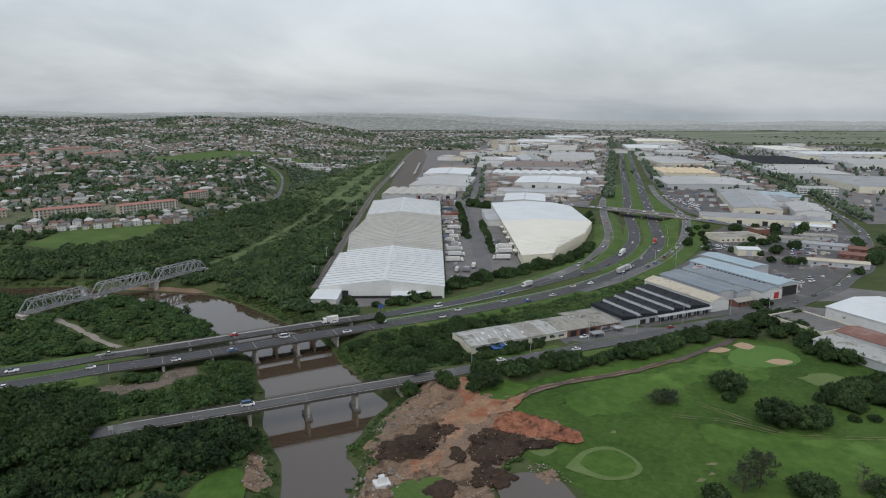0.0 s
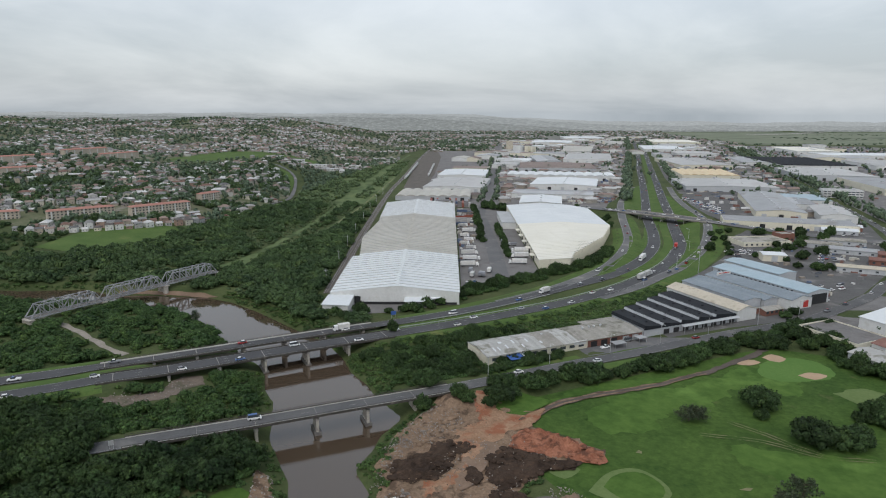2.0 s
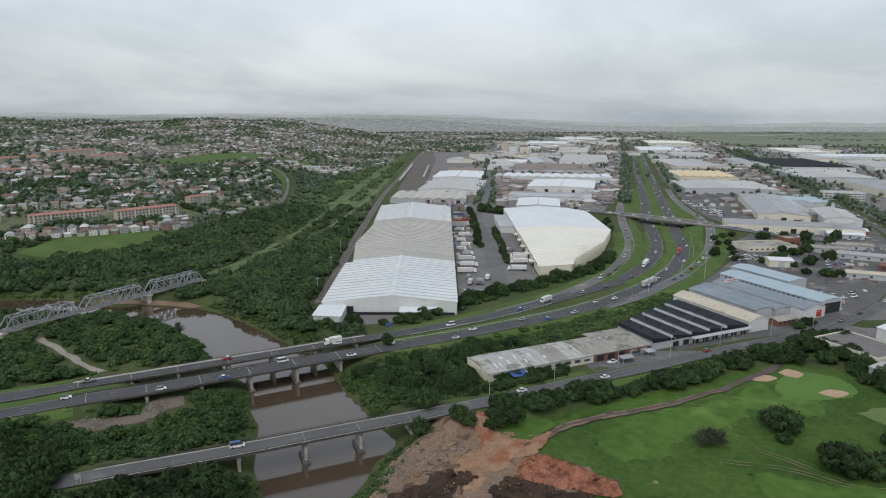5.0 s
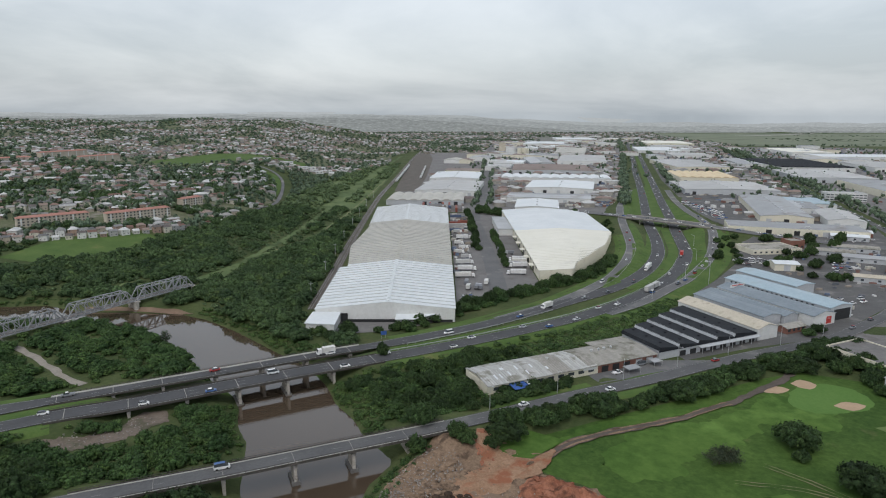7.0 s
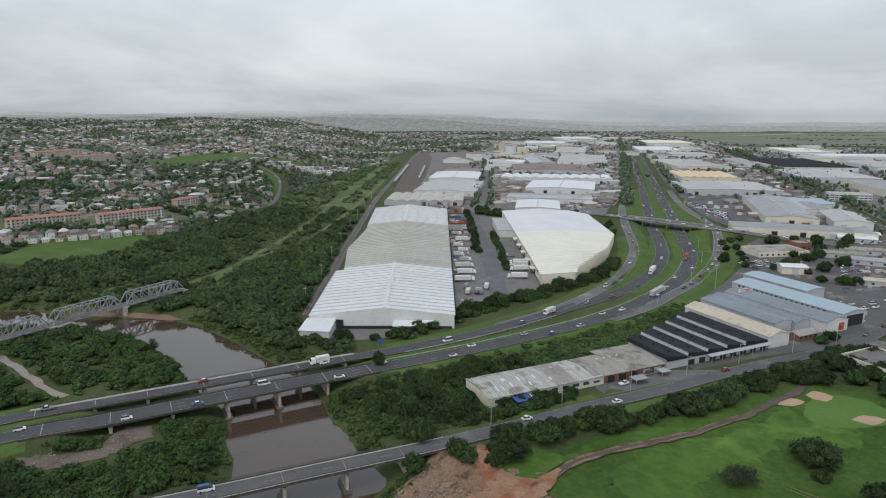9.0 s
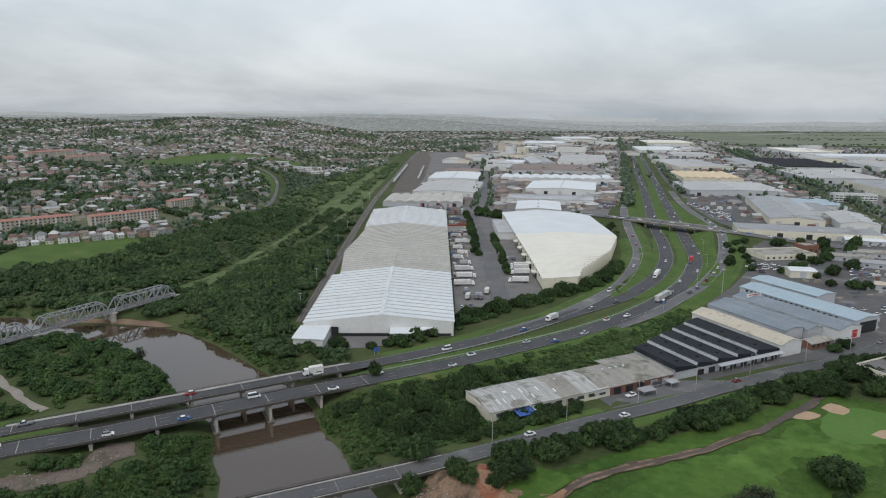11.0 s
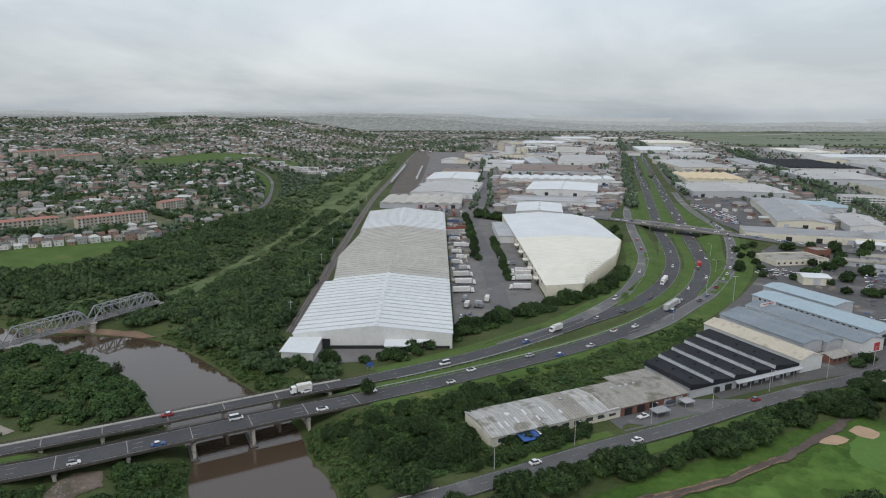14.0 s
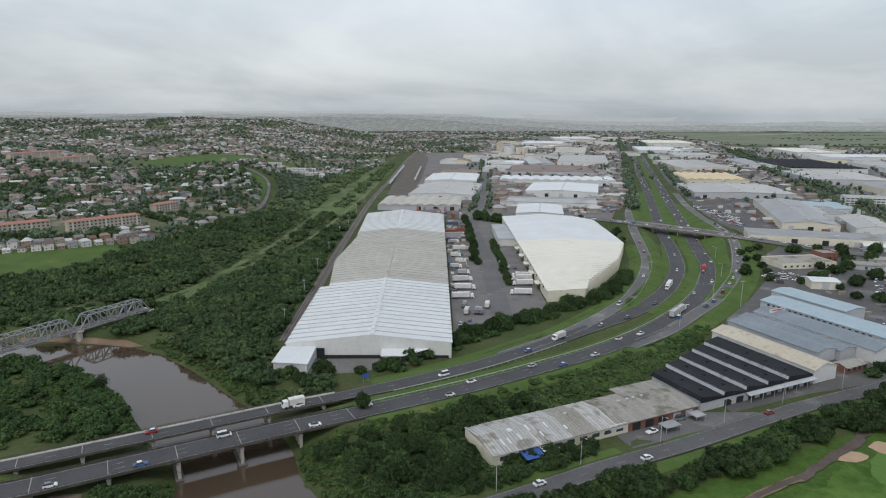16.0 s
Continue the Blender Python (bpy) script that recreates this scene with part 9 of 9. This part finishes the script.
# guard rails in the median and at the verge
def guard_rail(line, off, lo, hi, label):
    pts = curve_points(line, 4.0)
    n = normals_of(pts)
    sel = (pts[:, 0] > lo) & (pts[:, 0] < hi) & (pts[:, 1] < 620)
    pts, n = pts[sel], n[sel]
    t = thing("guard_rail", pose(0, 0, 0), label, "guard rail")
    g = Geo()
    solid_strip(g, pts, off + 0.06, off - 0.06, 0.85, 0.5)
    part("rail", g, GALV, t)
    me = Geo().box(-0.07, -0.07, -0.6, 0.07, 0.07, 0.8).mesh("post", GALV)
    for p, q in zip(pts, n):
        ob = new("post", me)
        ob.parent = t
        ob.location = (*(p[:2] + q * off), p[2])


guard_rail(NEAR_CW, 5.6, -28, 190, "steel guard rail in the motorway median")
guard_rail(FAR_CW, -5.6, -22, 60, "steel guard rail beside the far carriageway")

# white goods wagons in the yard
wag = thing("goods_wagon", pose(0, 0, -500), "pale covered goods wagon in the rail yard", "wagon", "goods wagons")
part("body", Geo().box(-6.5, -1.4, 1.1, 6.5, 1.4, 3.8), WHITE_WALL, wag)
part("roof", Geo().prism([(-6.6, -1.5), (6.6, -1.5), (6.6, 1.5), (-6.6, 1.5)], 3.8, 4.1), PALE_ROOF, wag)
for x in (-5, -3.6, 3.6, 5):
    part("wheel", Geo().tube((x, -0.8, 0.75), (x, 0.8, 0.75), 0.45, 0.45, 8), TYRE, wag)
PATTERNS.append(wag)
for i in range(24):
    y = 1120 + i * 14.5
    x = float(np.interp(y, [p[1] for p in RAIL], [p[0] for p in RAIL]))
    if i != 11:
        copy_thing(wag, pose(x + 6, y, 0.1, 0, 0, 90))
    if 3 < i < 22 and i % 6:
        copy_thing(wag, pose(x + 44, y, 0.1, 0, 0, 90))


# ---- feathery tree and a bare one on the course ----
def wispy_tree(x, y, h, r, leaves, label, seed, mat, clump=0.05):
    g = np.random.default_rng(seed)
    base = thing("feathery_tree", pose(x, y, float(ground(x, y)) - 0.3), label, "tree")
    t = Geo()
    t.tube((0, 0, 0), (0.2, 0.1, h * 0.9), 0.28, 0.05, 8)
    tips = []
    for i in range(34):
        z = h * g.uniform(0.18, 0.92)
        a = g.uniform(0, 6.283)
        d = r * (1.15 - 0.75 * z / h) * g.uniform(0.55, 1.0)
        b = (d * math.cos(a), d * math.sin(a), z + d * g.uniform(0.25, 0.6))
        t.tube((0.2 * z / h, 0.1 * z / h, z), b, 0.07, 0.02, 5)
        tips += [np.array((0.2 * z / h, 0.1 * z / h, z)) * (1 - k) + np.array(b) * k for k in (0.45, 0.6, 0.75, 0.9, 1.0)]
    part("trunk", t, BARK, base)
    if leaves:
        tips = np.array(tips)
        p = tips[g.integers(0, len(tips), leaves)] + g.normal(size=(leaves, 3)) * 0.42
        u = g.normal(size=(leaves, 3))
        u /= np.linalg.norm(u, axis=1)[:, None]
        w = np.cross(u, g.normal(size=(leaves, 3)))
        w /= np.linalg.norm(w, axis=1)[:, None]
        s = g.uniform(0.2, 0.55, (leaves, 1))
        v = np.stack([p - u * s, p + w * s * 0.3, p + u * s, p - w * s * 0.3], 1).reshape(-1, 3)
        i = 4 * np.arange(leaves)
        part("crown", array_mesh("crown", v, np.concatenate([np.stack([i, i + 1, i + 2], 1), np.stack([i, i + 2, i + 3], 1)]), mat), mat, base)
    return base


wispy_tree(100, 173, 13, 7.0, 2600, "tall feathery grey-green tree on the golf course", 4, LEAF_GREY)
wispy_tree(94, 171, 10, 5.0, 1500, "feathery grey-green tree on the golf course", 5, LEAF_GREY)
wispy_tree(129, 170, 10, 4.5, 220, "nearly bare grey tree on the golf course", 6, LEAF_GREY)
wispy_tree(90, 231, 5, 6.0, 1600, "low spreading grey-green tree on the course", 8, LEAF_GREY)
wispy_tree(94, 232, 5, 5.0, 1300, "low spreading grey-green tree on the course", 9, LEAF_GREY)
wispy_tree(-139, 342, 8, 4.0, 900, "lone flat-topped tree at the water's edge", 10, LEAF)


# dark trees round the brown building and the lane behind it
for x, y, r, h in ((237, 578, 3.6, 6.0), (233, 560, 3.2, 5.0), (214, 522, 4.2, 7.0), (220, 534, 3.6, 6.0), (294, 601, 5.0, 7.5), (311, 601, 4.4, 7.0), (260, 517, 4.4, 6.5), (268, 520, 4.0, 6.0), (282, 532, 4.6, 7.0), (280, 545, 4.0, 6.5),
                   (259, 489, 3.6, 5.5), (243, 504, 3.2, 5.0), (331, 565, 5.5, 11.0), (300, 515, 5.5, 7.0), (308, 524, 4.8, 6.5), (268, 462, 5.0, 7.0), (276, 461, 4.6, 6.5), (308, 578, 4.0, 6.0), (300, 570, 3.6, 5.5)):
    plant(x, y, r, h, group="trees among the yards", label="dark green tree among yards and sheds")

q = off_roads(np.concatenate([beside(HEDGE, o, 3.0, 1.4) for o in (-5, -1, 3, 6)]), 6.5)
q = q[np.array([noise.noise((p[0] / 9, p[1] / 9, 1.3)) for p in q]) > -0.15]
stand("fence_scrub", q, sizes_of(len(q), 1.4, 3.2, 1.4, 4.0), WOOD_T, LEAF_BUSH, "uneven green bushes along the motorway fence")
q = off_roads(np.concatenate([beside([p for p in NEAR_ROAD if 10 < p[0] < 190], o, 3.4, 1.5) for o in (-7.5, -11)]), 5.0)
q = q[np.array([noise.noise((p[0] / 11, p[1] / 11, 5.3)) for p in q]) > 0.0]
stand("roadside_bushes", q, sizes_of(len(q), 1.2, 2.8, 1.2, 3.6), WOOD_T, LEAF_BUSH, "uneven green bushes beside the golf course")

# the patterns that were copied are taken away again
for src in MASTERS_ALL + HOUSES + PATTERNS:
    for o in (*src.children_recursive, src):
        bpy.data.objects.remove(o)
